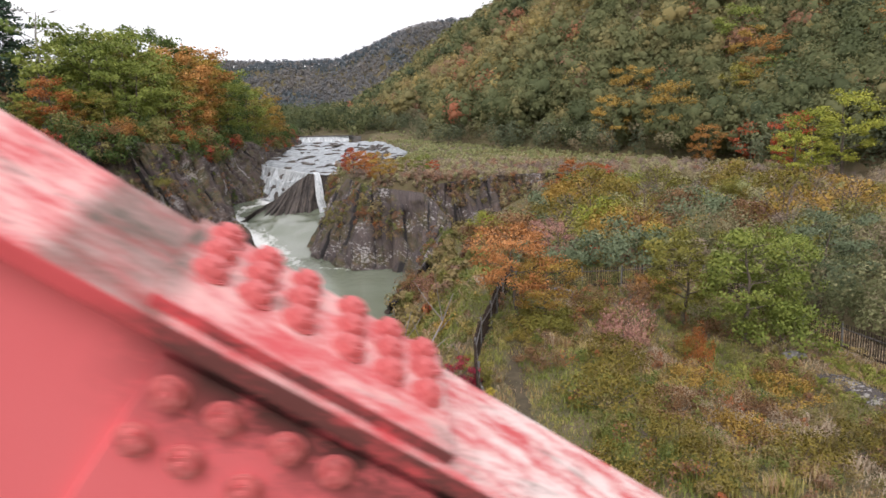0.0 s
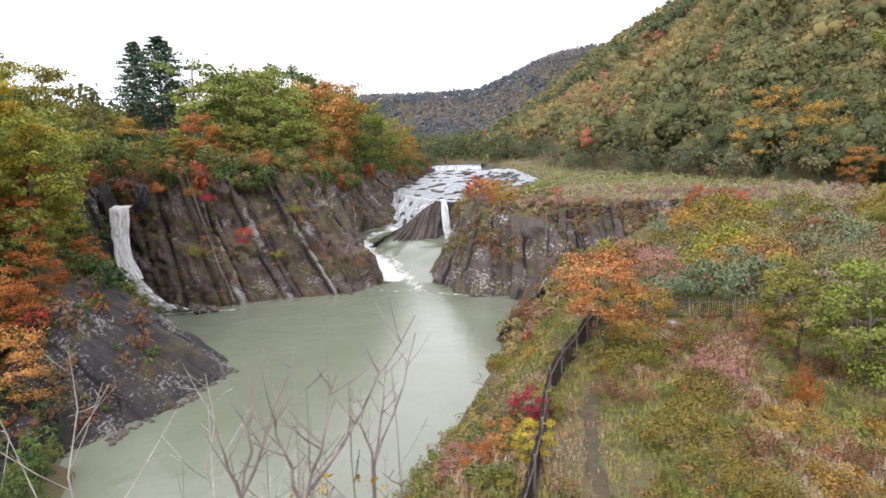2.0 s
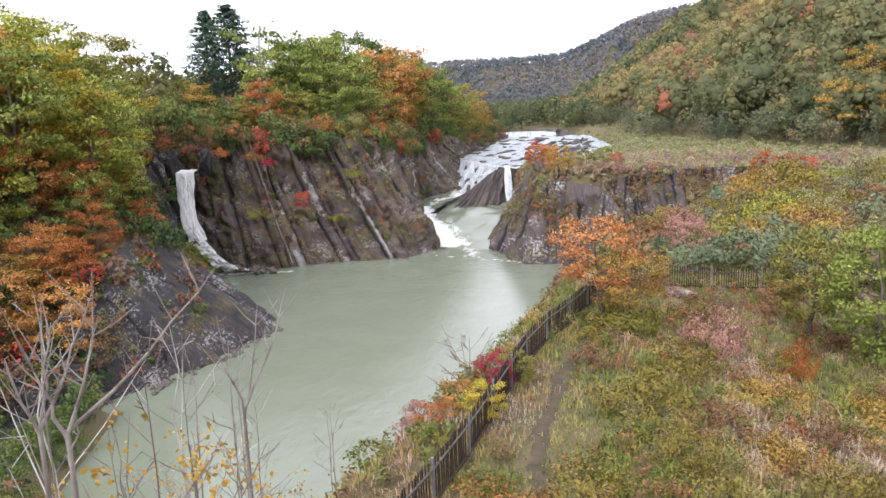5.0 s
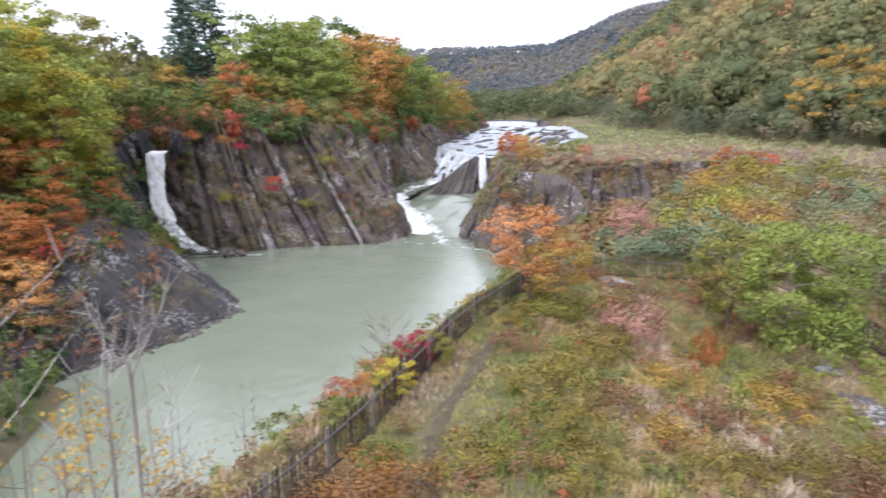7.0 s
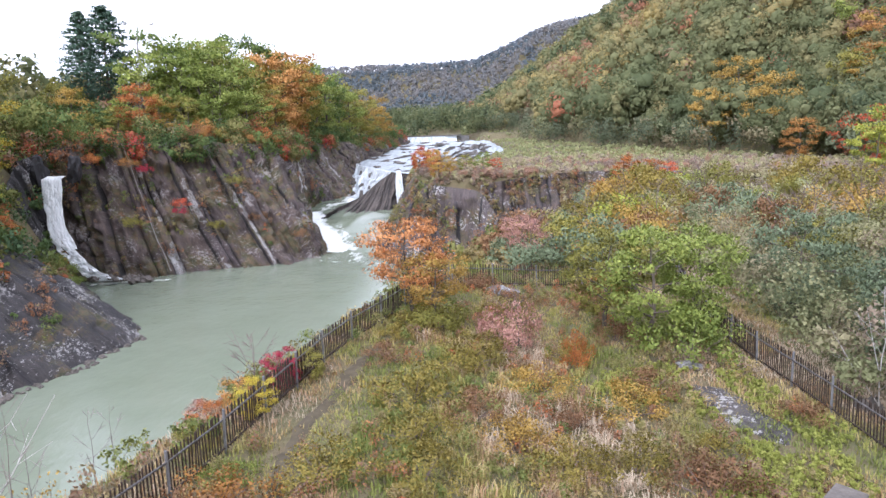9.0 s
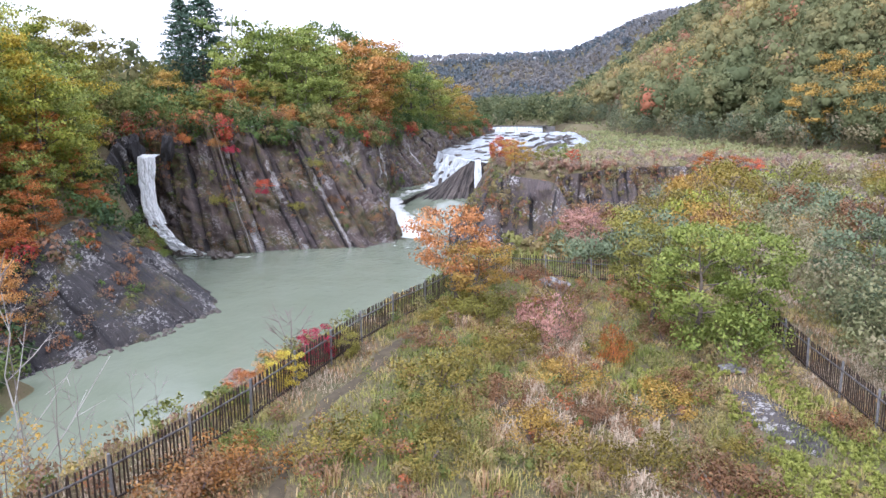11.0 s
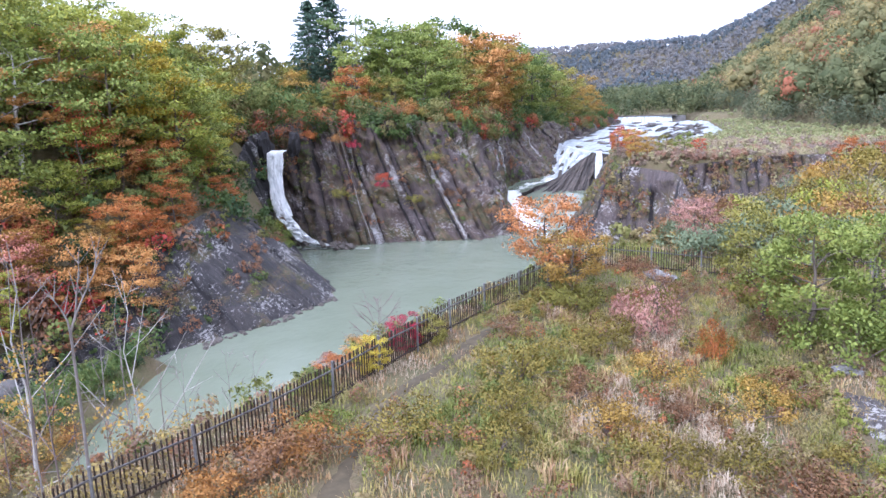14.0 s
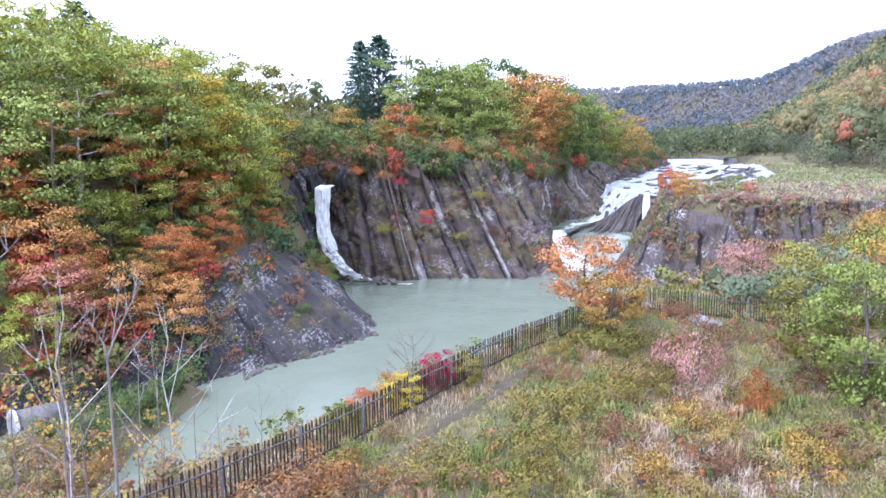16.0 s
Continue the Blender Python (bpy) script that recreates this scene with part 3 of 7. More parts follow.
def near_leaf_material():
    """Undergrowth: hue by bush, varied by leaf, light passing through."""
    m, nt, bsdf = material("undergrowth_leaf")
    at = nt.nodes.new("ShaderNodeAttribute")
    at.attribute_name = "tone"
    geo = nt.nodes.new("ShaderNodeNewGeometry")
    r = ramp_node(nt, [(0.0, (0.06, 0.10, 0.04)), (0.2, (0.13, 0.19, 0.05)), (0.38, (0.21, 0.22, 0.055)), (0.5, (0.29, 0.25, 0.085)), (0.6, (0.36, 0.275, 0.125)), (0.7, (0.44, 0.33, 0.08)),
                       (0.8, (0.29, 0.20, 0.125)), (0.86, (0.28, 0.15, 0.08)), (0.93, (0.48, 0.19, 0.06)), (1.0, (0.50, 0.08, 0.06))])
    for el in r.color_ramp.elements:
        el.color = (*muted([0.98 * el.color[0], 1.0 * el.color[1], 1.15 * el.color[2]], 0.0), 1)
    nt.links.new(math_node(nt, "ADD", at.outputs["Fac"], math_node(nt, "MULTIPLY", math_node(nt, "SUBTRACT", geo.outputs["Random Per Island"], 0.5), 0.1)), r.inputs[0])
    hv = nt.nodes.new("ShaderNodeHueSaturation")
    nt.links.new(math_node(nt, "ADD", math_node(nt, "MULTIPLY", geo.outputs["Random Per Island"], 0.24), 0.88), hv.inputs["Value"])
    nt.links.new(r.outputs[0], hv.inputs["Color"])
    nt.links.new(hv.outputs[0], bsdf.inputs["Base Color"])
    bsdf.inputs["Roughness"].default_value = 0.7
    bsdf.inputs["Specular IOR Level"].default_value = 0.2
    tr = nt.nodes.new("ShaderNodeBsdfTranslucent")
    nt.links.new(hv.outputs[0], tr.inputs[0])
    mx = nt.nodes.new("ShaderNodeMixShader")
    mx.inputs[0].default_value = 0.3
    nt.links.new(bsdf.outputs[0], mx.inputs[1])
    nt.links.new(tr.outputs[0], mx.inputs[2])
    nt.links.new(mx.outputs[0], nt.nodes["Material Output"].inputs[0])
    return m


NEAR_LEAF = near_leaf_material()


def grass_material():
    m, nt, bsdf = material("grass_autumn")
    at = nt.nodes.new("ShaderNodeAttribute")
    at.attribute_name = "tone"
    geo = nt.nodes.new("ShaderNodeNewGeometry")
    r = ramp_node(nt, [(0.0, (0.15, 0.175, 0.035)), (0.25, (0.26, 0.245, 0.05)), (0.42, (0.33, 0.265, 0.07)), (0.6, (0.40, 0.30, 0.12)), (0.78, (0.28, 0.15, 0.06)), (1.0, (0.46, 0.37, 0.22))])
    for el in r.color_ramp.elements:
        el.color = (*muted([1.06 * el.color[0], 1.09 * el.color[1], 1.35 * el.color[2]], 0.0), 1)
    nt.links.new(math_node(nt, "ADD", at.outputs["Fac"], math_node(nt, "MULTIPLY", math_node(nt, "SUBTRACT", geo.outputs["Random Per Island"], 0.5), 0.3)), r.inputs[0])
    nt.links.new(r.outputs[0], bsdf.inputs["Base Color"])
    bsdf.inputs["Roughness"].default_value = 0.7
    bsdf.inputs["Specular IOR Level"].default_value = 0.2
    return m


FLAT_LEAF = forest_material("flats_foliage", [(0.0, (0.215, 0.235, 0.095)), (0.35, (0.27, 0.245, 0.115)), (0.6, (0.26, 0.205, 0.13)), (0.8, (0.20, 0.16, 0.135)), (1.0, (0.28, 0.15, 0.09))])
GULLY_LEAF = forest_material("gully_foliage", [(0.0, (0.10, 0.115, 0.05)), (0.4, (0.16, 0.165, 0.07)), (0.7, (0.19, 0.17, 0.085)), (1.0, (0.19, 0.14, 0.10))])
GRASS = grass_material()

# ---- ground, one sheet to the horizon ----
def spaced(knots):
    """Coordinates from (start, end, step) stretches."""
    out = []
    for a, b, n in knots:
        out += list(np.linspace(a, b, n, endpoint=False))
    return np.array(out + [knots[-1][1]])


GX = spaced([(-3000, -600, 8), (-600, -120, 16), (-120, -60, 20), (-60, -36, 24), (-36, 24, 120), (24, 60, 40), (60, 200, 40), (200, 700, 40), (700, 3000, 10)])
GY = spaced([(-1500, -100, 8), (-100, 4, 20), (4, 82, 150), (82, 140, 70), (140, 260, 50), (260, 900, 60), (900, 1300, 34), (1300, 4000, 8)])
gx, gy = np.meshgrid(GX, GY, indexing="ij")
gz = land(gx, gy)
ground = new("ground", mesh_np("ground", np.stack([gx, gy, gz], -1).reshape(-1, 3), grid_faces(len(GX), len(GY)), [GROUND], True))
tagged(ground, "uneven autumn ground of grass, soil and leaf litter", "ground", kind="structure")

# ---- river ----
WX, WY = np.linspace(-46, 8, 90), np.linspace(-40, 126, 206)
wx, wy = np.meshgrid(WX, WY, indexing="ij")
wz = 0.012 * (fbm(wx * 0.8, wy * 0.8, 0, 21) - 0.5) + np.interp(wy, [80, 86, 90, 94, 107, 116, 126], [0, 0.45, 1.2, 2.1, 3.6, 4.2, 4.5])
wz = wz + 0.55 * smooth(82, 92, wy) * (fbm(wx * 0.6, wy * 0.5, 0, 5) - 0.5)
foam = np.maximum.reduce([
    0.8 * np.exp(-(to_line(wx, wy, [(-15, 110), (-14.6, 107)]) / 2.4) ** 2),
    0.52 * np.exp(-(to_line(wx, wy, [(-15, 108), (-17.6, 103), (-18.2, 98)]) / 1.6) ** 2),
    0.82 * np.exp(-(to_line(wx, wy, [(-18.6, 98.5), (-16.6, 92), (-13.4, 87), (-11.4, 82)]) / 1.9) ** 2),
    0.50 * np.exp(-(to_line(wx, wy, [(-14, 92), (-11, 86), (-9, 80), (-7.6, 75.5)]) / 1.8) ** 2),
    0.52 * np.exp(-(to_line(wx, wy, [(-12.4, 76.4), (-11.2, 75.4), (-7.5, 74.0), (-4.6, 73.2), (-1.4, 71.2)]) / 0.7) ** 2),
    0.24 * np.exp(-(to_line(wx, wy, [(-9, 76), (-7, 68), (-5, 58)]) / 3.6) ** 2),
    0.62 * np.exp(-(to_line(wx, wy, [(-32, 65), (-29, 66), (-25.4, 66.6)]) / 0.9) ** 2),
])
river = new("water", mesh_np("water", np.stack([wx, wy, wz], -1).reshape(-1, 3), grid_faces(len(WX), len(WY)), [WATER], True, foam.ravel()))
tagged(river, "milky grey-green river pool with streaks of foam", "river", kind="structure")

# reservoir above the weir
RX, RY = np.linspace(-320, -3.8, 30), np.linspace(191.8, 520, 40)
rx, ry = np.meshgrid(RX, RY, indexing="ij")
lake = new("water", mesh_np("water", np.stack([rx, ry, 0 * rx + 11.95], -1).reshape(-1, 3), grid_faces(30, 40), [WATER], True, np.zeros(rx.size)))
tagged(lake, "still grey water held back above the weir", "river", kind="structure")


# ---- white water on the shelf ----
def sheet(name, rows_a, rows_b, nu, nv, fn, mat):
    """A sheet between two polylines; fn gives offsets for (u, v, x, y, z)."""
    def along(line, t):
        line = np.array(line, float)
        d = np.r_[0, np.cumsum(np.linalg.norm(np.diff(line, axis=0), axis=1))]
        return np.stack([np.interp(t * d[-1], d, line[:, k]) for k in range(3)], -1), d[-1]
    u, v = np.linspace(0, 1, nu), np.linspace(0, 1, nv)
    a, la = along(rows_a, u)
    b, _ = along(rows_b, u)
    p = a[:, None] * (1 - v)[None, :, None] + b[:, None] * v[None, :, None]
    h = np.linalg.norm(b - a, axis=1).mean()
    p = fn(p, u[:, None] * la + 0 * v, v[None, :] * h + 0 * u[:, None])
    uv = np.stack([u[:, None] * la + 0 * v, v[None, :] * h + 0 * u[:, None]], -1)
    return mesh_np(name, p.reshape(-1, 3), grid_faces(nu, nv), [mat], True, None, uv.reshape(-1, 2))


def shelf_z(y):
    return np.interp(y, [103, 119, 150, 186], [7.45, 8.1, 9.0, 10.6])


def shelf_fn(p, u, v):
    p[..., 2] = shelf_z(p[..., 1]) + 0.6 * (fbm(p[..., 0] * 0.8 - p[..., 1] * 0.28, p[..., 1] * 0.10 + p[..., 0] * 0.04, 0, 31) - 0.5) + 0.06 - 1.0 * smooth(0.93, 1.0, u / u.max())
    return p


shelf = new("rapids", sheet("rapids", [(-19.6, 129, 8), (-17.4, 124.2, 8), (-14, 117, 8), (-9, 107, 8), (-6.4, 104.2, 8), (-4.2, 104.2, 8), (-1.6, 106, 8), (1.6, 109, 8)],
                            [(-21, 188, 11), (-17, 190, 11), (-11, 191, 11), (-4, 192, 11), (4, 184, 11), (9, 148, 11)], 90, 100, shelf_fn, FOAM))
tagged(shelf, "broad white rapids sliding over stepped bedrock", "rapids", kind="structure")


def fall_fn(p, u, v):
    """A cascade in tiers: steep drops between short shelves, each lip ragged and set back by its own amount."""
    q = v / v.max()
    jag = 0.30 * (vnoise(u * 0.55, 0, 0, 6) - 0.5) + 0.16 * (vnoise(u * 1.9, 0, 0, 7) - 0.5)
    s = np.clip(q + jag * np.sin(q * math.pi), 0, 1)
    drop = np.interp(s, [0, 0.05, 0.20, 0.38, 0.46, 0.62, 0.76, 0.92, 1], [0, 0.02, 0.36, 0.40, 0.66, 0.70, 0.93, 0.97, 1])
    top, foot = p[:, :1], p[:, -1:]
    z = top[..., 2] + (foot[..., 2] - top[..., 2]) * drop
    lump = fbm(u * 0.9, v * 0.7, 0, 43, 4) - 0.5
    chute = np.abs(vnoise(u * 0.8, v * 0.12, 0, 19) - 0.5)
    p[..., 2] = z + (1.1 * lump - 1.2 * np.clip(0.16 - chute, 0, 1)) * np.sin(q * math.pi)
    p[..., 1] -= 2.2 * lump * np.sin(q * math.pi)
    return p


main_fall = new("waterfall", sheet("waterfall", [(-18.2, 126, 8.4), (-16.9, 122.6, 8.25), (-14, 117, 8.1), (-11.2, 111.4, 7.95), (-8.6, 106.4, 7.8)],
                                   [(-17.6, 114, 4.3), (-16.6, 110.6, 4.1), (-15.6, 108.6, 3.9), (-14.6, 107.4, 3.8), (-13.2, 106.6, 3.8)], 84, 64, fall_fn, FALL))
tagged(main_fall, "white main waterfall pouring off the rock shelf", "waterfall", kind="structure")


def strands(name, path, widths, across, mat, count, seed, wobble=0.12, span=0.0):
    """Water running down a path in space, as many overlapping strands of unequal width and length; span: the share of the way that each runs."""
    rs = np.random.RandomState(seed)
    path = np.array(path, float)
    d = np.r_[0, np.cumsum(np.linalg.norm(np.diff(path, axis=0), axis=1))]
    ac = np.array(across, float)
    nrm = np.array([ac[1], -ac[0], 0.25])
    vs, fs, us = [], [], []
    sub_s = np.linspace(-0.5, 0.5, 5)
    for k in range(count):
        mid = (k + 0.5) / count - 0.5 + rs.uniform(-0.06, 0.06)
        t = np.linspace(rs.uniform(0, 0.04), rs.uniform(0.86, 1.0) if k % 3 else 1.0, 34)
        if span:
            mid, start = rs.uniform(-0.5, 0.5), rs.uniform(0, 1 - span)
            t = np.linspace(start, start + span * rs.uniform(0.6, 1.0), 34)
        c = np.stack([np.interp(t * d[-1], d, path[:, a]) for a in range(3)], -1)
        w = np.interp(t * d[-1], d, widths)
        own = w * rs.uniform(1.8, 3.2) / min(count, 12) * (0.75 + 0.5 * fbm(t * 7, k * 3.1, 0, seed))
        side = w * mid + 0.5 * wobble * (fbm(t * 9, k * 1.7, 0, seed + 1) - 0.5)
        lift = rs.uniform(0.0, 0.08) + 0.30 * (0.25 - mid ** 2) * w + wobble * (fbm(t * 16, k * 2.3, 0, seed + 2) - 0.5)
        p = c[:, None] + (side[:, None] + sub_s[None] * own[:, None])[..., None] * ac + (lift[:, None] + 0.3 * own[:, None] * (0.25 - sub_s[None] ** 2))[..., None] * nrm
        fs.append(grid_faces(34, 5) + sum(len(a) for a in vs))
        vs.append(p.reshape(-1, 3))
        us.append(np.stack([(side[:, None] + sub_s[None] * own[:, None]) + k * 0.37, (t * d[-1])[:, None] + 0 * sub_s + k * 1.3], -1).reshape(-1, 2))
    return mesh_np(name, np.concatenate(vs), np.concatenate(fs), [mat], True, None, np.concatenate(us))


thin = new("waterfall", strands("waterfall", [(-7.6, 106.6, 7.95), (-7.3, 104.3, 7.75), (-7.1, 103.2, 7.0), (-6.8, 101.8, 4.8), (-6.3, 100.2, 2.2), (-6.2, 99.6, 1.2)], [0.7, 0.7, 0.8, 1.0, 0.9, 0.6], (0.95, 0.3, 0), FALL, 6, 61))
tagged(thin, "thin white waterfall down a dark rock face", "waterfall", kind="structure")
thin_b = new("waterfall", strands("waterfall", [(-4.6, 105, 8.0), (-4.5, 103.4, 7.7), (-4.4, 102.6, 6.4), (-4.4, 102.2, 5.0)], [0.4, 0.5, 0.4, 0.2], (0.95, 0.3, 0), FALL, 4, 63))
tagged(thin_b, "short thin thread of falling white water", "waterfall", kind="structure")
side_fall = new("waterfall", strands("waterfall", [(-35.2, 66.4, 10.6), (-34.95, 65.1, 10.4), (-34.9, 64.8, 8.0), (-34.6, 64.5, 6.0), (-34.1, 64.3, 4.6), (-33.4, 64.2, 3.6)], [1.5, 1.5, 1.25, 1.35, 1.5, 1.2], (0.93, 0.36, 0), VEIL, 11, 65, 0.5))
tagged(side_fall, "narrow white waterfall out of a dark cleft", "waterfall", kind="structure")
cascade = new("cascade", strands("cascade", [(-34.5, 64.5, 5.4), (-33.6, 64.2, 3.7), (-32.6, 64.4, 2.2), (-31.6, 64.8, 1.1), (-30.2, 65.4, 0.4), (-27.4, 66.3, 0.16)], [1.4, 1.5, 1.5, 1.8, 2.3, 3.2], (0.93, 0.36, 0), VEIL, 34, 67, 0.9, 0.34))
tagged(cascade, "broken white cascade tumbling over boulders", "cascade", kind="structure")

# ---- weir ----
weir = empty("weir", pose(-12.1, 191.0, 0, 0, 0, 10), "low concrete weir with a white curtain of water", "weir")
part("wall", box_bm(15.2, 1.4, 3.0, 0.08, (0, 1.2, 10.55)), CONCRETE, weir)
for side in (-1, 1):
    part("abutment", box_bm(3.4, 2.0, 3.2, 0.1, (side * 9.2, 1.5, 10.45)), CONCRETE, weir, "low concrete abutment of the weir")
part("crest_beam", box_bm(17.6, 0.6, 0.3, 0.05, (0, 0.3, 12.27)), DARK_ROCK, weir, "dark crest beam of the weir")


def curtain_fn(p, u, v):
    p[..., 1] += 0.25 * (fbm(u * 1.2, v * 0.5, 0, 4) - 0.5)
    return p


cm = new("water_curtain", sheet("water_curtain", [(-7.5, 0.2, 12.1), (7.5, 0.2, 12.1)], [(-7.5, -0.5, 10.4), (7.5, -0.5, 10.4)], 50, 8, curtain_fn, FALL))
cm.parent = weir


# ---- cliffs ----
CLIFF_FACE = {}


def cliff(name, foot, top, mat, lean, step, depth, seed, rows=48, pale=0.16, calm=None, label=""):
    """A rock wall between a foot line and a top line, split into leaning slabs with open joints.
    calm: (distance along the foot, factor) pairs that flatten the relief."""
    rs = np.random.RandomState(seed)
    foot, top = np.array(foot, float), np.array(top, float)
    d = np.r_[0, np.cumsum(np.linalg.norm(np.diff(foot, axis=0), axis=1))]
    length = d[-1]
    t_d = np.linspace(0, length, 400)
    lines = []
    for line in (foot, top):
        arr = np.stack([np.interp(t_d, d, line[:, k]) for k in range(3)], -1)
        for _ in range(40):
            arr[1:-1] = (arr[:-2] + 2 * arr[1:-1] + arr[2:]) / 4
        lines.append(arr)
    tall = np.linalg.norm(lines[1] - lines[0], axis=1).max()
    # slab joints, along the sheared coordinate
    cuts, at = [], -1.0 - max(0.0, -lean) * tall
    while at < length + max(0.0, lean) * tall + 1:
        cuts.append(at)
        at += step * rs.choice([0.28, 0.45, 0.7, 1.0, 1.5], p=[0.2, 0.25, 0.25, 0.2, 0.1]) * rs.uniform(0.8, 1.25)
    cols = []
    for lo, hi in zip(cuts, cuts[1:]):
        n = max(2, int((hi - lo) / 0.26))
        cols += [lo + 0.012] + list(lo + (hi - lo) * np.arange(1, n) / n) + [hi - 0.012]
    w = np.array(cols)
    v = np.linspace(0, 1, rows)
    W, V = np.meshgrid(w, v, indexing="ij")
    U = W - lean * tall * V + 0.5 * (fbm(W * 0.12, V * 1.5, 0, seed) - 0.5)
    Uc = np.clip(U, 0, length)
    pa = np.stack([np.interp(Uc, t_d, lines[0][:, k]) for k in range(3)], -1)
    pb = np.stack([np.interp(Uc, t_d, lines[1][:, k]) for k in range(3)], -1)
    p = pa * (1 - V[..., None]) + pb * V[..., None]
    ta = np.stack([np.interp(np.clip(Uc + 0.8, 0, length), t_d, lines[0][:, k]) - np.interp(np.clip(Uc - 0.8, 0, length), t_d, lines[0][:, k]) for k in range(3)], -1)
    nrm = np.cross(ta, pb - pa)
    nrm /= np.linalg.norm(nrm, axis=-1, keepdims=True) + 1e-9
    H = tall * V
    slab = np.searchsorted(cuts, W, side="right") - 1
    width = np.diff(np.array(cuts + [cuts[-1] + 1]))[slab]
    frac = (W - np.array(cuts)[slab]) / width
    # each slab is broken at its own heights; each piece sits in or out and is twisted a little
    brk = np.floor(H / (2.2 + 4.5 * lattice(slab, 3, 0, seed)) + 3 * lattice(slab, 5, 0, seed) + 0.35 * frac + 0.5 * (vnoise(W * 1.3, H * 0.4, 0, seed + 2) - 0.5))
    out = lattice(slab, 0, 1, seed) - 0.5 + 0.8 * (lattice(slab, brk, 2, seed) - 0.5)
    twist = lattice(slab, 1, 7, seed) - 0.35
    k2 = np.floor(W / (step * 0.17) + 0.8 * vnoise(W * 0.6, H * 0.15, 0, seed + 3))
    b2 = np.floor(H / (0.7 + 1.2 * lattice(k2, 2, 0, seed)) + 5 * lattice(k2, 4, 0, seed))
    sub_out = 0.5 * (lattice(k2, 0, 3, seed) - 0.5) + 0.6 * (lattice(k2, b2, 4, seed) - 0.5)
    big = fbm(W * 0.10, H * 0.10, 0, seed + 6, 3) - 0.5
    grit = fbm(W * 1.3, H * 0.9, 0, seed + 4, 3) - 0.5
    joint = np.exp(-np.minimum(frac, 1 - frac) * width / 0.13)
    flat = 1.0 if calm is None else np.interp(Uc, [c[0] for c in calm], [c[1] for c in calm])
    off = depth * (flat * (0.75 * out + 0.6 * twist * (frac - 0.5) - 0.25 * joint) + 0.45 * sub_out * (0.4 + 0.6 * flat) + 1.2 * big + 0.30 * grit)
    fade = np.clip(V * 7 + 0.45, 0, 1) * np.clip((1 - V) * 6 + 0.25, 0, 1)
    p = p + nrm * (off * fade)[..., None]
    # tone: below 0.1 open joints, 0.2 to 0.7 plain beds, above 0.8 pale weathered slabs
    tone = 0.2 + 0.5 * lattice(slab, brk, 9, seed)
    is_pale = (lattice(slab, 8, 8, seed) < pale * (0.3 + 0.7 * flat)) & (width < 0.55 * step) & (vnoise(slab * 3.7 + W * 0.5, H * 0.35, 0, seed + 9) + 0.35 * vnoise(W * 2.5, H * 1.6, 0, seed + 10) > 0.54)
    tone = np.where(is_pale, 0.95, tone)
    tone = np.where((joint > 0.55) & (lattice(slab, brk, 13, seed) < 0.75), 0.02, tone)
    quads = grid_faces(len(w), rows)
    u_flat = U.ravel()[quads]
    quads = quads[((u_flat > -0.05) & (u_flat < length + 0.05)).any(1)]
    ob = new(name, mesh_np(name, p.reshape(-1, 3), quads, [mat], False, tone.ravel(), np.stack([W, H], -1).reshape(-1, 2)))
    CLIFF_FACE.setdefault(name, []).append((p, V, U))
    return tagged(ob, label, "cliff", kind="structure")


cliff("cliff_gorge", [(-38.4, 65.4, 5), (-36.6, 67.0, 2), (-34.4, 67.0, 0), (-31.8, 66.4, -1), (-27.6, 67, -1), (-24.2, 69.9, -1), (-20, 72.4, -1), (-16, 73.4, -1), (-11.7, 76.8, -1), (-12.8, 82, -1), (-15.8, 90, -1), (-19, 96, 0), (-20, 101, 1),
                      (-18, 106, 2), (-15.7, 110, 2.5), (-16.4, 118, 5), (-17.1, 125, 7), (-17.5, 131, 8), (-17.5, 140, 8.4), (-17.5, 152, 9), (-17.4, 165, 9.6), (-16.2, 186, 10.6)],
      [(-40.5, 67, 13.0), (-38.6, 69.6, 13.2), (-36.4, 70.4, 13.4), (-34, 70.5, 13.6), (-31, 72, 13.6), (-28.5, 74, 13.6), (-25.5, 76.5, 13.4), (-22, 79, 13.0), (-19.5, 83, 12.8), (-19.2, 88, 12.8), (-20.4, 94, 12.8), (-22.5, 99, 12.8), (-23.2, 104, 12.8),
       (-22.9, 110, 12.8), (-21.9, 115, 12.8), (-21.4, 121, 12.4), (-21.2, 127, 12.2), (-21.1, 132, 12), (-20.9, 140, 11.6), (-20.5, 155, 11.6), (-19.9, 168, 12), (-19, 187, 12.6)],
      ROCK, 0.20, 3.0, 2.1, 11, 72, 0.75, [(0, 1), (34, 1), (44, 0.4), (70, 0.35), (140, 0.4)], "tall dark cliff of leaning rock beds with pale faces")
cliff("cliff_slab", [(-24.6, 15, -0.8), (-22.6, 21, -0.8), (-20.6, 28, -0.8), (-18.6, 34, -0.8), (-17.4, 40, -0.8), (-16.7, 46.4, -0.8), (-18.6, 50, -0.8), (-23.6, 55.2, -0.8), (-29.6, 62, -0.8), (-33.2, 64.2, 0)],
      [(-27.4, 14, 1.6), (-25.6, 20, 1.8), (-23.8, 27, 2.2), (-23.4, 32, 3.6), (-24.6, 37, 6.0), (-25.4, 42.6, 7.2), (-26.4, 46.5, 7.0), (-29.0, 52, 5.4), (-33, 58.6, 4.4), (-36.4, 63.4, 6)],
      ROCK_SLAB, -0.25, 2.8, 0.9, 23, 64, 0.12, [(0, 0.5), (60, 0.55)], "sloping dark slab of wet river rock with white lichen")
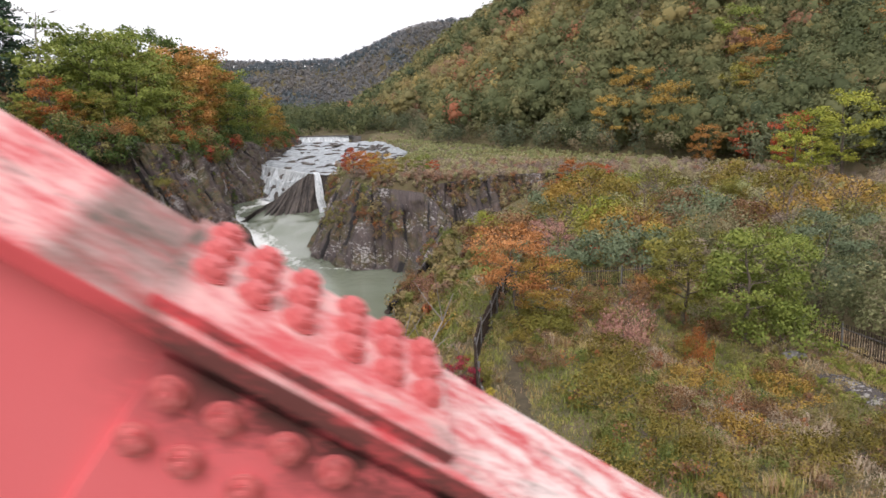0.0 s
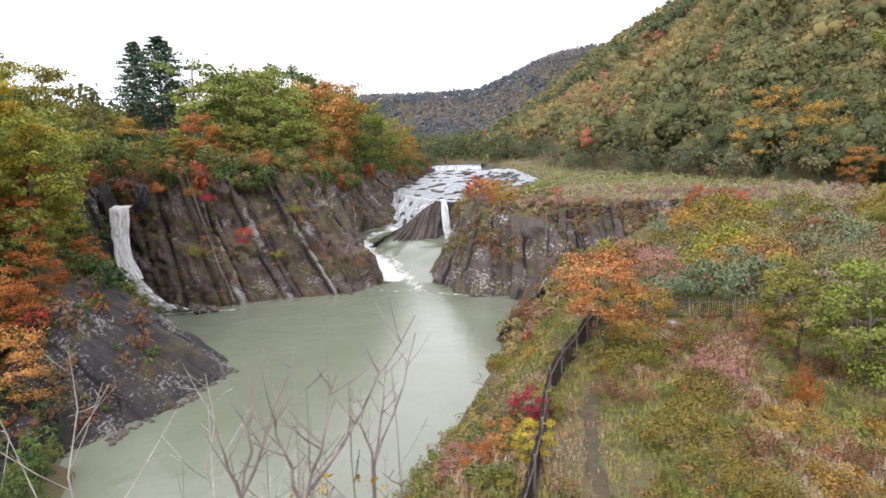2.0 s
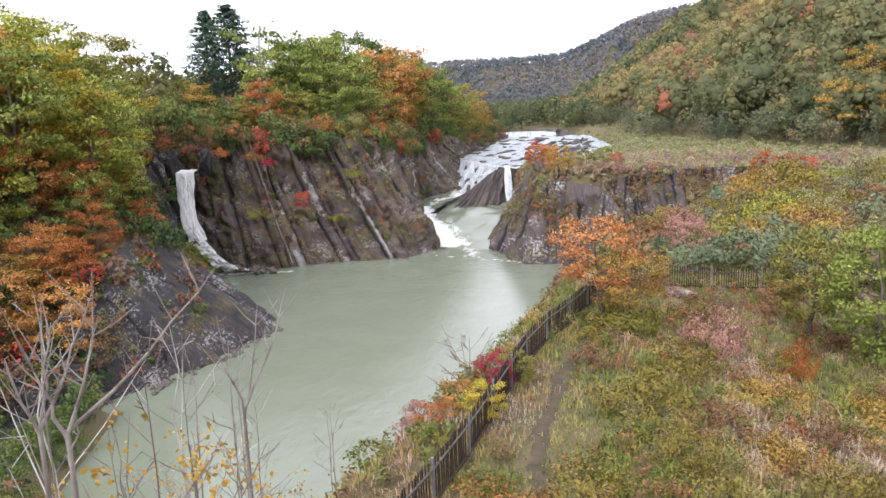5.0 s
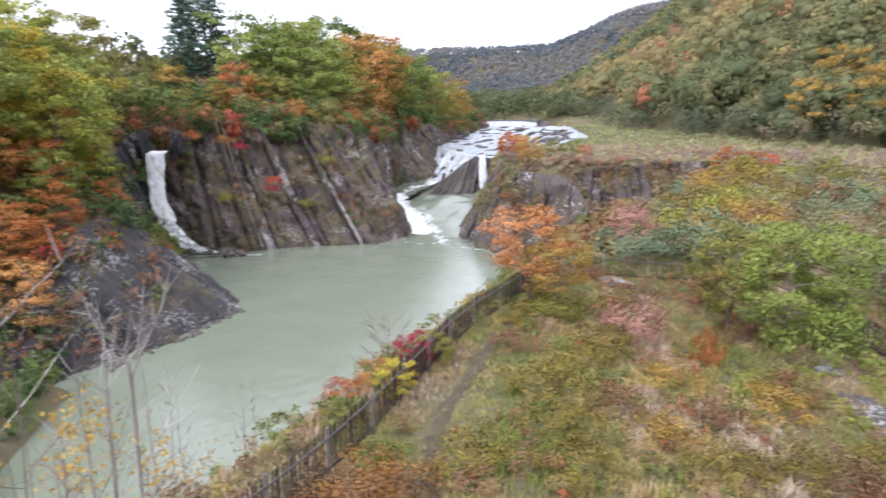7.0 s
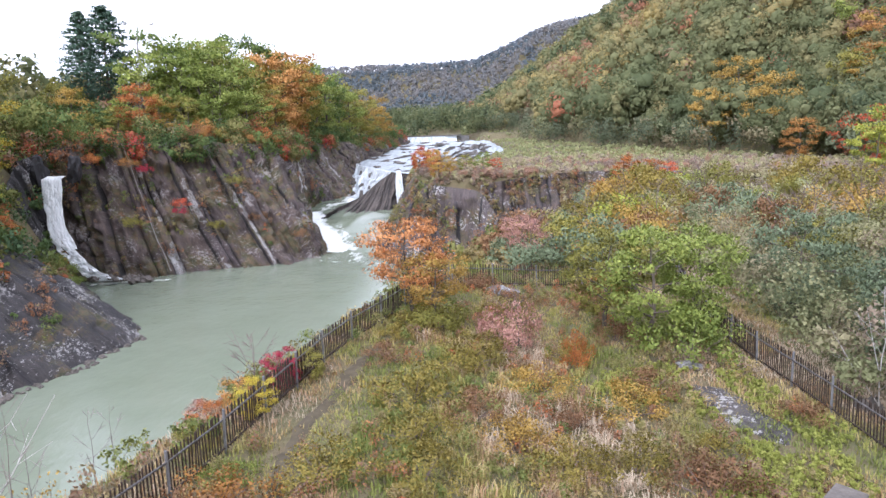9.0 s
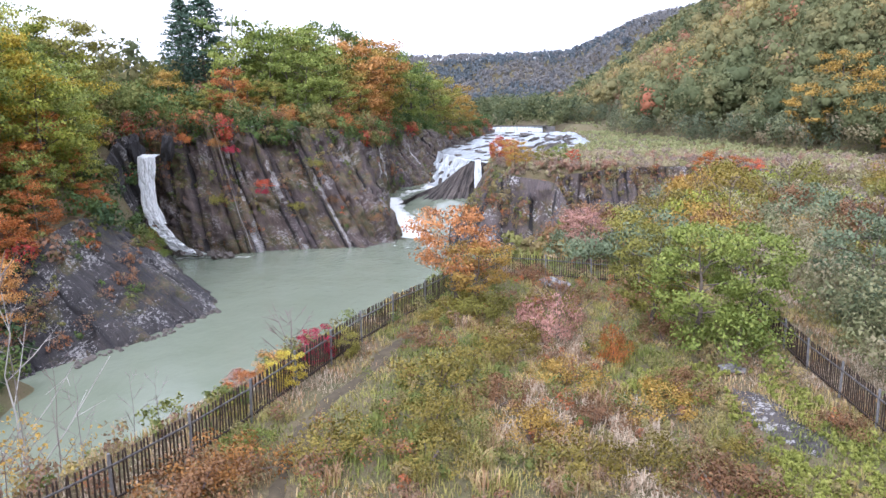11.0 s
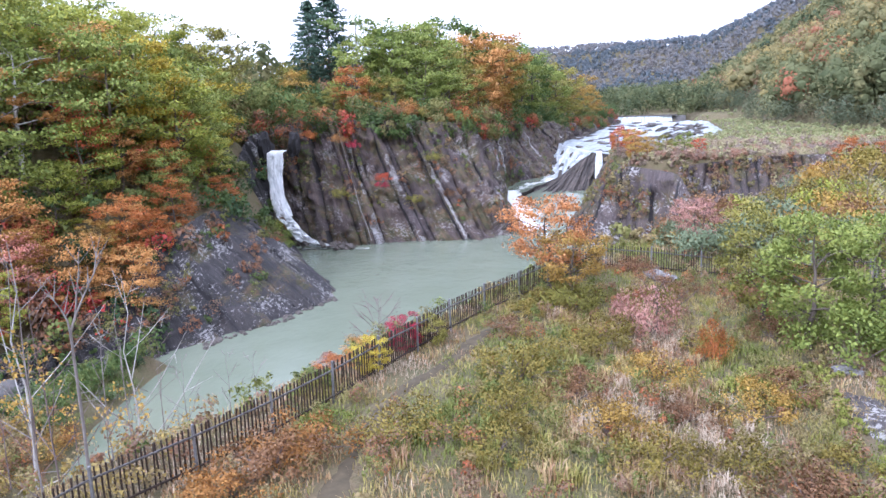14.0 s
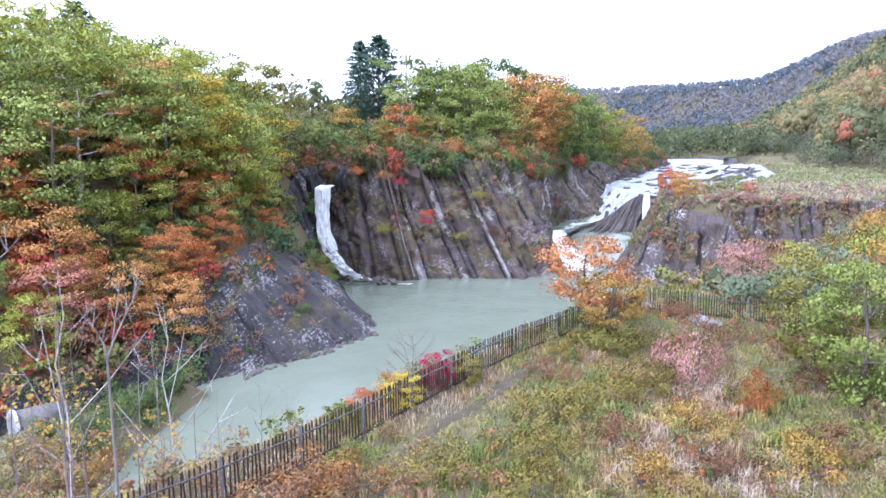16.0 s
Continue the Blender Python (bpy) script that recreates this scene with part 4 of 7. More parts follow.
cliff("cliff_point", [(0.2, 53.5, -0.8), (1.2, 58.6, -0.8), (3.4, 62.6, -0.8), (4.4, 66, -0.8), (2.4, 70, -0.8), (-2.6, 71.4, -0.8), (-4.0, 75.5, -0.8), (-4.6, 77.6, -0.8), (-6.6, 80.5, -0.8), (-8.2, 83, -0.8), (-7.2, 88, -0.2), (-5.8, 93, 0.4), (-5.5, 99, 1), (-6.0, 102.6, 1.2)],
      [(3.2, 53, 2.6), (4.2, 57.8, 3), (6.6, 61.6, 3.6), (8, 67, 5), (6, 73, 7.4), (0.6, 74.4, 8.1), (-0.4, 76, 8.3), (-1.2, 79, 8.4), (-1.8, 82, 8.4), (-2.4, 85.5, 8.3), (-3.0, 90, 8.2), (-3.6, 95, 8.0), (-4.2, 100, 7.8), (-5.0, 103.6, 7.6)],
      ROCK_HEAD, -0.30, 1.3, -1.3, 37, 52, 0.0, [(0, 0.8), (60, 0.7)], "brown rock headland with upright beds and pale blocks")
cliff("cliff_cleft", [(-33.0, 60.4, 0.8), (-34.2, 62.2, 2.4), (-35.6, 64.2, 5), (-36.4, 66.4, 8)],
      [(-36.0, 58.6, 6.2), (-37.0, 61.4, 10), (-37.4, 64, 12.2), (-37.6, 67.4, 12.8)],
      ROCK_SLAB, 0.2, 1.6, 0.8, 83, 36, 0.0, None, "dark wet rock wall of the cleft beside the narrow fall")
cliff("cliff_scarp", [(6, 72.2, 2.6), (9, 74.4, 3.5), (14, 75, 4.5), (20, 74.5, 5.2), (26, 70.5, 6.4), (34, 65, 7.4)],
      [(6, 74.4, 8.0), (9, 76.6, 8.3), (14, 77.4, 8.8), (20, 77, 8.9), (26.5, 72.8, 8.8), (35, 67, 8.6)],
      ROCK_HEAD, 0.10, 1.3, 1.2, 53, 26, 0.0, [(0, 0.8), (60, 0.8)], "low grey rock scarp at the edge of the flats")
cliff("cliff_tongue", [(-5.6, 102.4, 0.6), (-6.6, 100.4, 0.6), (-8.4, 97.6, 0.6), (-10.6, 95.4, 0.8), (-13, 93.8, 1.0), (-15.4, 92.8, 1.2), (-16.6, 93.4, 1.4), (-17, 95, 1.6)],
      [(-5.4, 104.4, 7.5), (-6.8, 104.6, 7.6), (-8.4, 105.8, 7.7), (-10, 106.6, 6.9), (-11.6, 107, 5.8), (-13.4, 106.8, 4.3), (-14.8, 101.6, 3.5), (-16.2, 96, 2.9)],
      ROCK_SHELF, 0.12, 0.8, -0.7, 67, 40, 0.05, None, "dark ribbed tongue of rock between two chutes")
cliff("cliff_tongue", [(-17, 95, 1.6), (-16.4, 99, 2.4), (-15, 104, 3.0), (-13.6, 107.4, 3.2), (-11, 109, 4.5), (-9, 107.6, 7)],
      [(-16.2, 96, 2.9), (-15.2, 99.6, 3.3), (-14.2, 104, 3.9), (-13.0, 106.8, 4.4), (-10.8, 107, 6.4), (-8.8, 106.2, 7.6)],
      ROCK_SHELF, 0.1, 0.8, 0.3, 71, 14, 0.05, None, "wet back of the rock tongue beside the fall")


# ---- loose rock ----
def boulder_mesh(seed, mat, sx, sy, sz):
    bm = bmesh.new()
    bmesh.ops.create_icosphere(bm, subdivisions=3, radius=1)
    for v in bm.verts:
        c = v.co
        k = 0.75 + 0.5 * noise.noise(c * 1.4 + Vector((seed * 7.1, 0, 0))) + 0.18 * noise.noise(c * 4 + Vector((0, seed, 0)))
        v.co = Vector((c.x * sx, c.y * sy, max(c.z, -0.5) * sz)) * k
    me = bpy.data.meshes.new("boulder")
    bm.to_mesh(me)
    bm.free()
    me.materials.append(mat)
    return me


rng = random.Random(5)
LEDGES = [boulder_mesh(k, DARK_ROCK, 1, 0.10 + 0.03 * k, 0.10) for k in range(4)]


def rapids_edge(y):
    return np.interp(y, [103, 107, 117, 124, 135], [-6.5, -8, -13, -16, -18]), np.interp(y, [103, 110, 122, 135, 146, 166, 186], [-1, 1.5, 4, 6.5, 7.5, 4, -3])


for k in range(84):
    y = rng.uniform(106, 187)
    lo, hi = rapids_edge(y)
    x = lo + (hi - lo) * rng.random()
    ob = new("rock_ledge", LEDGES[k % 4])
    ob.matrix_world = pose(x, y, float(shelf_z(y)) + 0.10, rng.uniform(-2, 2), rng.uniform(-2, 2), rng.gauss(8, 9)) @ Matrix.Diagonal((rng.uniform(0.5, 1.7), rng.uniform(2.0, 5.0), rng.uniform(1.6, 3.2), 1))
    tagged(ob, "dark wet rock step breaking the white rapids", "rock", "steps in the rapids")
for k in range(34):
    y = rng.uniform(112, 178)
    lo, hi = rapids_edge(y)
    side = 0.25 + 0.75 * rng.random() ** 0.6
    x, ln = lo + (hi - lo) * side, rng.uniform(2.5, 7.5)
    ob = new("rock_ledge", LEDGES[k % 4])
    ob.matrix_world = pose(x, y, float(shelf_z(y)) + 0.10, 0, -1.3, rng.gauss(82, 3)) @ Matrix.Diagonal((ln, rng.uniform(2.0, 4.5), 3.0 + 0.5 * ln, 1))
    tagged(ob, "long dark rock band rising out of the rapids", "rock", "bands in the rapids")
for x, y, z, sc in ((-15.9, 119.4, 6.9, 0.8), (-13.2, 114.2, 6.8, 0.9), (-14.6, 112.4, 5.2, 0.8), (-11.6, 110.4, 6.2, 0.9), (-16.8, 116.4, 5.6, 0.7), (-12.6, 109.0, 5.0, 0.8), (-15.6, 110.4, 4.2, 0.7)):
    ob = new("boulder", boulder_mesh(int(10 * z), DARK_ROCK, 0.9, 0.6, 0.8))
    ob.matrix_world = pose(x, y, z, 8, 0, 60) @ Matrix.Scale(sc, 4)
    tagged(ob, "dark wet rock standing in the white cascade", "boulder", "rocks in the cascade")
ob = new("boulder", boulder_mesh(61, DARK_ROCK, 0.5, 0.35, 1.1))
ob.matrix_world = pose(-13.5, 106.6, 4.3, 0, 6, 30)
tagged(ob, "dark jagged rock stump at the tip of the fall", "boulder")
ob = new("boulder", boulder_mesh(62, PALE_ROCK, 1.0, 0.7, 0.8))
ob.matrix_world = pose(0.5, 73.4, 2.4, 10, 20, 30)
tagged(ob, "pale square block of rock lodged in the headland", "boulder")
# rocks added on both sides of the cleft to cast shade into it
for x, y, z, sx, sz in ((-36.5, 65.7, 10.4, 1.0, 2.6), (-33.3, 66.4, 10.8, 0.8, 2.2)):
    ob = new("boulder", boulder_mesh(int(-x), ROCK_SLAB, sx, 1.1, sz))
    ob.matrix_world = pose(x, y, z, 0, 6, 20)
    tagged(ob, "dark wet rock added to shade the cleft of the narrow fall", "boulder", "rocks round the cleft")
STONES = [boulder_mesh(20 + k, DARK_ROCK, 0.6, 0.5, 0.45) for k in range(3)]
for k in range(16):
    t = rng.random()
    x, y = -31.2 + 4.4 * t + rng.uniform(-0.5, 0.9), 64.2 + 1.9 * t + rng.uniform(-1.0, 0.9)
    ob = new("boulder", STONES[k % 3])
    ob.matrix_world = pose(x, y, 0.15 + 0.6 * (1 - t), rng.uniform(0, 40), rng.uniform(0, 40), rng.uniform(0, 360)) @ Matrix.Scale(rng.uniform(0.5, 1.0), 4)
    tagged(ob, "small dark wet boulder at the foot of the side fall", "boulder", "boulders below the side fall")
for k in range(44):
    t = rng.random()
    y = 33 + 14 * t
    x = float(np.interp(y, LB[2:9, 1], LB[2:9, 0])) + rng.uniform(-0.7, 0.1)
    ob = new("boulder", STONES[k % 3])
    ob.matrix_world = pose(x, y, 0.02, 0, 0, rng.uniform(0, 360)) @ Matrix.Scale(rng.uniform(0.25, 0.6), 4)
    tagged(ob, "small grey-brown stone along the waterline", "boulder", "stones along the waterline")
for x, y, s, sz in ((8.4, 30.4, 0.7, 0.45), (14.2, 21.9, 0.4, 0.5), (18.6, 19.9, 0.5, 0.9), (31, 44, 1.6, 0.5), (34, 47, 1.5, 0.5)):
    ob = new("boulder", boulder_mesh(int(x * 7 + y), PALE_ROCK if x < 18 else DARK_ROCK, 1.2, 0.9, 1))
    ob.matrix_world = pose(x, y, land_at(x, y) + 0.02, 0, 0, x * 40) @ Matrix.Diagonal((s, s, s * sz * 1.4, 1))
    tagged(ob, "pale lichen-covered boulder lying in the grass", "boulder", "boulders in the meadow")


for k in range(22):
    x, y = 24.5 + 0.32 * k + rng.uniform(-1.0, 1.0), 37 + 0.5 * k + rng.uniform(-1.6, 1.6)
    ob = new("rock_ledge", LEDGES[k % 4])
    ob.matrix_world = pose(x, y, land_at(x, y) + 0.08, rng.uniform(-4, 4), rng.uniform(-3, 3), rng.gauss(98, 6)) @ Matrix.Diagonal((rng.uniform(1.2, 2.8), rng.uniform(1.2, 2.6), rng.uniform(2.2, 3.6), 1))
    tagged(ob, "grey-brown rock ledge showing on the grassy bank", "rock", "ledges on the bank")


# bare rock showing through the grass
def outcrop_mesh(seed, lx, ly):
    n = 44
    a, b = np.meshgrid(np.linspace(-1, 1, n), np.linspace(-1, 1, n), indexing="ij")
    x, y = 14.75 + a * lx - b * 0.28 * ly, 18.9 + b * ly
    r = np.hypot(a, b) + 0.5 * (fbm(a * 2.2, b * 2.6, 0, seed) - 0.5)
    step = np.floor(fbm(a * 3.0 + b, b * 2.0, 0, seed + 1) * 7) / 7
    z = land(x, y) + 0.16 * (1 - r) + 0.22 * (step - 0.5) * smooth(1.0, 0.5, r) - 0.35 * smooth(0.75, 1.0, r)
    return mesh_np("rock_outcrop", np.stack([x, y, z], -1).reshape(-1, 3), grid_faces(n, n), [SPECKLED], False, (0.2 + 0.5 * step).ravel(), np.stack([x, y], -1).reshape(-1, 2))


tagged(new("rock_outcrop", outcrop_mesh(91, 0.85, 2.3)), "dark bedrock with white lichen showing through the grass", "rock")

# ---- plants ----
def leaf_cloud(centres, radii, per, size, rs, flat=0.6, droop=0.25, level=0.0, heart=None):
    """Leaves as single folded blades scattered in clumps: verts, faces (quads), normals rounded over the clump.
    level: how far the leaves lie flat; heart: the middle of the whole crown."""
    centres, radii = np.asarray(centres, float), np.asarray(radii, float)
    heart = centres.mean(0) if heart is None else np.asarray(heart, float)
    n = len(centres) * per
    c = np.repeat(centres, per, 0)
    r = np.repeat(radii, per)
    g = unit(rs.normal(size=(n, 3))) * (rs.random(n) ** 0.45)[:, None]
    p = c + g * r[:, None] * np.array([1, 1, flat])
    face = unit(rs.normal(size=(n, 3)) + np.array([0, 0, 2.2 * level]))
    a = unit(np.cross(face, rs.normal(size=(n, 3))))
    b = np.cross(face, a)
    s = size * (0.6 + 0.8 * rs.random(n))[:, None]
    nrm = unit(0.7 * g + 0.75 * unit(p - heart) + np.array([0, 0, 0.35]) + 0.30 * rs.normal(size=(n, 3)))
    b = b * np.where((np.cross(a, b) * nrm).sum(1) < 0, -1, 1)[:, None]
    v = np.stack([p - a * s * 0.6, p - b * s * 0.42, p + a * s * 0.6, p + b * s * 0.42 - [0, 0, droop * size * 0.2]], 1)
    return v.reshape(-1, 3), np.arange(n * 4).reshape(-1, 4), np.repeat(nrm, 4, 0)


def tree_proto(seed, h, r, base, per, size, pads=70, mat=None, flat=0.34, pad=0.27, level=0.5):
    """A broadleaf tree 1:1 in metres: tapered trunk, limbs that fork, leaves in layered sprays with gaps between them."""
    rs = np.random.RandomState(seed)
    rn = random.Random(seed)
    pieces, tips = [], []
    lean = Vector((rn.uniform(-0.08, 0.08), rn.uniform(-0.08, 0.08), 1))
    spine = [lean * (h * 0.82 * k / 6) + Vector((rn.uniform(-0.1, 0.1), rn.uniform(-0.1, 0.1), 0)) * (k > 0) for k in range(7)]
    r0 = 0.018 * h + 0.03
    pieces.append(tube([Vector((0, 0, -0.5))] + spine, [r0 * 1.25] + [r0 * (1 - 0.85 * k / 6) for k in range(7)], 7))
    n_limb = 15
    for k in range(n_limb):
        z = base + (h * 0.84 - base) * (k + 0.6 * rn.random()) / n_limb
        t = min(z / (h * 0.82), 1)
        ang = k * 2.4 + rn.uniform(-0.5, 0.5)
        prof = math.sin(math.pi * min(max((z - base * 0.55) / (h - base * 0.55), 0.10), 0.95)) ** 0.55
        ln = r * prof * rn.uniform(0.62, 1.12)
        start = lean * z
        rise = rn.uniform(0.15, 0.5)
        mid = start + Vector((math.cos(ang), math.sin(ang), rise * 1.2)) * ln * 0.55
        end = start + Vector((math.cos(ang), math.sin(ang), rise)) * ln
        pieces.append(tube([start, mid, end], [r0 * 0.42 * (1.1 - t), r0 * 0.26 * (1.1 - t) + 0.008, 0.008], 5))
        tips += [end, mid.lerp(end, 0.35)]
        for sgn in (-1, 1):
            a2 = ang + sgn * rn.uniform(0.4, 0.9)
            fork = mid + Vector((math.cos(a2), math.sin(a2), rn.uniform(-0.05, 0.35))) * ln * rn.uniform(0.3, 0.5)
            pieces.append(tube([mid, fork], [r0 * 0.16 + 0.006, 0.006], 4))
            tips.append(fork)
    tips.append(spine[-1] + Vector((0, 0, 0.10 * h)))
    tips.append(spine[-1] + Vector((rn.uniform(-0.4, 0.4), rn.uniform(-0.4, 0.4), 0.02 * h)))
    tips = tips[:pads] if len(tips) > pads else tips
    while len(tips) < pads:
        z = rn.uniform(base, h * 0.97)
        prof = math.sin(math.pi * min(max((z - base * 0.55) / (h - base * 0.55), 0.10), 0.96)) ** 0.55
        ang = rn.uniform(0, 6.28)
        rr = r * prof * rn.uniform(0.5, 1.0)
        tips.append(Vector((math.cos(ang) * rr, math.sin(ang) * rr, z)))
    rad = [r * pad * rn.uniform(0.6, 1.25) for _ in tips]
    v, f, nr = leaf_cloud([tuple(t) for t in tips], rad, per, size, rs, flat, 0.4, level, (0, 0, base + 0.35 * (h - base)))
    tv, tf = join(pieces)
    trunk = bpy.data.meshes.new("trunk")
    trunk.from_pydata(tv, [], tf)
    trunk.materials.append(mat or BARK)
    trunk.polygons.foreach_set("use_smooth", np.ones(len(trunk.polygons), bool))
    return trunk, mesh_np("crown", v, f, [LEAF["green"]], normals=nr)


def conifer_proto(seed, h, r):
    """A dense dark conifer with a rounded head and drooping boughs in tiers."""
    rs = np.random.RandomState(seed)
    rn = random.Random(seed)
    pieces = [tube([(0, 0, -0.5), (0, 0, h * 0.5), (0, 0, h)], [0.24, 0.15, 0.02], 7)]
    cen, rad = [], []
    for k in range(110):
        q = k / 110
        z = h * (0.22 + 0.77 * q)
        ln = r * (1 - q ** 3.4) * rn.uniform(0.6, 1.12) * min(1.0, 0.6 + 2.0 * q) + 0.25
        ang = k * 2.4 + rn.uniform(-0.4, 0.4)
        d = Vector((math.cos(ang), math.sin(ang), -0.10 + 0.25 * q))
        start = Vector((0, 0, z - 0.1))
        pieces.append(tube([start, start + d * ln], [0.04, 0.01], 4))
        for s in (0.35, 0.6, 0.82, 1.0):
            cen.append(tuple(start + d * ln * s))
            rad.append(0.36 + 0.16 * ln)
    v, f, nr = leaf_cloud(cen, rad, 20, 0.22, rs, 0.36, 0.5, 0.4, (0, 0, 0.5 * h))
    tv, tf = join(pieces)
    trunk = bpy.data.meshes.new("trunk")
    trunk.from_pydata(tv, [], tf)
    trunk.materials.append(BARK)
    return trunk, mesh_np("crown", v, f, [LEAF["needle"]], normals=nr)


def shrub_proto(seed, r, h, per, size, clumps=26):
    rs = np.random.RandomState(seed)
    rn = random.Random(seed)
    pieces, cen, rad = [], [], []
    for k in range(clumps):
        ang, q = rn.uniform(0, 6.28), rn.random() ** 0.6
        z = h * (0.25 + 0.75 * rn.random()) * (1 - 0.5 * q * q)
        tip = Vector((math.cos(ang) * r * q, math.sin(ang) * r * q, z))
        if k < 9:
            pieces.append(tube([(0, 0, -0.15), tuple(tip * 0.5), tuple(tip)], [0.025, 0.016, 0.005], 4))
        cen.append(tuple(tip))
        rad.append(rn.uniform(0.22, 0.40) * r)
    v, f, nr = leaf_cloud(cen, rad, per, size, rs, 0.75, heart=(0, 0, 0.2 * h))
    v[:, 2] = np.maximum(v[:, 2], 0.0)
    tv, tf = join(pieces)
    st = bpy.data.meshes.new("stem")
    st.from_pydata(tv, [], tf)
    st.materials.append(TWIG)
    return st, mesh_np("foliage", v, f, [LEAF["olive"]], normals=nr)


def bare_proto(seed, h, spread, mat, r0=0.06, n=12, twigs=3):
    """A leafless tree or bush: stem, limbs and twigs."""
    rn = random.Random(seed)
    pieces = []
    spine = [Vector((0.03 * k * rn.uniform(-1, 1) * h * 0.1, 0.03 * k * rn.uniform(-1, 1) * h * 0.1, h * k / 7)) for k in range(8)]
    spine[0].z = -0.4
    pieces.append(tube(spine, [r0 * (1 - 0.86 * k / 7) for k in range(8)], 6))
    for k in range(n):
        q = 0.25 + 0.7 * (k + rn.random()) / n
        s = spine[int(q * 7)].lerp(spine[min(int(q * 7) + 1, 7)], q * 7 % 1)
        ang = k * 2.4 + rn.uniform(-0.6, 0.6)
        ln = spread * (1.15 - q) * rn.uniform(0.7, 1.3)
        d = Vector((math.cos(ang), math.sin(ang), rn.uniform(0.5, 1.3)))
        mid = s + d * ln * 0.5
        end = s + d * ln + Vector((0, 0, 0.1 * ln))
        pieces.append(tube([s, mid, end], [r0 * 0.5 * (1.1 - q), r0 * 0.3 * (1.1 - q) + 0.004, 0.004], 4))
        for _ in range(twigs):
            a2 = ang + rn.uniform(-1.1, 1.1)
            e2 = mid + Vector((math.cos(a2), math.sin(a2), rn.uniform(0.3, 1.2))) * ln * rn.uniform(0.3, 0.55)
            pieces.append(tube([mid.lerp(end, rn.random() * 0.7), e2], [0.007, 0.003], 3))
    tv, tf = join(pieces)
    me = bpy.data.meshes.new("stem")
    me.from_pydata(tv, [], tf)
    me.materials.append(mat)
    return me


def painted(ob, mat):
    ob.material_slots[0].link = "OBJECT"
    ob.material_slots[0].material = mat
    return ob


def plant(kind, proto, x, y, scale, turn, leaf, label, group="", z=None, parts=("trunk", "crown"), squash=1.0):
    zz = land_at(x, y) if z is None else z
    root = empty(kind, pose(x, y, zz, 0, 0, turn) @ Matrix.Diagonal((scale, scale, scale * squash, 1)), label, kind.split("_")[-1], group)
    piece(parts[0], proto[0], root)
    painted(piece(parts[1], proto[1], root), LEAF[leaf])
    return root


WORD = {"green": "green", "lime": "yellow-green", "deep": "dark green", "olive": "olive-green", "yellow": "yellow", "gold": "golden-brown", "orange": "orange", "rust": "rust-brown", "red": "red",
        "crimson": "crimson", "pink": "dusty pink", "grey": "grey-green", "brown": "brown", "amber": "amber", "heath": "brown-green", "salmon": "salmon-pink", "coral": "pale orange"}
BROAD = [tree_proto(100 + k, 9.5, 3.3 + 0.25 * (k % 3), 1.3 + 0.3 * (k % 2), 54, 0.20, 80, None, 0.55, 0.25, 0.2) for k in range(5)]
FINE = [tree_proto(120 + k, 9.5, 3.5, 1.4, 58, 0.165, 104, None, 0.42, 0.29, 0.5) for k in range(4)]
AIRY = [tree_proto(140 + k, 10, 2.8, 3.2, 34, 0.20, 46, PALE_BARK, 0.4, 0.22, 0.3) for k in range(2)]
SMALL = [tree_proto(170 + k, 4.6, 1.9, 0.9, 84, 0.085, 90, None, 0.6, 0.25, 0.2) for k in range(3)]
OPEN = tree_proto(190, 4.6, 2.0, 1.3, 72, 0.085, 84, None, 0.6, 0.23, 0.2)
SHRUB = [shrub_proto(200 + k, 1.25, 1.1, 100, 0.058) for k in range(4)]
BUSH = [shrub_proto(220 + k, 2.0, 2.0, 130, 0.10, 30) for k in range(3)]
PINE = [conifer_proto(240 + k, 15, 3.3 - 1.0 * k) for k in range(2)]

rng = random.Random(77)
# cliff-top wood
TOP_TREES = [
    (-33.5, 82, 1.04, "green"), (-31, 86, 1.19, "green"), (-28.5, 90, 1.22, "green"), (-27.8, 85.5, 1.04, "green"), (-25.6, 84, 0.84, "green"), (-24.4, 88, 0.91, "green"), (-26.8, 95, 1.15, "olive"),
    (-22.8, 85.5, 0.63, "green"), (-21.8, 90, 0.73, "olive"), (-30.1, 104, 1.46, "deep"), (-24.5, 98.5, 1.07, "gold"), (-24.8, 103, 1.24, "amber"), (-25.4, 108, 1.31, "rust"), (-24.5, 112, 1.19, "gold"),
    (-22.8, 96, 0.7, "amber"), (-24.8, 106, 0.92, "gold"), (-24.8, 117, 1.23, "olive"), (-24, 122, 1.14, "green"), (-23.9, 129, 1.16, "deep"), (-23.4, 136, 1.15, "green"), (-23, 144, 1.15, "olive"),
    (-22.5, 152, 1.1, "olive"), (-21.9, 161, 1.0, "gold"), (-21.3, 170, 0.76, "gold"), (-20.6, 179, 0.48, "rust"), (-27.7, 124, 1.29, "deep"), (-28.1, 134, 1.27, "deep"), (-26.3, 146, 1.22, "olive"),
    (-34, 92, 1.24, "green"), (-32, 97, 1.27, "olive"), (-28.9, 112, 1.36, "olive"), (-35.2, 104, 1.35, "green"), (-31.2, 76, 0.6, "orange"), (-33.4, 75.2, 0.4, "olive"), (-29.6, 77.6, 0.52, "gold"),
    (-27.4, 79.4, 0.51, "olive"), (-36.5, 75, 0.35, "olive"), (-39.5, 77, 0.59, "gold"), (-42.5, 80, 0.7, "olive"), (-46, 84, 0.74, "olive"), (-25.2, 81, 0.45, "green")]
for k, (x, y, s, c) in enumerate(TOP_TREES):
    plant("broadleaf_tree", BROAD[k % 5], x, y, s * 1.12, k * 77, c, f"{WORD[c]} broadleaf tree on the cliff top", "trees on the cliff top", max(land_at(x, y), 12.3 if y < 130 else 11.2))
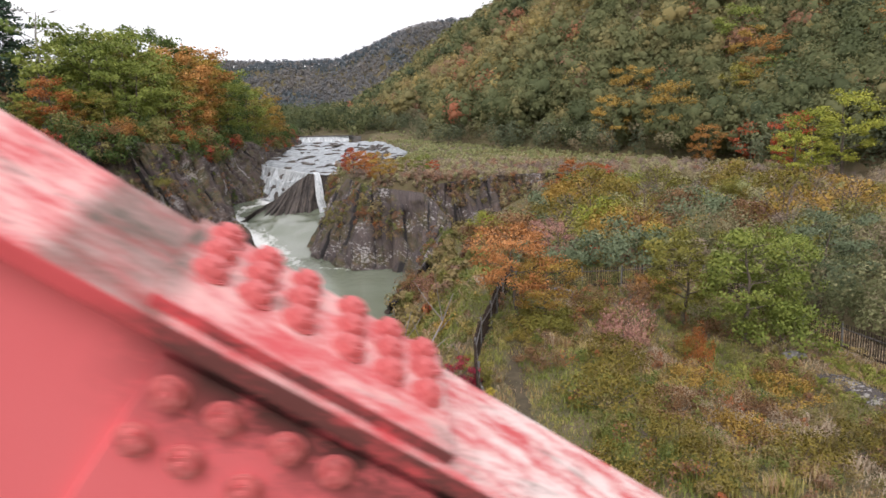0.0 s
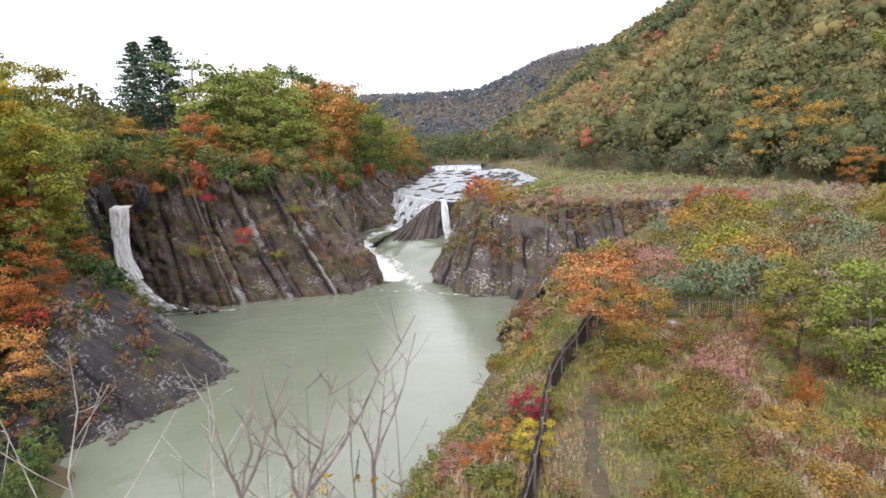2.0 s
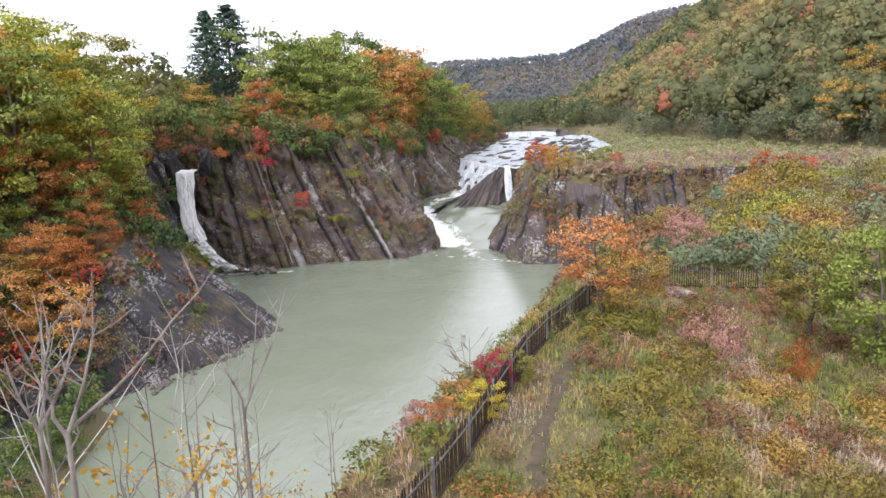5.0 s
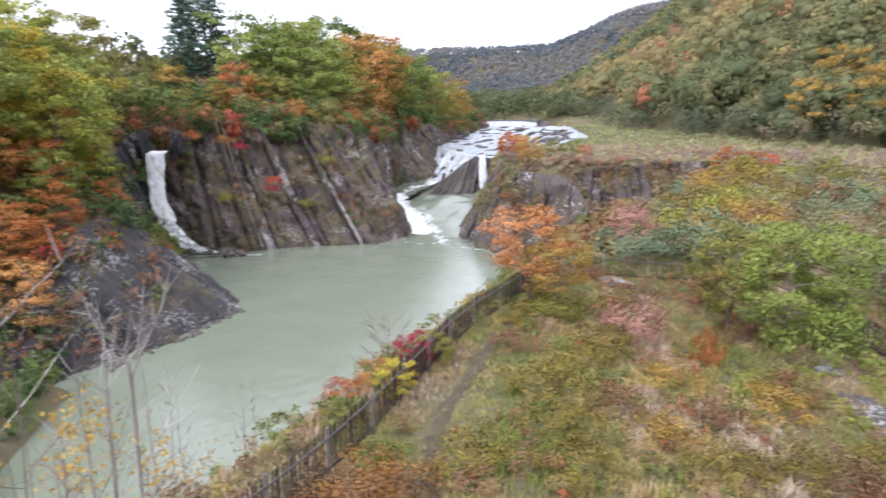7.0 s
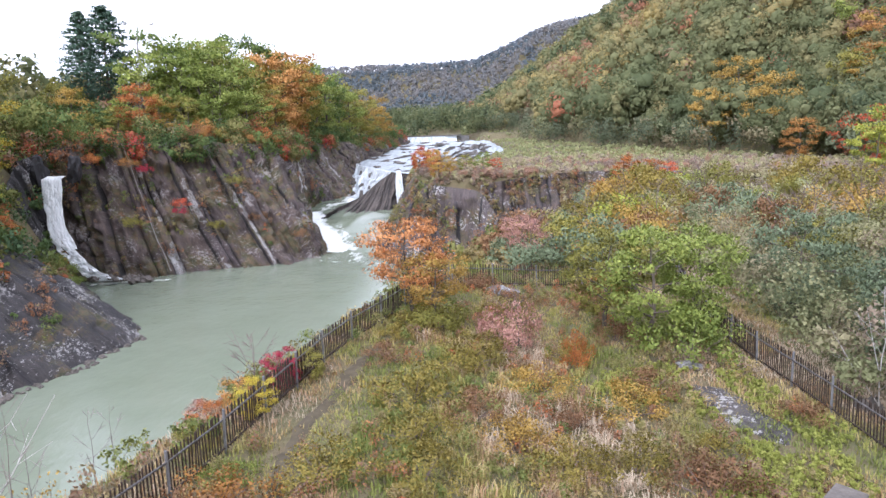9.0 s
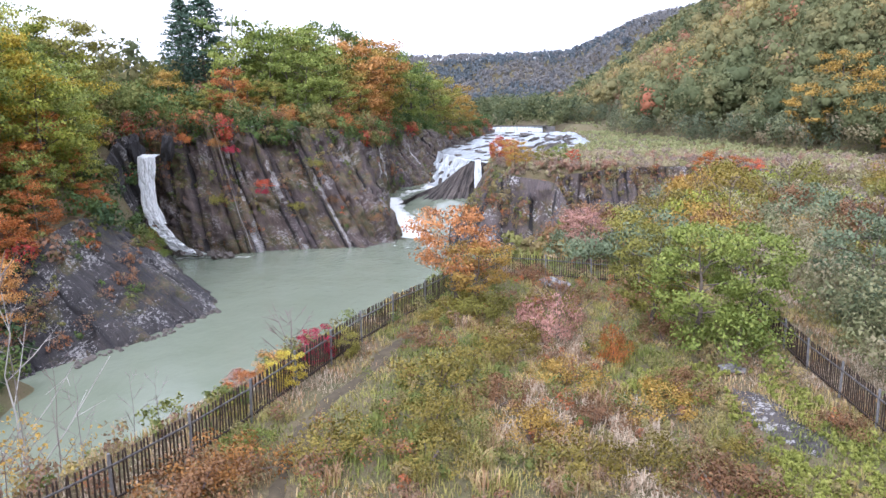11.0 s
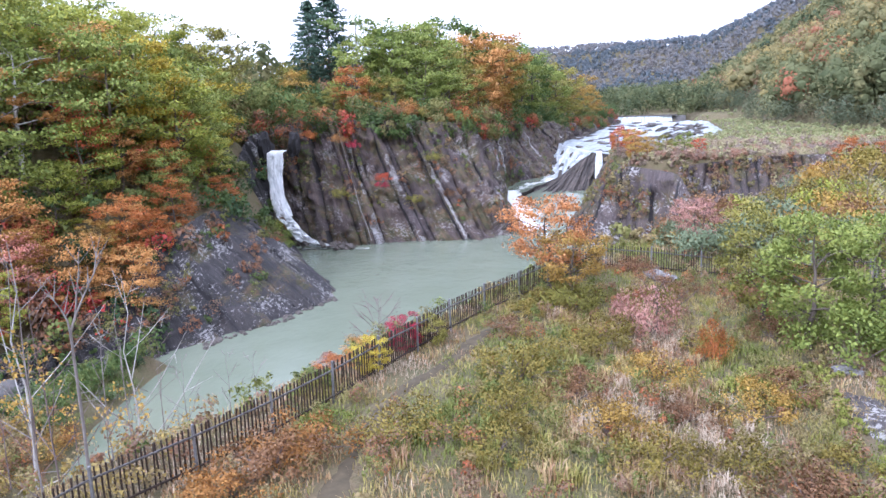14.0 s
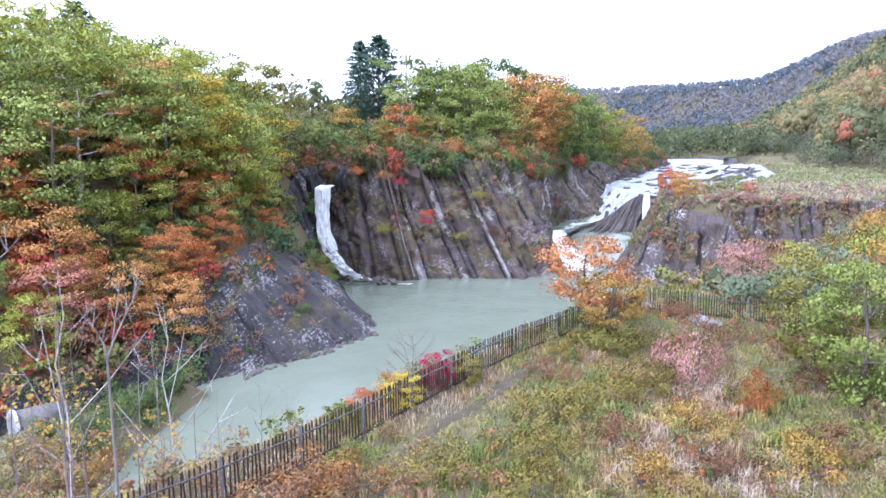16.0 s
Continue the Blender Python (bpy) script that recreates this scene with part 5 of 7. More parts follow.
for k in range(34):
    y = rng.uniform(71, 150)
    x = float(np.interp(y, [71, 76, 84, 95, 113, 132, 150], [-34, -26.5, -20.5, -20.8, -26.6, -32, -31])) - rng.uniform(-0.4, 1.6)
    c = rng.choice(["olive", "rust", "green", "orange", "gold", "olive", "green", "brown"])
    plant("shrub", BUSH[k % 3], x, y, rng.uniform(0.6, 1.05), rng.uniform(0, 360), c, f"{WORD[c]} shrub overhanging the cliff edge", "shrubs on the cliff edge", 12.7 if y > 80 else 13.6, ("stem", "foliage"))
for x, y, s, k, sq in ((-40.0, 86, 0.98, 0, 0.95), (-43.6, 87, 0.92, 1, 1.0), (-66, 60, 1.1, 0, 0.95), (-70, 58, 1.0, 1, 1.0)):
    plant("conifer_tree", PINE[k], x, y, s * 1.16, s * 500, "needle", "tall dark green conifer above the autumn wood", "conifers", None, ("trunk", "crown"), sq)
plant("broadleaf_tree", AIRY[1], -37.0, 88, 1.72, 40, "deep", "thinly leaved tall tree beside the conifer")
# wooded slope on the near left
SLOPE = []
tries = 0
while len(SLOPE) < 96 and tries < 9000:
    tries += 1
    y, d = rng.uniform(8, 67), rng.uniform(3.5, 34)
    x = float(np.interp(y, LB[:12, 1], LB[:12, 0])) - d
    if y > 54 and d < 8.5 or (-41 < x < -32 and 62 < y < 69) or (36 < y < 56 and d < 10.5):
        continue
    if all((x - a) ** 2 + (y - b) ** 2 > (8.0 if d < 16 else 15) for a, b, _ in SLOPE):
        SLOPE.append((x, y, d))
for k, (x, y, d) in enumerate(SLOPE):
    c = rng.choice(["lime", "green", "lime", "green", "lime", "orange", "yellow", "lime", "amber", "lime", "green"] if d > 13 else ["lime", "green", "orange", "lime", "green", "amber", "lime", "orange", "green", "olive"])
    if y > 40 and c in ("orange", "amber", "rust", "gold"):
        c = ("lime", "green", "yellow", "lime")[k % 4]
    s = rng.uniform(0.5, 0.8) if d < 12 else rng.uniform(0.85, 1.2) if d < 20 else rng.uniform(1.15, 1.45)
    if y > 56 and d > 14:
        s *= 0.8
    plant("broadleaf_tree", (AIRY if k % 17 == 4 else FINE)[k % (2 if k % 17 == 4 else 4)], x, y, s, k * 61, c, f"{WORD[c]} broadleaf tree on the wooded river slope", "trees on the river slope")
for x, y, s, c in ((-27.2, 46.8, 0.42, "orange"), (-25.4, 37.2, 0.45, "orange"), (-26.8, 36.0, 0.5, "amber"), (-30.5, 40.0, 0.62, "amber"), (-31.5, 48.0, 0.72, "orange"), (-35.5, 43.0, 1.0, "amber"), (-32.0, 38.6, 0.66, "red"), (-26.5, 40.5, 0.52, "orange"), (-28.8, 42.5, 0.5, "orange"), (-33, 46, 0.55, "orange"), (-26.5, 33.5, 0.45, "gold"), (-27.5, 29, 0.5, "gold"), (-26.6, 27.4, 0.62, "salmon"), (-37, 56, 0.6, "olive")):
    plant("broadleaf_tree", FINE[int(y) % 4], x, y, s, y * 50, c, f"{WORD[c]} maple tree above the rock slab", "maples above the slab")
for x, y, z, s, c in ((-24.8, 70.6, 7.2, 0.38, "red"), (-25.2, 71, 6.4, 0.3, "crimson"), (-29.5, 69.5, 11.5, 0.4, "rust"), (-33.0, 68.5, 12.0, 0.4, "orange"), (-28.6, 71.2, 10.8, 0.35, "crimson"), (-21, 75.5, 9, 0.4, "olive"), (-22.5, 73.5, 4.5, 0.35, "olive"),
                      (-29, 68.6, 5.5, 0.45, "olive"), (-18.6, 75.6, 5, 0.4, "brown"), (-14, 76, 3, 0.35, "brown"), (-30.6, 58.6, 2.4, 0.5, "green"), (-29.2, 57.4, 1.8, 0.45, "green"), (-31.8, 59.4, 3.2, 0.45, "green")):
    plant("shrub", SHRUB[int(z * 3) % 4], x, y, s * 2.2, x * 31, c, f"{WORD[c]} bush rooted in the rock wall", "bushes in the rock wall", z - 0.3, ("stem", "foliage"))
for x, y, s, c in ((-38.6, 59.6, 1.2, "olive"), (-42.4, 57.5, 1.25, "green"), (-36.4, 57.0, 0.95, "yellow")):
    plant("broadleaf_tree", FINE[int(-x) % 4], x, y, s, x * 47, c, f"tall {WORD[c]} tree above the narrow side fall", "trees on the river slope")
plant("broadleaf_tree", FINE[1], -44.6, 44.5, 1.0, 77, "crimson", "crimson maple standing above the slope")
# far flats and headland
for x, y, s, c, kk in ((19.6, 68.5, 0.62, "orange", 0), (22.5, 69.5, 0.5, "orange", 1), (24.5, 72, 0.45, "red", 2), (17.5, 66.5, 0.4, "orange", 3), (-1.6, 84.5, 0.5, "orange", 1), (1.4, 77.0, 0.55, "gold", 2), (-2.2, 88.5, 0.55, "red", 0), (-0.4, 87, 0.5, "orange", 3), (0.6, 80.5, 0.5, "orange", 0), (6.1, 78.4, 0.45, "green", 4), (4.2, 78, 0.4, "olive", 1),
                       (7.4, 80.5, 0.35, "red", 3), (2.4, 78, 0.4, "gold", 2)):
    plant("broadleaf_tree", BROAD[kk], x, y, s * 0.66, x * 33, c, f"small {WORD[c]} tree on the rocky flats", "small trees on the flats")
for x, y, s, c in ((38.5, 61.5, 0.62, "lime"), (41.5, 63.5, 0.75, "lime"), (44.0, 70.0, 0.7, "red"), (46.5, 66.0, 0.9, "lime"), (47.0, 84.0, 0.6, "red"), (42.0, 86.0, 0.55, "rust")):
    plant("broadleaf_tree", BROAD[int(x) % 5], x, y, s, x * 29, c, f"{WORD[c]} broadleaf tree at the foot of the hill", "trees at the hill's foot")
n_bush = 0
while n_bush < 84:
    x, y = rng.uniform(9, 40), rng.uniform(36, 70)
    if y > np.interp(x, SCARP_X, SCARP_Y) - (7 if x < 24 else 2) or to_line(np.array([x]), np.array([y]), RIGHT_BANK)[0] < 5:
        continue
    c = rng.choice(["olive", "heath", "gold", "lime", "grey", "olive", "heath", "gold", "brown", "olive", "heath"])
    plant("shrub", BUSH[n_bush % 3], x, y, rng.uniform(0.8, 1.5), n_bush * 47, c, f"rounded {WORD[c]} shrub in the hollow", "shrubs in the hollow", None, ("stem", "foliage"))
    n_bush += 1
# trees on the near hillside
for k in range(34):
    y = rng.uniform(42, 125)
    x = float(np.interp(y, FOOT_Y, FOOT_X)) + rng.uniform(-3, 34)
    c = rng.choice(["olive", "green", "gold", "deep", "olive", "rust", "olive", "green"])
    plant("broadleaf_tree", BROAD[k % 5], x, y, rng.uniform(0.8, 1.25), k * 53, c, f"{WORD[c]} broadleaf tree on the lower hillside", "trees on the lower hillside")


# ---- far woods, too many to count ----
def woods(name, spots, heights, tones, clumps, size, label, seed, kind_word="forest", zs=None, leaf_mat=FAR_LEAF, solid=False, lobes=6, wide=0.25):
    """Many crowns, each a dome of lobes covered with leaf flakes; solid: a closed core inside each lobe."""
    rs = np.random.RandomState(seed)
    n = len(spots)
    z = land(spots[:, 0], spots[:, 1]) if zs is None else zs
    per = max(1, clumps // lobes)
    base = np.repeat(np.c_[spots, z], lobes, 0)
    hh = np.repeat(heights, lobes)
    g = rs.normal(size=(n * lobes, 3))
    g[:, 2] = 0.8 * g[:, 2] + 0.25
    g = unit(g)
    cen = base + g * hh[:, None] * np.array([wide, wide, 0.29]) + np.c_[0 * hh, 0 * hh, hh * 0.56]
    rad = hh * rs.uniform(0.15, 0.25, n * lobes)
    n_lobe = len(cen)
    # leaf flakes lying on the lobes
    m = n_lobe * per
    c = np.repeat(cen, per, 0)
    go = np.repeat(g, per, 0)
    q = unit(rs.normal(size=(m, 3)) + 0.45 * go + np.array([0, 0, 0.2]))
    p = c + q * (np.repeat(rad, per) * rs.uniform(0.62, 1.22, m))[:, None]
    nrm = unit(0.8 * q + 0.6 * go + np.array([0, 0, 0.25]) + 0.40 * rs.normal(size=(m, 3)))
    a = unit(np.cross(q + 0.3 * rs.normal(size=(m, 3)), rs.normal(size=(m, 3))))
    b = np.cross(unit(q + 0.55 * rs.normal(size=(m, 3))), a)
    b = b * np.where((np.cross(a, b) * nrm).sum(1) < 0, -1, 1)[:, None]
    s = np.repeat(np.repeat(size, lobes), per)[:, None] * rs.uniform(0.6, 1.3, m)[:, None]
    v = np.stack([p + a * s, p - a * s * 0.6 + b * s * 0.8, p - a * s * 0.6 - b * s * 0.8], 1).reshape(-1, 3)
    lobe_tone = np.repeat(tones, lobes) + rs.normal(0, 0.012, n_lobe)
    tone = np.repeat(np.repeat(lobe_tone, per), 3)
    f = np.arange(m * 3).reshape(-1, 3)
    nv = np.repeat(nrm, 3, 0)
    if solid:
        gold = (1 + 5 ** 0.5) / 2
        ico_v = np.array([(-1, gold, 0), (1, gold, 0), (-1, -gold, 0), (1, -gold, 0), (0, -1, gold), (0, 1, gold), (0, -1, -gold), (0, 1, -gold), (gold, 0, -1), (gold, 0, 1), (-gold, 0, -1), (-gold, 0, 1)]) / np.hypot(1, gold)
        ico_f = np.array([(0, 11, 5), (0, 5, 1), (0, 1, 7), (0, 7, 10), (0, 10, 11), (1, 5, 9), (5, 11, 4), (11, 10, 2), (10, 7, 6), (7, 1, 8), (3, 9, 4), (3, 4, 2), (3, 2, 6), (3, 6, 8), (3, 8, 9), (4, 9, 5), (2, 4, 11), (6, 2, 10), (8, 6, 7), (9, 8, 1)])
        sv = cen[:, None] + ico_v[None] * (rad[:, None, None] * 0.52) * rs.uniform(0.7, 1.15, (n_lobe, 12, 1))
        sf = (np.arange(n_lobe)[:, None, None] * 12 + ico_f[None]).reshape(-1, 3)
        sn = unit(ico_v[None] + 0.5 * g[:, None])
        f, tone = np.concatenate([f, sf + len(v)]), np.r_[tone, np.repeat(lobe_tone, 12)]
        v, nv = np.concatenate([v, sv.reshape(-1, 3)]), np.concatenate([nv, sn.reshape(-1, 3)])
    ob = new(name, mesh_np(name, v, f, [leaf_mat], False, tone, None, nv))
    return tagged(ob, label, kind_word, kind="stuff")


def hill_spots(count, near, far, seed, lo=-14, hi=48):
    rs = np.random.RandomState(seed)
    out = []
    while len(out) < count:
        d = math.exp(rs.uniform(math.log(near), math.log(far)))
        a = math.radians(rs.uniform(lo, hi))
        x, y = 5 + d * math.sin(a), d * math.cos(a)
        s = x - np.interp(y, FOOT_Y, FOOT_X)
        if s > -1 and (s < 420 or d > 500):
            out.append((x, y))
    return np.array(out)


def hues(spots, seed):
    rs = np.random.RandomState(seed)
    patchy = fbm(spots[:, 0] * 0.02, spots[:, 1] * 0.02, 0, seed, 3)
    t = np.clip(0.20 + 0.85 * (patchy - 0.25) + rs.normal(0, 0.11, len(spots)), 0, 0.88)
    pick = rs.random(len(spots))
    t = np.where(pick < 0.03, rs.uniform(0.62, 0.74, len(spots)), t)
    return np.where(pick > 0.95, rs.uniform(0.80, 0.95, len(spots)), t)


sp = hill_spots(560, 76, 150, 301)
rs = np.random.RandomState(9)
woods("forest", sp, rs.uniform(5.5, 9.5, len(sp)), hues(sp, 11), 520, rs.uniform(0.20, 0.27, len(sp)), "mixed autumn forest on the lower hillside", 41, solid=True, lobes=8, wide=0.22)
sp = hill_spots(1500, 140, 340, 307)
woods("forest", sp, rs.uniform(7.5, 13.0, len(sp)), hues(sp, 11), 240, rs.uniform(0.32, 0.43, len(sp)), "mixed autumn forest covering the hillside", 51, solid=True, lobes=6, wide=0.21)
sp = hill_spots(5200, 300, 1100, 303, -16, 34)
away = np.hypot(sp[:, 0], sp[:, 1]) > 520
far_sp, sp = sp[away], sp[~away]
# beyond 520 m the woods take the colours with haze painted in
woods("forest", far_sp, rs.uniform(8, 13, len(far_sp)), np.clip(0.3 + 0.6 * hues(far_sp, 13), 0, 0.95), 40, np.full(len(far_sp), 1.1), "distant bare and autumn woods, haze painted into their grey colour", 57, "forest", None, HAZED_RIDGE, True, 4)
woods("forest", sp, rs.uniform(8, 13, len(sp)), hues(sp, 13) * 0.95, 52, rs.uniform(0.75, 1.05, len(sp)), "distant autumn forest on the valley side", 43, solid=True, lobes=4)
n_far = 7000
sp = np.c_[rs.uniform(-460, 240, n_far), rs.uniform(760, 1060, n_far)]
woods("forest", sp, rs.uniform(7, 12, n_far), np.where(fbm(sp[:, 0] * 0.012, sp[:, 1] * 0.012, 0, 3, 3) > 0.56, 0.03, rs.uniform(0.3, 0.8, n_far)), 18, np.full(n_far, 1.25), "far ridge of bare and evergreen woods, blue-grey with painted-in haze", 49, "forest", None, HAZED_RIDGE, True, 2, 0.18)
# far bank woods closing the valley behind the weir
fy = rs.uniform(206, 380, 420)
fx = rs.uniform(-75, 8, 420)
far_ok = ~inside_river(fx, fy)
fx = np.where(far_ok, fx, -20)
fy = np.where(far_ok, fy, 300 + 0.2 * fy)
sp = np.c_[fx, fy]
woods("forest", sp, rs.uniform(7, 11, 420), rs.uniform(0.03, 0.5, 420), 170, np.full(420, 0.45), "autumn wood on the bank above the weir", 45)
ax = rs.uniform(-150, -44, 340)
ay = rs.uniform(10, 190, 340)
sp = np.c_[ax, ay]
woods("forest", sp, rs.uniform(8, 11.5, 340), rs.uniform(0.1, 0.8, 340), 130, np.full(340, 0.5), "autumn wood behind the river slope", 47)


PATHWAY = [(5.0, 9.6), (4.5, 11.3), (4.15, 12.6), (3.85, 14.2), (3.8, 15.8), (3.9, 17.6), (4.2, 20.0), (4.8, 22.5)]


# undergrowth
def thicket(count, area, ok, tones, height, size, clumps, label, seed, leaf_mat=NEAR_LEAF, solid=False):
    rs = np.random.RandomState(seed)
    x, y = rs.uniform(area[0], area[1], count), rs.uniform(area[2], area[3], count)
    keep = ok(x, y)
    spots = np.c_[x[keep], y[keep]]
    n = len(spots)
    drift = np.array(tones)[(fbm(spots[:, 0] * 0.13, spots[:, 1] * 0.13, 0, seed, 3) * 2.2 * len(tones)).astype(int) % len(tones)]
    return woods("undergrowth", spots, rs.uniform(*height, n), np.where(rs.random(n) < 0.6, drift, rs.choice(tones, n)) + rs.normal(0, 0.03, n), clumps, np.full(n, size), label, seed + 1, "undergrowth", None, leaf_mat, solid)


def bank_gap(x, y):
    return np.where(inside_river(x, y), -1, to_line(x, y, LEFT_BANK))


def slope_ok(x, y):
    d = bank_gap(x, y)
    return (d > 1.2) & (d < 24) & (x < -16) & ~((y > 33) & (y < 54) & (d < 6.6)) & ~((x > -38) & (y > 52) & (y < 69) & (d < 4.2))


def hollow_ok(x, y):
    return (to_line(x, y, RIGHT_BANK) > 1.6) & ~inside_river(x, y) & (x > 0) & (y < np.interp(x, SCARP_X, SCARP_Y) + np.where(x < 22, -5.0, 1.5)) & ~((x < 17.5) & (y < 35.6))


def meadow_ok(x, y):
    fence_x = np.interp(y, [8, 9.5, 11, 14.2, 17, 20.2, 23.3, 26.8, 31, 34], [1.8, 2.1, 2.5, 2.6, 3.2, 3.3, 4, 4.7, 6.5, 9])
    return (x > fence_x) & (x < 16) & (to_line(x, y, PATHWAY) > 0.5) & (to_line(x, y, [(14.2, 21), (14.8, 18.5), (15.4, 16.6)]) > 0.8)


def bar_ok(x, y):
    return to_line(x, y, [(-19.4, 29.5), (-18, 22), (-15.5, 17), (-13, 8)]) < np.interp(y, [12, 20, 29], [4.0, 2.0, 0.6])


def flats_ok(x, y):
    return (y > np.interp(x, SCARP_X, SCARP_Y) - 0.4) & (y < np.interp(x, SCARP_X, SCARP_Y) + 26) & (to_line(x, y, RIGHT_BANK) > np.where(y < 90, 2.2, np.where(y < 103, 1.2, 0.8))) & ~inside_river(x, y)


def willow_ok(x, y):
    s = x - np.interp(y, FOOT_Y, FOOT_X)
    return (s > -11 + 5 * fbm(x * 0.08, y * 0.08, 0, 4)) & (s < 3)


thicket(900, (-62, -18, 6, 66), slope_ok, [0.05, 0.12, 0.2, 0.3, 0.36, 0.8, 0.86, 0.93, 0.99], (2.0, 3.4), 0.16, 240, "dense autumn undergrowth on the steep bank", 501)
thicket(420, (13, 50, 34, 72), hollow_ok, [0.05, 0.2, 0.35, 0.5, 0.65, 0.78, 0.1, 0.3, 0.72], (0.9, 2.2), 0.085, 300, "tangled autumn shrubs in the hollow", 503, FLAT_LEAF)
thicket(1000, (-1, 18, 10, 36), meadow_ok, [0.30, 0.38, 0.46, 0.52, 0.58, 0.6, 0.8, 0.84, 0.86], (0.3, 0.75), 0.03, 150, "low herbs and bracken among the meadow grass", 515)
thicket(900, (-23, -9, 20, 31), bar_ok, [0.05, 0.12, 0.18, 0.24, 0.3, 0.36], (0.6, 1.3), 0.05, 150, "dense green reeds on the gravel bar", 517)
thicket(900, (-23, -9, 9, 21), bar_ok, [0.5, 0.58, 0.62, 0.7, 0.82, 0.36, 0.84], (0.6, 1.3), 0.05, 150, "ochre herbs and dry reeds on the gravel bar", 563)
thicket(620, (-7, 4.5, 9, 34), lambda x, y: (x < np.interp(y, [8, 14.2, 20.2, 26.8, 31, 34], [1.4, 2.0, 2.8, 4.1, 5.8, 7]) - 0.2) & (to_line(x, y, RIGHT_BANK) > 0.8) & ~inside_river(x, y), [0.3, 0.42, 0.5, 0.56, 0.62, 0.7, 0.8, 0.84, 0.36], (0.35, 0.9), 0.045, 110, "tangled autumn scrub on the bank below the fence", 543)
thicket(260, (1, 15, 36, 70), hollow_ok, [0.45, 0.5, 0.55, 0.62, 0.82, 0.84, 0.6], (0.7, 1.5), 0.12, 200, "low autumn scrub falling to the river", 511)
thicket(2600, (-8, 48, 68, 106), flats_ok, [0.3, 0.5, 0.62, 0.7, 0.8, 0.85, 0.75, 0.95, 0.2], (0.5, 1.3), 0.10, 96, "low brown scrub along the rock edge", 505, FLAT_LEAF)
thicket(420, (-3, 12, 71, 82), lambda x, y: (y > np.interp(x, SCARP_X, SCARP_Y) + 0.6) & (to_line(x, y, RIGHT_BANK) > 1.6) & ~inside_river(x, y), [0.4, 0.7, 0.95, 1.0, 0.6], (0.5, 1.2), 0.08, 110, "brown scrub along the brow of the headland", 565, FLAT_LEAF)
thicket(420, (18.0, 34, 9, 40), lambda x, y: x > 18.6 - 0.05 * (y - 9), [0.05, 0.15, 0.3, 0.4, 0.5, 0.75, 0.95], (1.6, 3.4), 0.075, 380, "grey-green bushes in the gully beyond the fence", 519, GULLY_LEAF)
thicket(3200, (10.5, 17.2, 9.5, 22), lambda x, y: (to_line(x, y, [(12.6, 20.6), (14.4, 20.4), (15.6, 17.4), (14.6, 14.4), (13.0, 11.5)]) < 0.5 + 1.5 * fbm(x * 0.9, y * 0.9, 0, 5)) & (to_line(x, y, [(14.2, 21), (14.8, 18.5), (15.4, 16.6)]) > 0.5), [0.3, 0.5, 0.7], (0.10, 0.24), 0.03, 60, "bright yellow-green moss and creeping herbs round the bare rock", 561, MOSS)
thicket(260, (-62, -36, 66, 96), lambda x, y: x < -36, [0.12, 0.22, 0.3, 0.36, 0.46, 0.86], (3, 5.5), 0.17, 300, "autumn thicket closing the wood's edge", 513)


def fringe(line, count, out_lo, out_hi, z_lo, z_hi, heights, tones, clumps, size, label, seed):
    """Shrubs along a cliff's top line, leaning out over the edge."""
    rs = np.random.RandomState(seed)
    line = np.array(line, float)
    d = np.r_[0, np.cumsum(np.linalg.norm(np.diff(line[:, :2], axis=0), axis=1))]
    t = rs.uniform(0, d[-1], count)
    x, y, z = (np.interp(t, d, line[:, k]) for k in range(3))
    dx, dy = np.interp(t + 0.5, d, line[:, 0]) - np.interp(t - 0.5, d, line[:, 0]), np.interp(t + 0.5, d, line[:, 1]) - np.interp(t - 0.5, d, line[:, 1])
    o = rs.uniform(out_lo, out_hi, count) + 3.4 * (fbm(t * 0.16, 0, 0, seed) - 0.5)
    n = np.hypot(dx, dy) + 1e-6
    spots = np.c_[x + dy / n * o, y - dx / n * o]
    zs = z + rs.uniform(z_lo, z_hi, count) - 0.8 * np.clip(o, 0, 9) - 2.4 * np.clip(fbm(t * 0.22, 9, 0, seed + 2) - 0.5, 0, 1)
    tone = np.array(tones)[(fbm(t * 0.35, 3, 0, seed + 1) * len(tones) * 1.5).astype(int) % len(tones)] + rs.normal(0, 0.04, count)
    return woods("undergrowth", spots, rs.uniform(*heights, count), tone, clumps, np.full(count, size), label, seed + 1, "undergrowth", zs, NEAR_LEAF, False)


GORGE_TOP = [(-40.5, 67, 13.0), (-38.6, 69.6, 13.2), (-36.4, 70.4, 13.4), (-34, 70.5, 13.6), (-31, 72, 13.6), (-28.5, 74, 13.6), (-25.5, 76.5, 13.4), (-22, 79, 13.0), (-19.5, 83, 12.8), (-19.2, 88, 12.8), (-20.4, 94, 12.8), (-22.5, 99, 12.8),
             (-23.2, 104, 12.8), (-22.9, 110, 12.8), (-21.9, 115, 12.8), (-21.2, 127, 12.2), (-21.1, 132, 12), (-20.9, 140, 11.6), (-20.5, 155, 11.6), (-19.9, 168, 12), (-19, 187, 12.6)]
fringe(GORGE_TOP, 560, -2.2, 1.3, -2.6, -0.4, (1.6, 4.2), [0.10, 0.2, 0.32, 0.86, 0.24, 0.92, 0.16, 0.46], 330, 0.12, "leafy fringe of shrubs hanging over the cliff edge", 507)
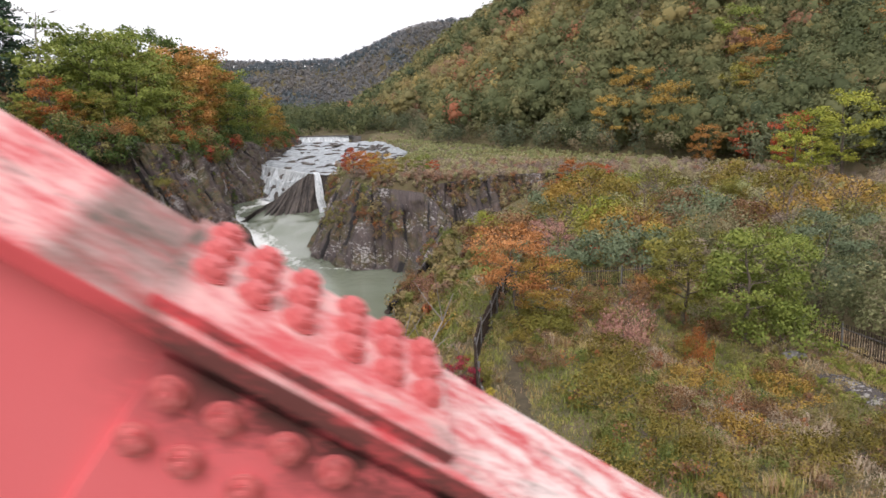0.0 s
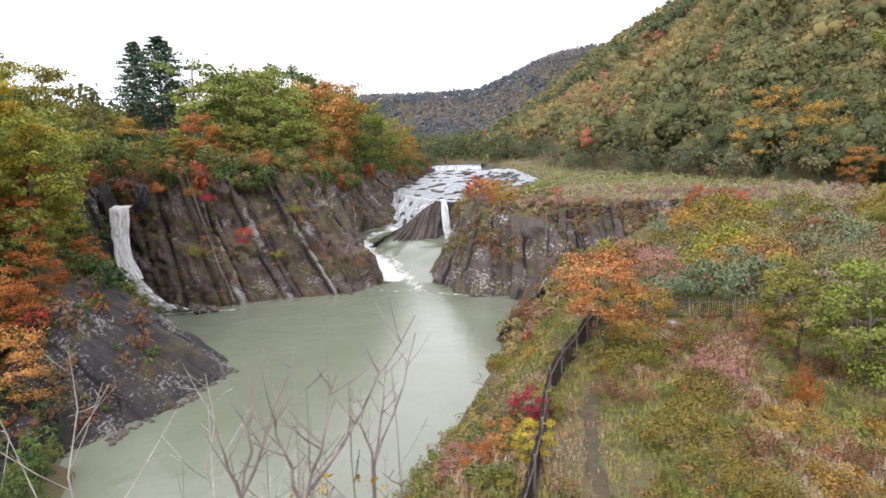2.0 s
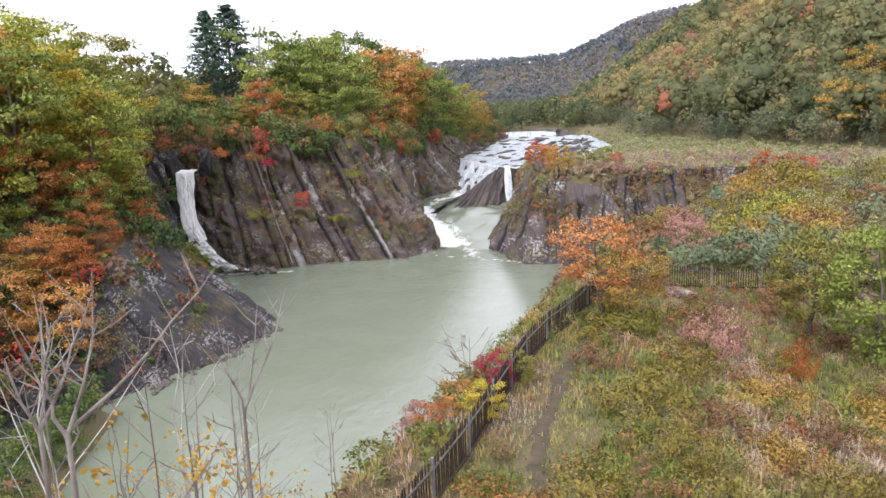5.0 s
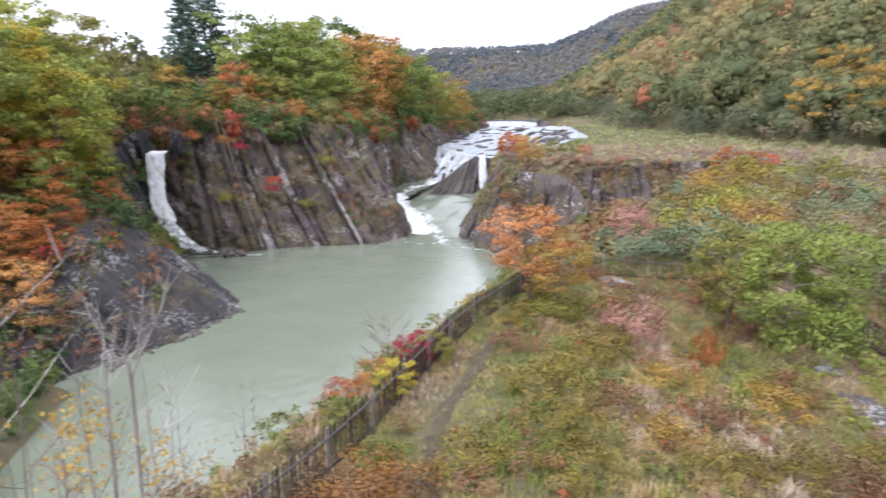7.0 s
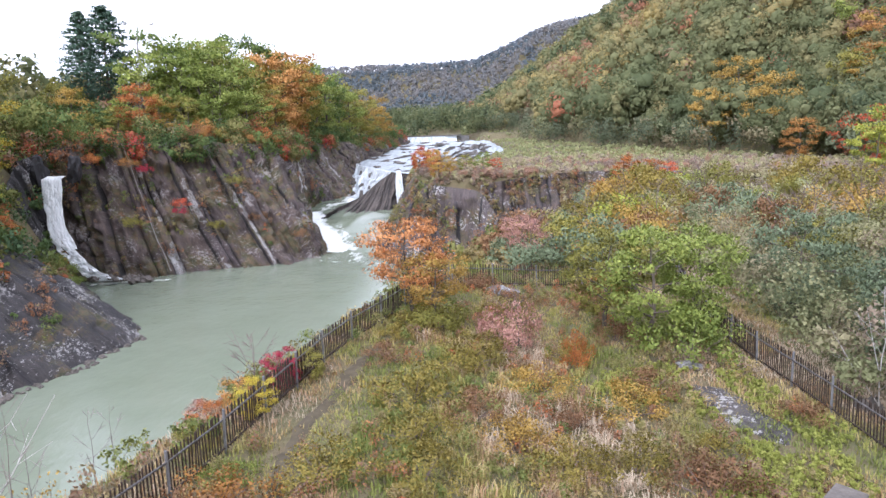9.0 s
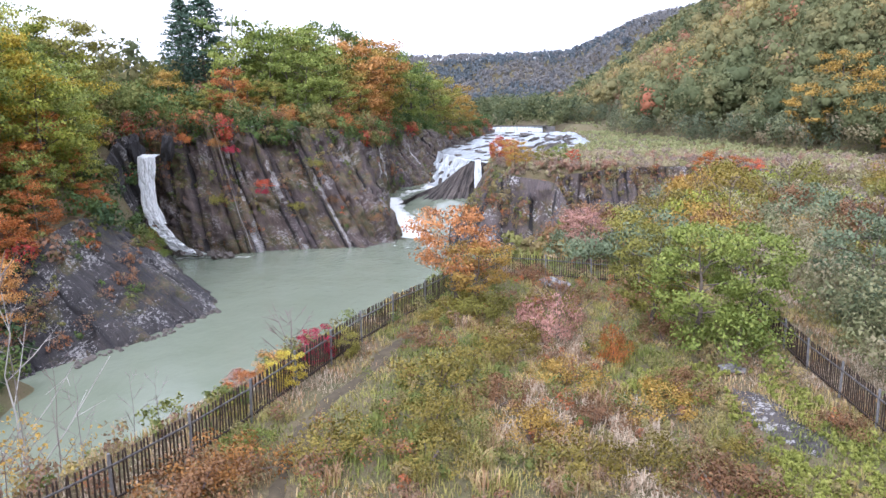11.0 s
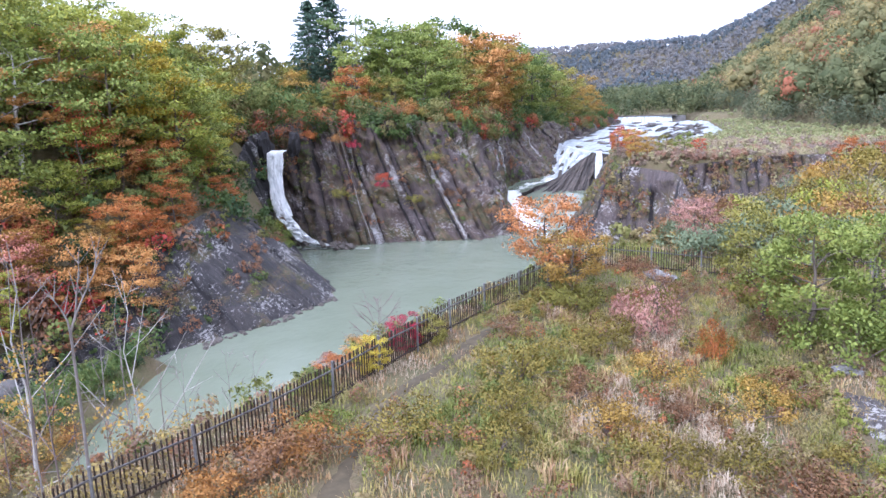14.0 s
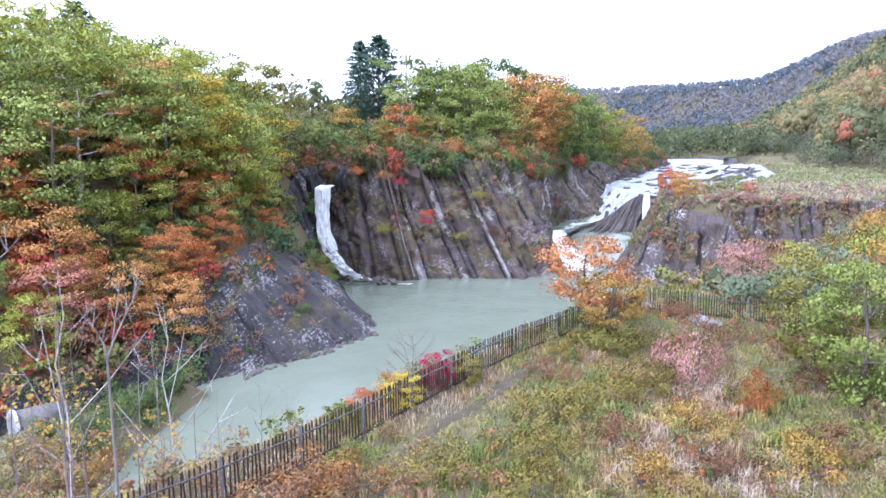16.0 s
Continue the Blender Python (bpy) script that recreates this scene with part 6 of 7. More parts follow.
fringe([(-22, 82, 12.4), (-21.5, 90, 12.4), (-24, 98, 12.2), (-25.5, 106, 12), (-24.6, 114, 12), (-24, 126, 11.6)], 150, -1.5, 1.6, -2.6, -0.6, (2.6, 4.6), [0.10, 0.18, 0.28, 0.46, 0.86], 420, 0.14, "low boughs drooping over the gorge wall", 521)


def face_growth(name, count, heights, tones, clumps, size, label, seed, v_lo=0.08, v_hi=0.97, u_max=999.0):
    """Tufts and small plants rooted on the rock in patches."""
    rs = np.random.RandomState(seed)
    p, vv, uu = (np.concatenate([f[k].reshape(-1, 3) if k == 0 else f[k].ravel() for f in CLIFF_FACE[name]]) for k in range(3))
    patch = fbm(p[:, 0] * 0.35 + p[:, 1] * 0.2, p[:, 2] * 0.3, 0, seed, 3)
    ok = np.flatnonzero((vv > v_lo) & (vv < v_hi) & (uu < u_max) & (uu > 0) & (p[:, 2] > 0.5) & (patch > 0.52))
    p = p[rs.choice(ok, min(count, len(ok)), replace=False)]
    h = rs.uniform(*heights, len(p))
    tone = np.array(tones)[(fbm(p[:, 0] * 0.5, p[:, 2] * 0.5, 0, seed + 4, 2) * len(tones) * 1.6).astype(int) % len(tones)] + rs.normal(0, 0.03, len(p))
    return woods("undergrowth", p[:, :2], h, tone, clumps, np.full(len(p), size), label, seed + 1, "undergrowth", p[:, 2] - 0.5 * h, NEAR_LEAF, False)


face_growth("cliff_gorge", 420, (0.5, 1.5), [0.3, 0.42, 0.84, 0.5, 0.8, 0.86, 0.2], 75, 0.085, "tufts of grass and small plants on the rock wall", 531, 0.05, 0.97, 75)
face_growth("cliff_point", 620, (0.5, 1.5), [0.46, 0.5, 0.84, 0.36, 0.8, 0.55, 0.86], 80, 0.085, "tufts and small plants on the headland rock", 533, 0.42, 0.99)
face_growth("cliff_scarp", 300, (0.4, 1.4), [0.46, 0.84, 0.5, 0.8, 0.55], 75, 0.085, "tufts and small plants on the low scarp", 535)
face_growth("cliff_slab", 380, (0.4, 1.3), [0.86, 0.93, 0.3, 0.2, 0.84, 0.42], 90, 0.07, "orange and green tufts on the rock slab", 537, 0.35, 0.99)
thicket(1500, (-40, 64, 62, 290), willow_ok, [0.05, 0.15, 0.3, 0.4, 0.5, 0.75, 0.95, 0.3, 0.2], (3.4, 6.4), 0.20, 190, "grey-green willow thicket at the hill's foot", 509, WILLOW)


thicket(2600, (-4, 46, 92, 196), lambda x, y: (to_line(x, y, RIGHT_BANK) > 1.0) & ~inside_river(x, y) & (x - np.interp(y, FOOT_Y, FOOT_X) < -2), [0.0, 0.04, 0.1, 0.16, 0.0, 0.3, 0.08], (0.35, 0.8), 0.14, 36, "pale tussocks of grass on the upper flats", 541, FLAT_LEAF)


# ---- meadow grass ----
def grass(name, count, area, blades, length, seed, label, path_clear=True, dry=0.0, tuft=0.10):
    rs = np.random.RandomState(seed)
    x = rs.uniform(area[0], area[1], count)
    y = rs.uniform(area[2], area[3], count)
    keep = (to_line(x, y, RIGHT_BANK) > 2.2) & ~inside_river(x, y) & (x > np.interp(y, RB[:12, 1], RB[:12, 0]))
    if path_clear:
        keep &= to_line(x, y, PATHWAY) > 0.5 * fbm(x * 1.5, y * 1.5, 0, 33)
    x, y = x[keep], y[keep]
    n = len(x)
    z = land(x, y)
    patch = fbm(x * 0.35, y * 0.35, 0, 71, 4)
    tone = np.clip((patch - 0.5) * 3.0 + 0.42 + dry + rs.normal(0, 0.12, n), 0, 1)
    m = n * blades
    bx = np.repeat(x, blades) + rs.normal(0, tuft, m)
    by = np.repeat(y, blades) + rs.normal(0, tuft, m)
    bz = np.repeat(z, blades) - 0.03
    ln = length * np.repeat(0.45 + 1.0 * fbm(x * 0.5, y * 0.5, 0, 72, 3), blades) * rs.uniform(0.5, 1.3, m)
    an = rs.uniform(0, 6.283, m)
    le = rs.uniform(0.15, 0.8, m)
    w = (0.006 + 0.008 * rs.random(m)) * (1.0 if length < 0.5 else 1.4)
    dx, dy = np.cos(an), np.sin(an)
    root = np.c_[bx, by, bz]
    side = np.c_[-dy, dx, 0 * dx] * w[:, None]
    midp = root + np.c_[dx * le * 0.3, dy * le * 0.3, 0 * dx + 0.62] * ln[:, None]
    tip = root + np.c_[dx * le, dy * le, 0.95 - 0.35 * le] * ln[:, None]
    v = np.stack([root - side, root + side, midp + side * 0.8, midp - side * 0.8, tip], 1).reshape(-1, 3)
    i = np.arange(m)[:, None] * 5
    f = np.concatenate([i + [0, 1, 2], i + [0, 2, 3], i + [3, 2, 4]])
    ob = new(name, mesh_np(name, v, f, [GRASS], False, np.repeat(np.repeat(tone, blades), 5)))
    return tagged(ob, label, "grass", kind="stuff")


grass("grass", 24000, (-3, 20, 9, 37), 6, 0.21, 81, "long autumn grass, green to straw, over the meadow")
grass("grass", 150, (5.2, 12, 12, 23), 60, 0.46, 87, "tall straw-coloured tufts of dry grass in the meadow", True, 0.2, 0.13)
grass("grass", 7000, (-4, 46, 34, 74), 5, 0.5, 83, "rough tall autumn grass in the hollow", False)
grass("grass", 9000, (-5, 45, 72, 130), 5, 0.36, 85, "pale green grass on the upper flats", False)

# ---- meadow things ----
for x, y, s, c in ((9.4, 19.2, 0.8, "gold"), (11.8, 18.6, 0.9, "gold"), (7.2, 20.6, 1.0, "heath"), (6.2, 17.6, 1.05, "heath"), (7.6, 22.4, 0.8, "heath"), (3.2, 12.2, 0.9, "rust"), (3.0, 11.2, 0.9, "brown"), (2.8, 10.3, 0.8, "rust"), (4.9, 13.3, 0.8, "heath"),
                   (3.0, 13.2, 0.5, "green"), (8.8, 15.6, 0.8, "gold"), (9.8, 14.6, 0.85, "heath"), (6.9, 13.4, 0.8, "heath"), (11.4, 15.2, 0.8, "heath"), (12.8, 14.2, 0.9, "brown"), (10.6, 22.6, 0.7, "heath"), (5.6, 23.6, 0.8, "heath"), (8.4, 26.4, 0.9, "heath"),
                   (5.0, 20.6, 0.6, "brown"), (9.2, 28.6, 0.8, "brown"), (11.6, 30, 1.0, "brown"), (13.2, 31, 1.0, "rust"), (7.2, 30.4, 0.8, "brown"), (16, 18.2, 0.6, "brown"), (12.4, 24.6, 0.8, "brown"), (5.6, 28.8, 0.7, "heath"), (7.8, 17, 0.7, "brown"), (13.6, 16.4, 0.6, "heath"),
                   (6.6, 15.2, 0.75, "heath"), (10.4, 17.4, 0.7, "brown"), (12.6, 20.0, 0.7, "brown"), (5.0, 22.6, 0.5, "heath")):
    plant("shrub", SHRUB[int(x * 10) % 4], x, y, s, x * 91, c, f"low {WORD[c]} shrub in the meadow grass", "shrubs in the meadow", None, ("stem", "foliage"), 0.85)
plant("broadleaf_tree", OPEN, 5.3, 24.7, 0.82, 20, "coral", "small airy tree with orange autumn leaves by the fence")
plant("broadleaf_tree", OPEN, 6.1, 24.2, 0.6, 150, "gold", "small golden tree beside the orange one")
plant("shrub", BUSH[0], 6.1, 24.0, 0.55, 120, "olive", "golden shrub under the small orange tree", "", None, ("stem", "foliage"))
plant("broadleaf_tree", SMALL[1], 13.4, 23.6, 0.92, 70, "green", "wide green-leaved tree in the meadow")
plant("broadleaf_tree", SMALL[2], 15.2, 25.0, 0.9, 170, "green", "spreading green tree beside the fence")
plant("broadleaf_tree", SMALL[0], 12.2, 26.2, 0.85, 240, "olive", "olive-green small tree in the meadow")
plant("shrub", BUSH[1], 14.4, 22.6, 0.8, 40, "green", "leafy green bush under the meadow trees", "", None, ("stem", "foliage"))
plant("broadleaf_tree", SMALL[1], 20.8, 18.5, 1.0, 10, "deep", "dark green tree beyond the fence")
plant("broadleaf_tree", SMALL[2], 21.5, 24, 1.1, 110, "grey", "grey-green tree beyond the fence")
plant("broadleaf_tree", SMALL[0], 20.5, 30, 1.1, 210, "grey", "grey-green tree beyond the fence")
plant("shrub", SHRUB[2], 10.8, 21.8, 0.40, 40, "orange", "small bright orange sapling in the meadow", "", None, ("stem", "foliage"), 2.8)
plant("shrub", SHRUB[1], 8.7, 23.0, 0.8, 10, "pink", "faded pink shrub with bare twigs", "", None, ("stem", "foliage"), 1.8)
plant("broadleaf_tree", OPEN, 9.6, 36.4, 0.62, 33, "pink", "small tree with faded pink leaves behind the fence")
for x, y, z, s, c in ((2.4, 16.5, 6.6, 0.28, "yellow"), (1.1, 16.6, 5.9, 0.28, "orange"), (2.3, 18.6, 6.5, 0.30, "crimson"), (2.9, 19.4, 6.3, 0.32, "olive"), (0.6, 17.4, 5.4, 0.34, "pink"), (1.7, 17.2, 6.2, 0.30, "amber"), (1.6, 15.0, 6.0, 0.28, "olive")):
    plant("broadleaf_tree", SMALL[int(y * 10) % 3], x, y, s, y * 37, c, f"small {WORD[c]} maple outside the river fence", "small maples outside the fence", z)
for x, y, z, s, c in ((3.2, 23.6, 6.0, 0.8, "olive"), (3.6, 26.4, 5.8, 1.0, "gold"), (4.4, 29.4, 5.8, 1.0, "gold"), (2.8, 25.2, 5.2, 1.0, "olive"), (1.0, 14.6, 5.6, 0.7, "olive"), (3.4, 29, 4.8, 1.0, "gold"), (0.6, 12.4, 5.4, 0.7, "gold"), (0.2, 10.6, 5.0, 0.7, "gold"),
                      (4.4, 38, 5, 1.1, "olive"), (3.8, 43, 3.4, 1.1, "brown"), (4.2, 48, 2.6, 1.1, "pink"), (3.6, 54, 1.8, 1.1, "brown"), (2.1, 13.6, 6.2, 0.4, "olive"), (1.6, 21.6, 5.0, 0.8, "olive"), (2.0, 28, 4.0, 0.9, "gold"), (2.4, 36, 3.0, 1.1, "olive")):
    plant("shrub", SHRUB[int(x * 7 + y) % 4], x, y, s, y * 37, c, f"{WORD[c]} bush on the bank outside the fence", "bushes on the bank", z, ("stem", "foliage"), 1.25)
BARE = [bare_proto(400, 6.5, 2.2, PALE_BARK, 0.036, 8, 2), bare_proto(401, 5.5, 1.8, PALE_BARK, 0.032, 8, 2), bare_proto(402, 3.0, 1.6, TWIG, 0.03, 16, 6), bare_proto(403, 3.6, 1.0, GREY_BARK, 0.02, 8), bare_proto(404, 6.4, 1.3, GREY_BARK, 0.026, 8, 2), bare_proto(405, 6.0, 1.5, TWIG, 0.024, 8, 2)]
PALE = "slender pale-barked tree almost bare of leaves"
THIN = "thin grey sapling, nearly leafless, on the bank"
for k, (x, y, z, s, kind, label) in enumerate((
        (-7.2, 13.6, 0.8, 1.5, 0, PALE), (-5.0, 15.4, 1.4, 1.45, 1, PALE), (18.6, 19.4, 4.6, 0.85, 1, "pale bare tree standing outside the fence"), (1.8, 18.2, 5.6, 0.95, 2, "dark bare shrub on the river bank"),
        (9.0, 23.6, 6.1, 0.8, 2, "bare grey shrub in the meadow"), (9.8, 36.0, 6.2, 1.2, 2, "bare twiggy shrub behind the fence"), 
        (0.1, 5.85, 5.7, 1.06, 4, THIN), (0.35, 6.9, 5.8, 1.02, 5, THIN), (0.6, 8.2, 5.8, 0.92, 4, THIN), (-0.9, 9.6, 5.0, 1.0, 5, THIN), (-1.3, 11.8, 4.6, 0.86, 4, THIN), (-1.9, 13.4, 4.2, 0.75, 5, THIN), (-2.6, 12.4, 3.6, 1.0, 4, THIN),
        (-0.8, 14.6, 5.0, 0.8, 3, THIN), (-1.5, 16.6, 3.9, 0.9, 3, THIN), (-2.8, 15.2, 3.4, 1.1, 3, THIN), (-3.6, 11.2, 3.4, 0.95, 5, THIN), (-0.4, 7.6, 5.2, 0.9, 5, THIN))):
    root = empty("bare_tree", pose(x, y, z, 0, 0, k * 83) @ Matrix.Scale(s, 4), label, "tree")
    piece("stem", BARE[kind], root)


def forked_tree(x, y, z, h, lean, away, rise0, label):
    """A slim bare tree that forks low into long rising limbs with side shoots."""
    rn = random.Random(int(x * 100 + y * 10))
    root = empty("bare_tree", pose(x, y, z, 0, 0, 0), label, "tree")
    fork = Vector((0.04, 0, h * 0.62))
    limbs = [tube([(0, 0, -0.4), (0.02, 0.03, h * 0.3), fork], [0.034, 0.03, 0.026], 7)]
    for reach, rise, turn, far in ((lean, rise0, 0.0, away), (0.34 * lean, 0.8 * rise0, 0.3, 0.2), (-0.2 * lean, 0.6 * rise0, -0.5, -0.2)):
        side = Vector((reach, far, 0))
        pts = [fork - Vector((0, 0, 0.12 * abs(turn)))]
        for k in range(1, 6):
            q = k / 5
            pts.append(fork + side * (q ** 0.8) + Vector((0.04 * rn.uniform(-1, 1), 0.05 * rn.uniform(-1, 1), h * rise * q)))
        limbs.append(tube(pts, [0.022 * (1 - 0.8 * k / 5) for k in range(6)], 6))
        for k in range(7):
            q = rn.uniform(0.2, 0.95) * 5
            at = pts[int(q)].lerp(pts[min(int(q) + 1, 5)], q % 1)
            ln = rn.uniform(0.25, 0.6)
            d = Vector((rn.uniform(-0.7, 0.7), rn.uniform(-0.4, 0.4), rn.uniform(0.3, 1.0))).normalized()
            limbs.append(tube([at, at + d * ln * 0.5, at + d * ln + Vector((0, 0, 0.1 * ln))], [0.009, 0.006, 0.0025], 4))
    tv, tf = join(limbs)
    me = bpy.data.meshes.new("stem")
    me.from_pydata(tv, [], tf)
    me.materials.append(GREY_BARK)
    piece("stem", me, root)
    return root


for k in range(16):
    x, y = rng.uniform(12, 34), rng.uniform(37, 62)
    root = empty("bare_shrub", pose(x, y, land_at(x, y), 0, 0, k * 67) @ Matrix.Scale(rng.uniform(0.9, 1.5), 4), "bare grey twiggy shrub in the hollow", "shrub", "bare shrubs in the hollow")
    piece("stem", BARE[2], root)
forked_tree(0.03, 6.1, 6.5, 7.4, 0.85, 1.5, 0.18, "slim grey bare tree with a long forked limb")
forked_tree(-0.75, 6.6, 6.5, 7.0, 0.5, 0.4, 0.2, "slim grey bare tree beside a forked one")
forked_tree(-0.05, 9.6, 6.1, 6.0, 0.6, 0.4, 0.3, "thin bare tree with a few side shoots")


def sapling_proto(seed):
    """One thin stem with short twigs joined to it and a few leaves."""
    rs = np.random.RandomState(seed)
    rn = random.Random(seed)
    me = bare_proto(seed, 2.0, 0.5, TWIG, 0.014, 7, 1)
    cen = [(rn.uniform(-0.35, 0.35), rn.uniform(-0.35, 0.35), rn.uniform(0.7, 2.0)) for _ in range(16)]
    v, f, _ = leaf_cloud(cen, [0.16] * 16, 5, 0.07, rs)
    return me, mesh_np("foliage", v, f, [LEAF["gold"]])


SAP = [sapling_proto(260 + k) for k in range(3)]
for k, (x, y, z, s) in enumerate(((-7.2, 13.6, 4.2, 1.0), (-5.0, 15.4, 4.0, 0.9), (-8.4, 14.6, 2.6, 1.0), (-6, 16, 2.6, 0.9), (-4.0, 13.6, 3.8, 0.8), (-10.5, 12.4, 2.6, 1.0), (-3.4, 16.6, 2.8, 0.8), (0.6, 8.2, 8.8, 0.8), (0.2, 6.6, 9.4, 0.8), (-0.9, 9.6, 8.0, 0.8),
                                 (-0.6, 10.6, 6.6, 0.9), (-1.4, 12.0, 6.0, 0.9), (-1.0, 13.4, 5.4, 0.7), (-2.0, 14.0, 5.0, 0.7), (-2.8, 11.6, 6.0, 0.9), (0.5, 7.4, 8.6, 0.9), (-0.5, 8.4, 7.6, 0.9))):
    plant("sapling", SAP[k % 3], x, y, s, k * 71, "gold", "thin sapling with a few yellow leaves", "saplings on the bank", z, ("stem", "foliage"))
for k in range(26):
    t = rng.random()
    x, y = -19 + 6 * t + rng.uniform(-0.8, 0.8), 28 - 13 * t + rng.uniform(-1, 1)
    c = rng.choice(["deep", "green", "grey"]) if t < 0.5 else rng.choice(["gold", "rust", "brown"])
    plant("shrub", SHRUB[k % 4], x, y, rng.uniform(0.55, 0.9), k * 41, c, f"{WORD[c]} reeds and herbs on the gravel bar", "herbs on the gravel bar", 0.35, ("stem", "foliage"), 0.8)

# trodden path
px = np.array(PATHWAY)
tt = np.linspace(0, 1, 60)
dd = np.r_[0, np.cumsum(np.hypot(*np.diff(px, axis=0).T))]
cx, cy = np.interp(tt * dd[-1], dd, px[:, 0]), np.interp(tt * dd[-1], dd, px[:, 1])
sv = np.linspace(-1, 1, 9)
wv = 0.16 + 0.5 * fbm(tt * 9, 0 * tt, 0, 3)
PX, PY = cx[:, None] + sv[None, :] * wv[:, None] + 0.3 * (fbm(tt[:, None] * 24, sv[None, :] * 0.6, 0, 12) - 0.5), cy[:, None] + 0 * sv[None, :]
PZ = land(PX, PY) + 0.035 - 0.10 * sv[None, :] ** 2 + 0.10 * (fbm(PX * 2.2, PY * 1.4, 0, 77) - 0.5)
pathway = new("path", mesh_np("path", np.stack([PX, PY, PZ], -1).reshape(-1, 3), grid_faces(60, 9), [DIRT], True))
tagged(pathway, "narrow trodden dirt path through the grass", "path", kind="structure")


# ---- fences ----
def cylinder_mesh(name, r, h, sides, mat, cap=0.0):
    bm = bmesh.new()
    bmesh.ops.create_cone(bm, cap_ends=True, segments=sides, radius1=r, radius2=r, depth=h, matrix=Matrix.Translation((0, 0, h / 2)))
    if cap:
        bmesh.ops.bevel(bm, geom=[e for e in bm.edges if all(v.co.z > h - 1e-4 for v in e.verts)], offset=cap, segments=1, affect="EDGES")
    me = bpy.data.meshes.new(name)
    bm.to_mesh(me)
    bm.free()
    me.materials.append(mat)
    return me


POST = cylinder_mesh("post", 0.032, 1.16, 10, STEEL, 0.012)
SLAT_M = cylinder_mesh("slat", 0.018, 0.93, 6, SLAT)


def rail_mesh(length):
    bm = box_bm(length, 0.038, 0.038, 0.010)
    me = bpy.data.meshes.new("rail")
    bm.to_mesh(me)
    bm.free()
    return me


def fence(line, label, spacing=2.05, pitch=0.104):
    line = np.array(line, float)
    d = np.r_[0, np.cumsum(np.hypot(*np.diff(line, axis=0).T))]
    at = lambda s: (float(np.interp(s, d, line[:, 0])), float(np.interp(s, d, line[:, 1])))  # noqa: E731
    x0, y0 = at(0)
    root = empty("fence", pose(x0, y0, land_at(x0, y0)), label, "fence")
    inv = root.matrix_world.inverted()
    n = max(1, round(d[-1] / spacing))
    stops = [d[-1] * k / n for k in range(n + 1)]
    tops = []
    for s in stops:
        x, y = at(s)
        z = land_at(x, y)
        tops.append((x, y, z))
        piece("post", POST, root, inv @ pose(x, y, z - 0.1, rng.uniform(-1.5, 1.5), rng.uniform(-1.5, 1.5), 0))
    for (ax, ay, az), (bx, by, bz) in zip(tops, tops[1:]):
        ln = math.hypot(bx - ax, by - ay)
        yaw = math.degrees(math.atan2(by - ay, bx - ax))
        pit = -math.degrees(math.atan2(bz - az, ln))
        for h in (0.16, 0.81):
            me = rail_mesh(math.hypot(ln, bz - az) + 0.02)
            me.materials.append(RAIL if h > 0.5 else SLAT)
            piece("rail", me, root, inv @ pose((ax + bx) / 2, (ay + by) / 2, (az + bz) / 2 + h, 0, pit, yaw))
        m = int(ln / pitch)
        for k in range(1, m):
            q = k / m
            x, y, z = ax + (bx - ax) * q, ay + (by - ay) * q, az + (bz - az) * q
            piece("slat", SLAT_M, root, inv @ (pose(x, y, z + 0.06, rng.uniform(-2, 2), rng.uniform(-2, 2), yaw) @ Matrix.Translation((0, 0.04, 0))))
    return root


fence([(0.4, 6.9), (0.78, 8.1), (1.16, 9.2), (1.5, 10.1), (1.76, 11.2), (2.0, 12.3), (2.18, 13.4), (2.36, 14.45), (2.58, 15.9), (2.77, 17.6), (2.95, 19.8), (3.4, 21.9), (3.8, 23.2), (4.3, 24.5), (5.0, 27.0), (5.6, 28.8), (6.15, 29.9)], "brown slatted safety fence with grey posts along the river edge")
fence([(6.3, 30.0), (6.9, 30.5), (7.9, 31.3), (9.2, 31.9), (10.7, 32.4), (13, 32.9), (16.3, 33.0)], "brown slatted safety fence with grey posts across the meadow's end")
fence([(16.4, 32.8), (16.0, 29), (16.25, 25.35), (16.5, 22.8), (16.8, 20.9), (16.95, 19.3), (17.2, 18.0), (17.6, 16.4), (17.8, 15.5), (20.4, 14.6)], "brown slatted safety fence with grey posts above the side gully")

# concrete block at the foot of the bridge
part("block", box_bm(0.8, 0.6, 0.9, 0.06), DARK_ROCK, empty("marker_stone", pose(15.0, 13.4, 6.15, 4, 0, 50), "dark weathered stone block standing in the meadow", "block"))

# culvert pipe on the far bank
culvert = empty("culvert_pipe", pose(-22.33, 22.12, 0.65, 0, 90, -108), "short concrete culvert pipe at the river's edge", "pipe")
bm = bmesh.new()
prof = [(0.75, -1.5), (0.75, 0.6), (0.60, 0.6), (0.60, -1.5)]
rings = []
for k in range(24):
    a = 2 * math.pi * k / 24
    rings.append([bm.verts.new((r * math.cos(a), r * math.sin(a), h)) for r, h in prof])
for k in range(24):
    for j in range(4):
        bm.faces.new((rings[k][j], rings[(k + 1) % 24][j], rings[(k + 1) % 24][(j + 1) % 4], rings[k][(j + 1) % 4]))
part("pipe", bm, CONCRETE, culvert, "", True)
bm = bmesh.new()
bmesh.ops.create_cone(bm, cap_ends=False, segments=24, radius1=0.86, radius2=0.86, depth=0.16)
bmesh.ops.create_cone(bm, cap_ends=False, segments=24, radius1=0.60, radius2=0.60, depth=0.16)
bm.edges.ensure_lookup_table()
bmesh.ops.bridge_loops(bm, edges=[e for e in bm.edges if e.verts[0].co.z > 0.05 and e.verts[1].co.z > 0.05])
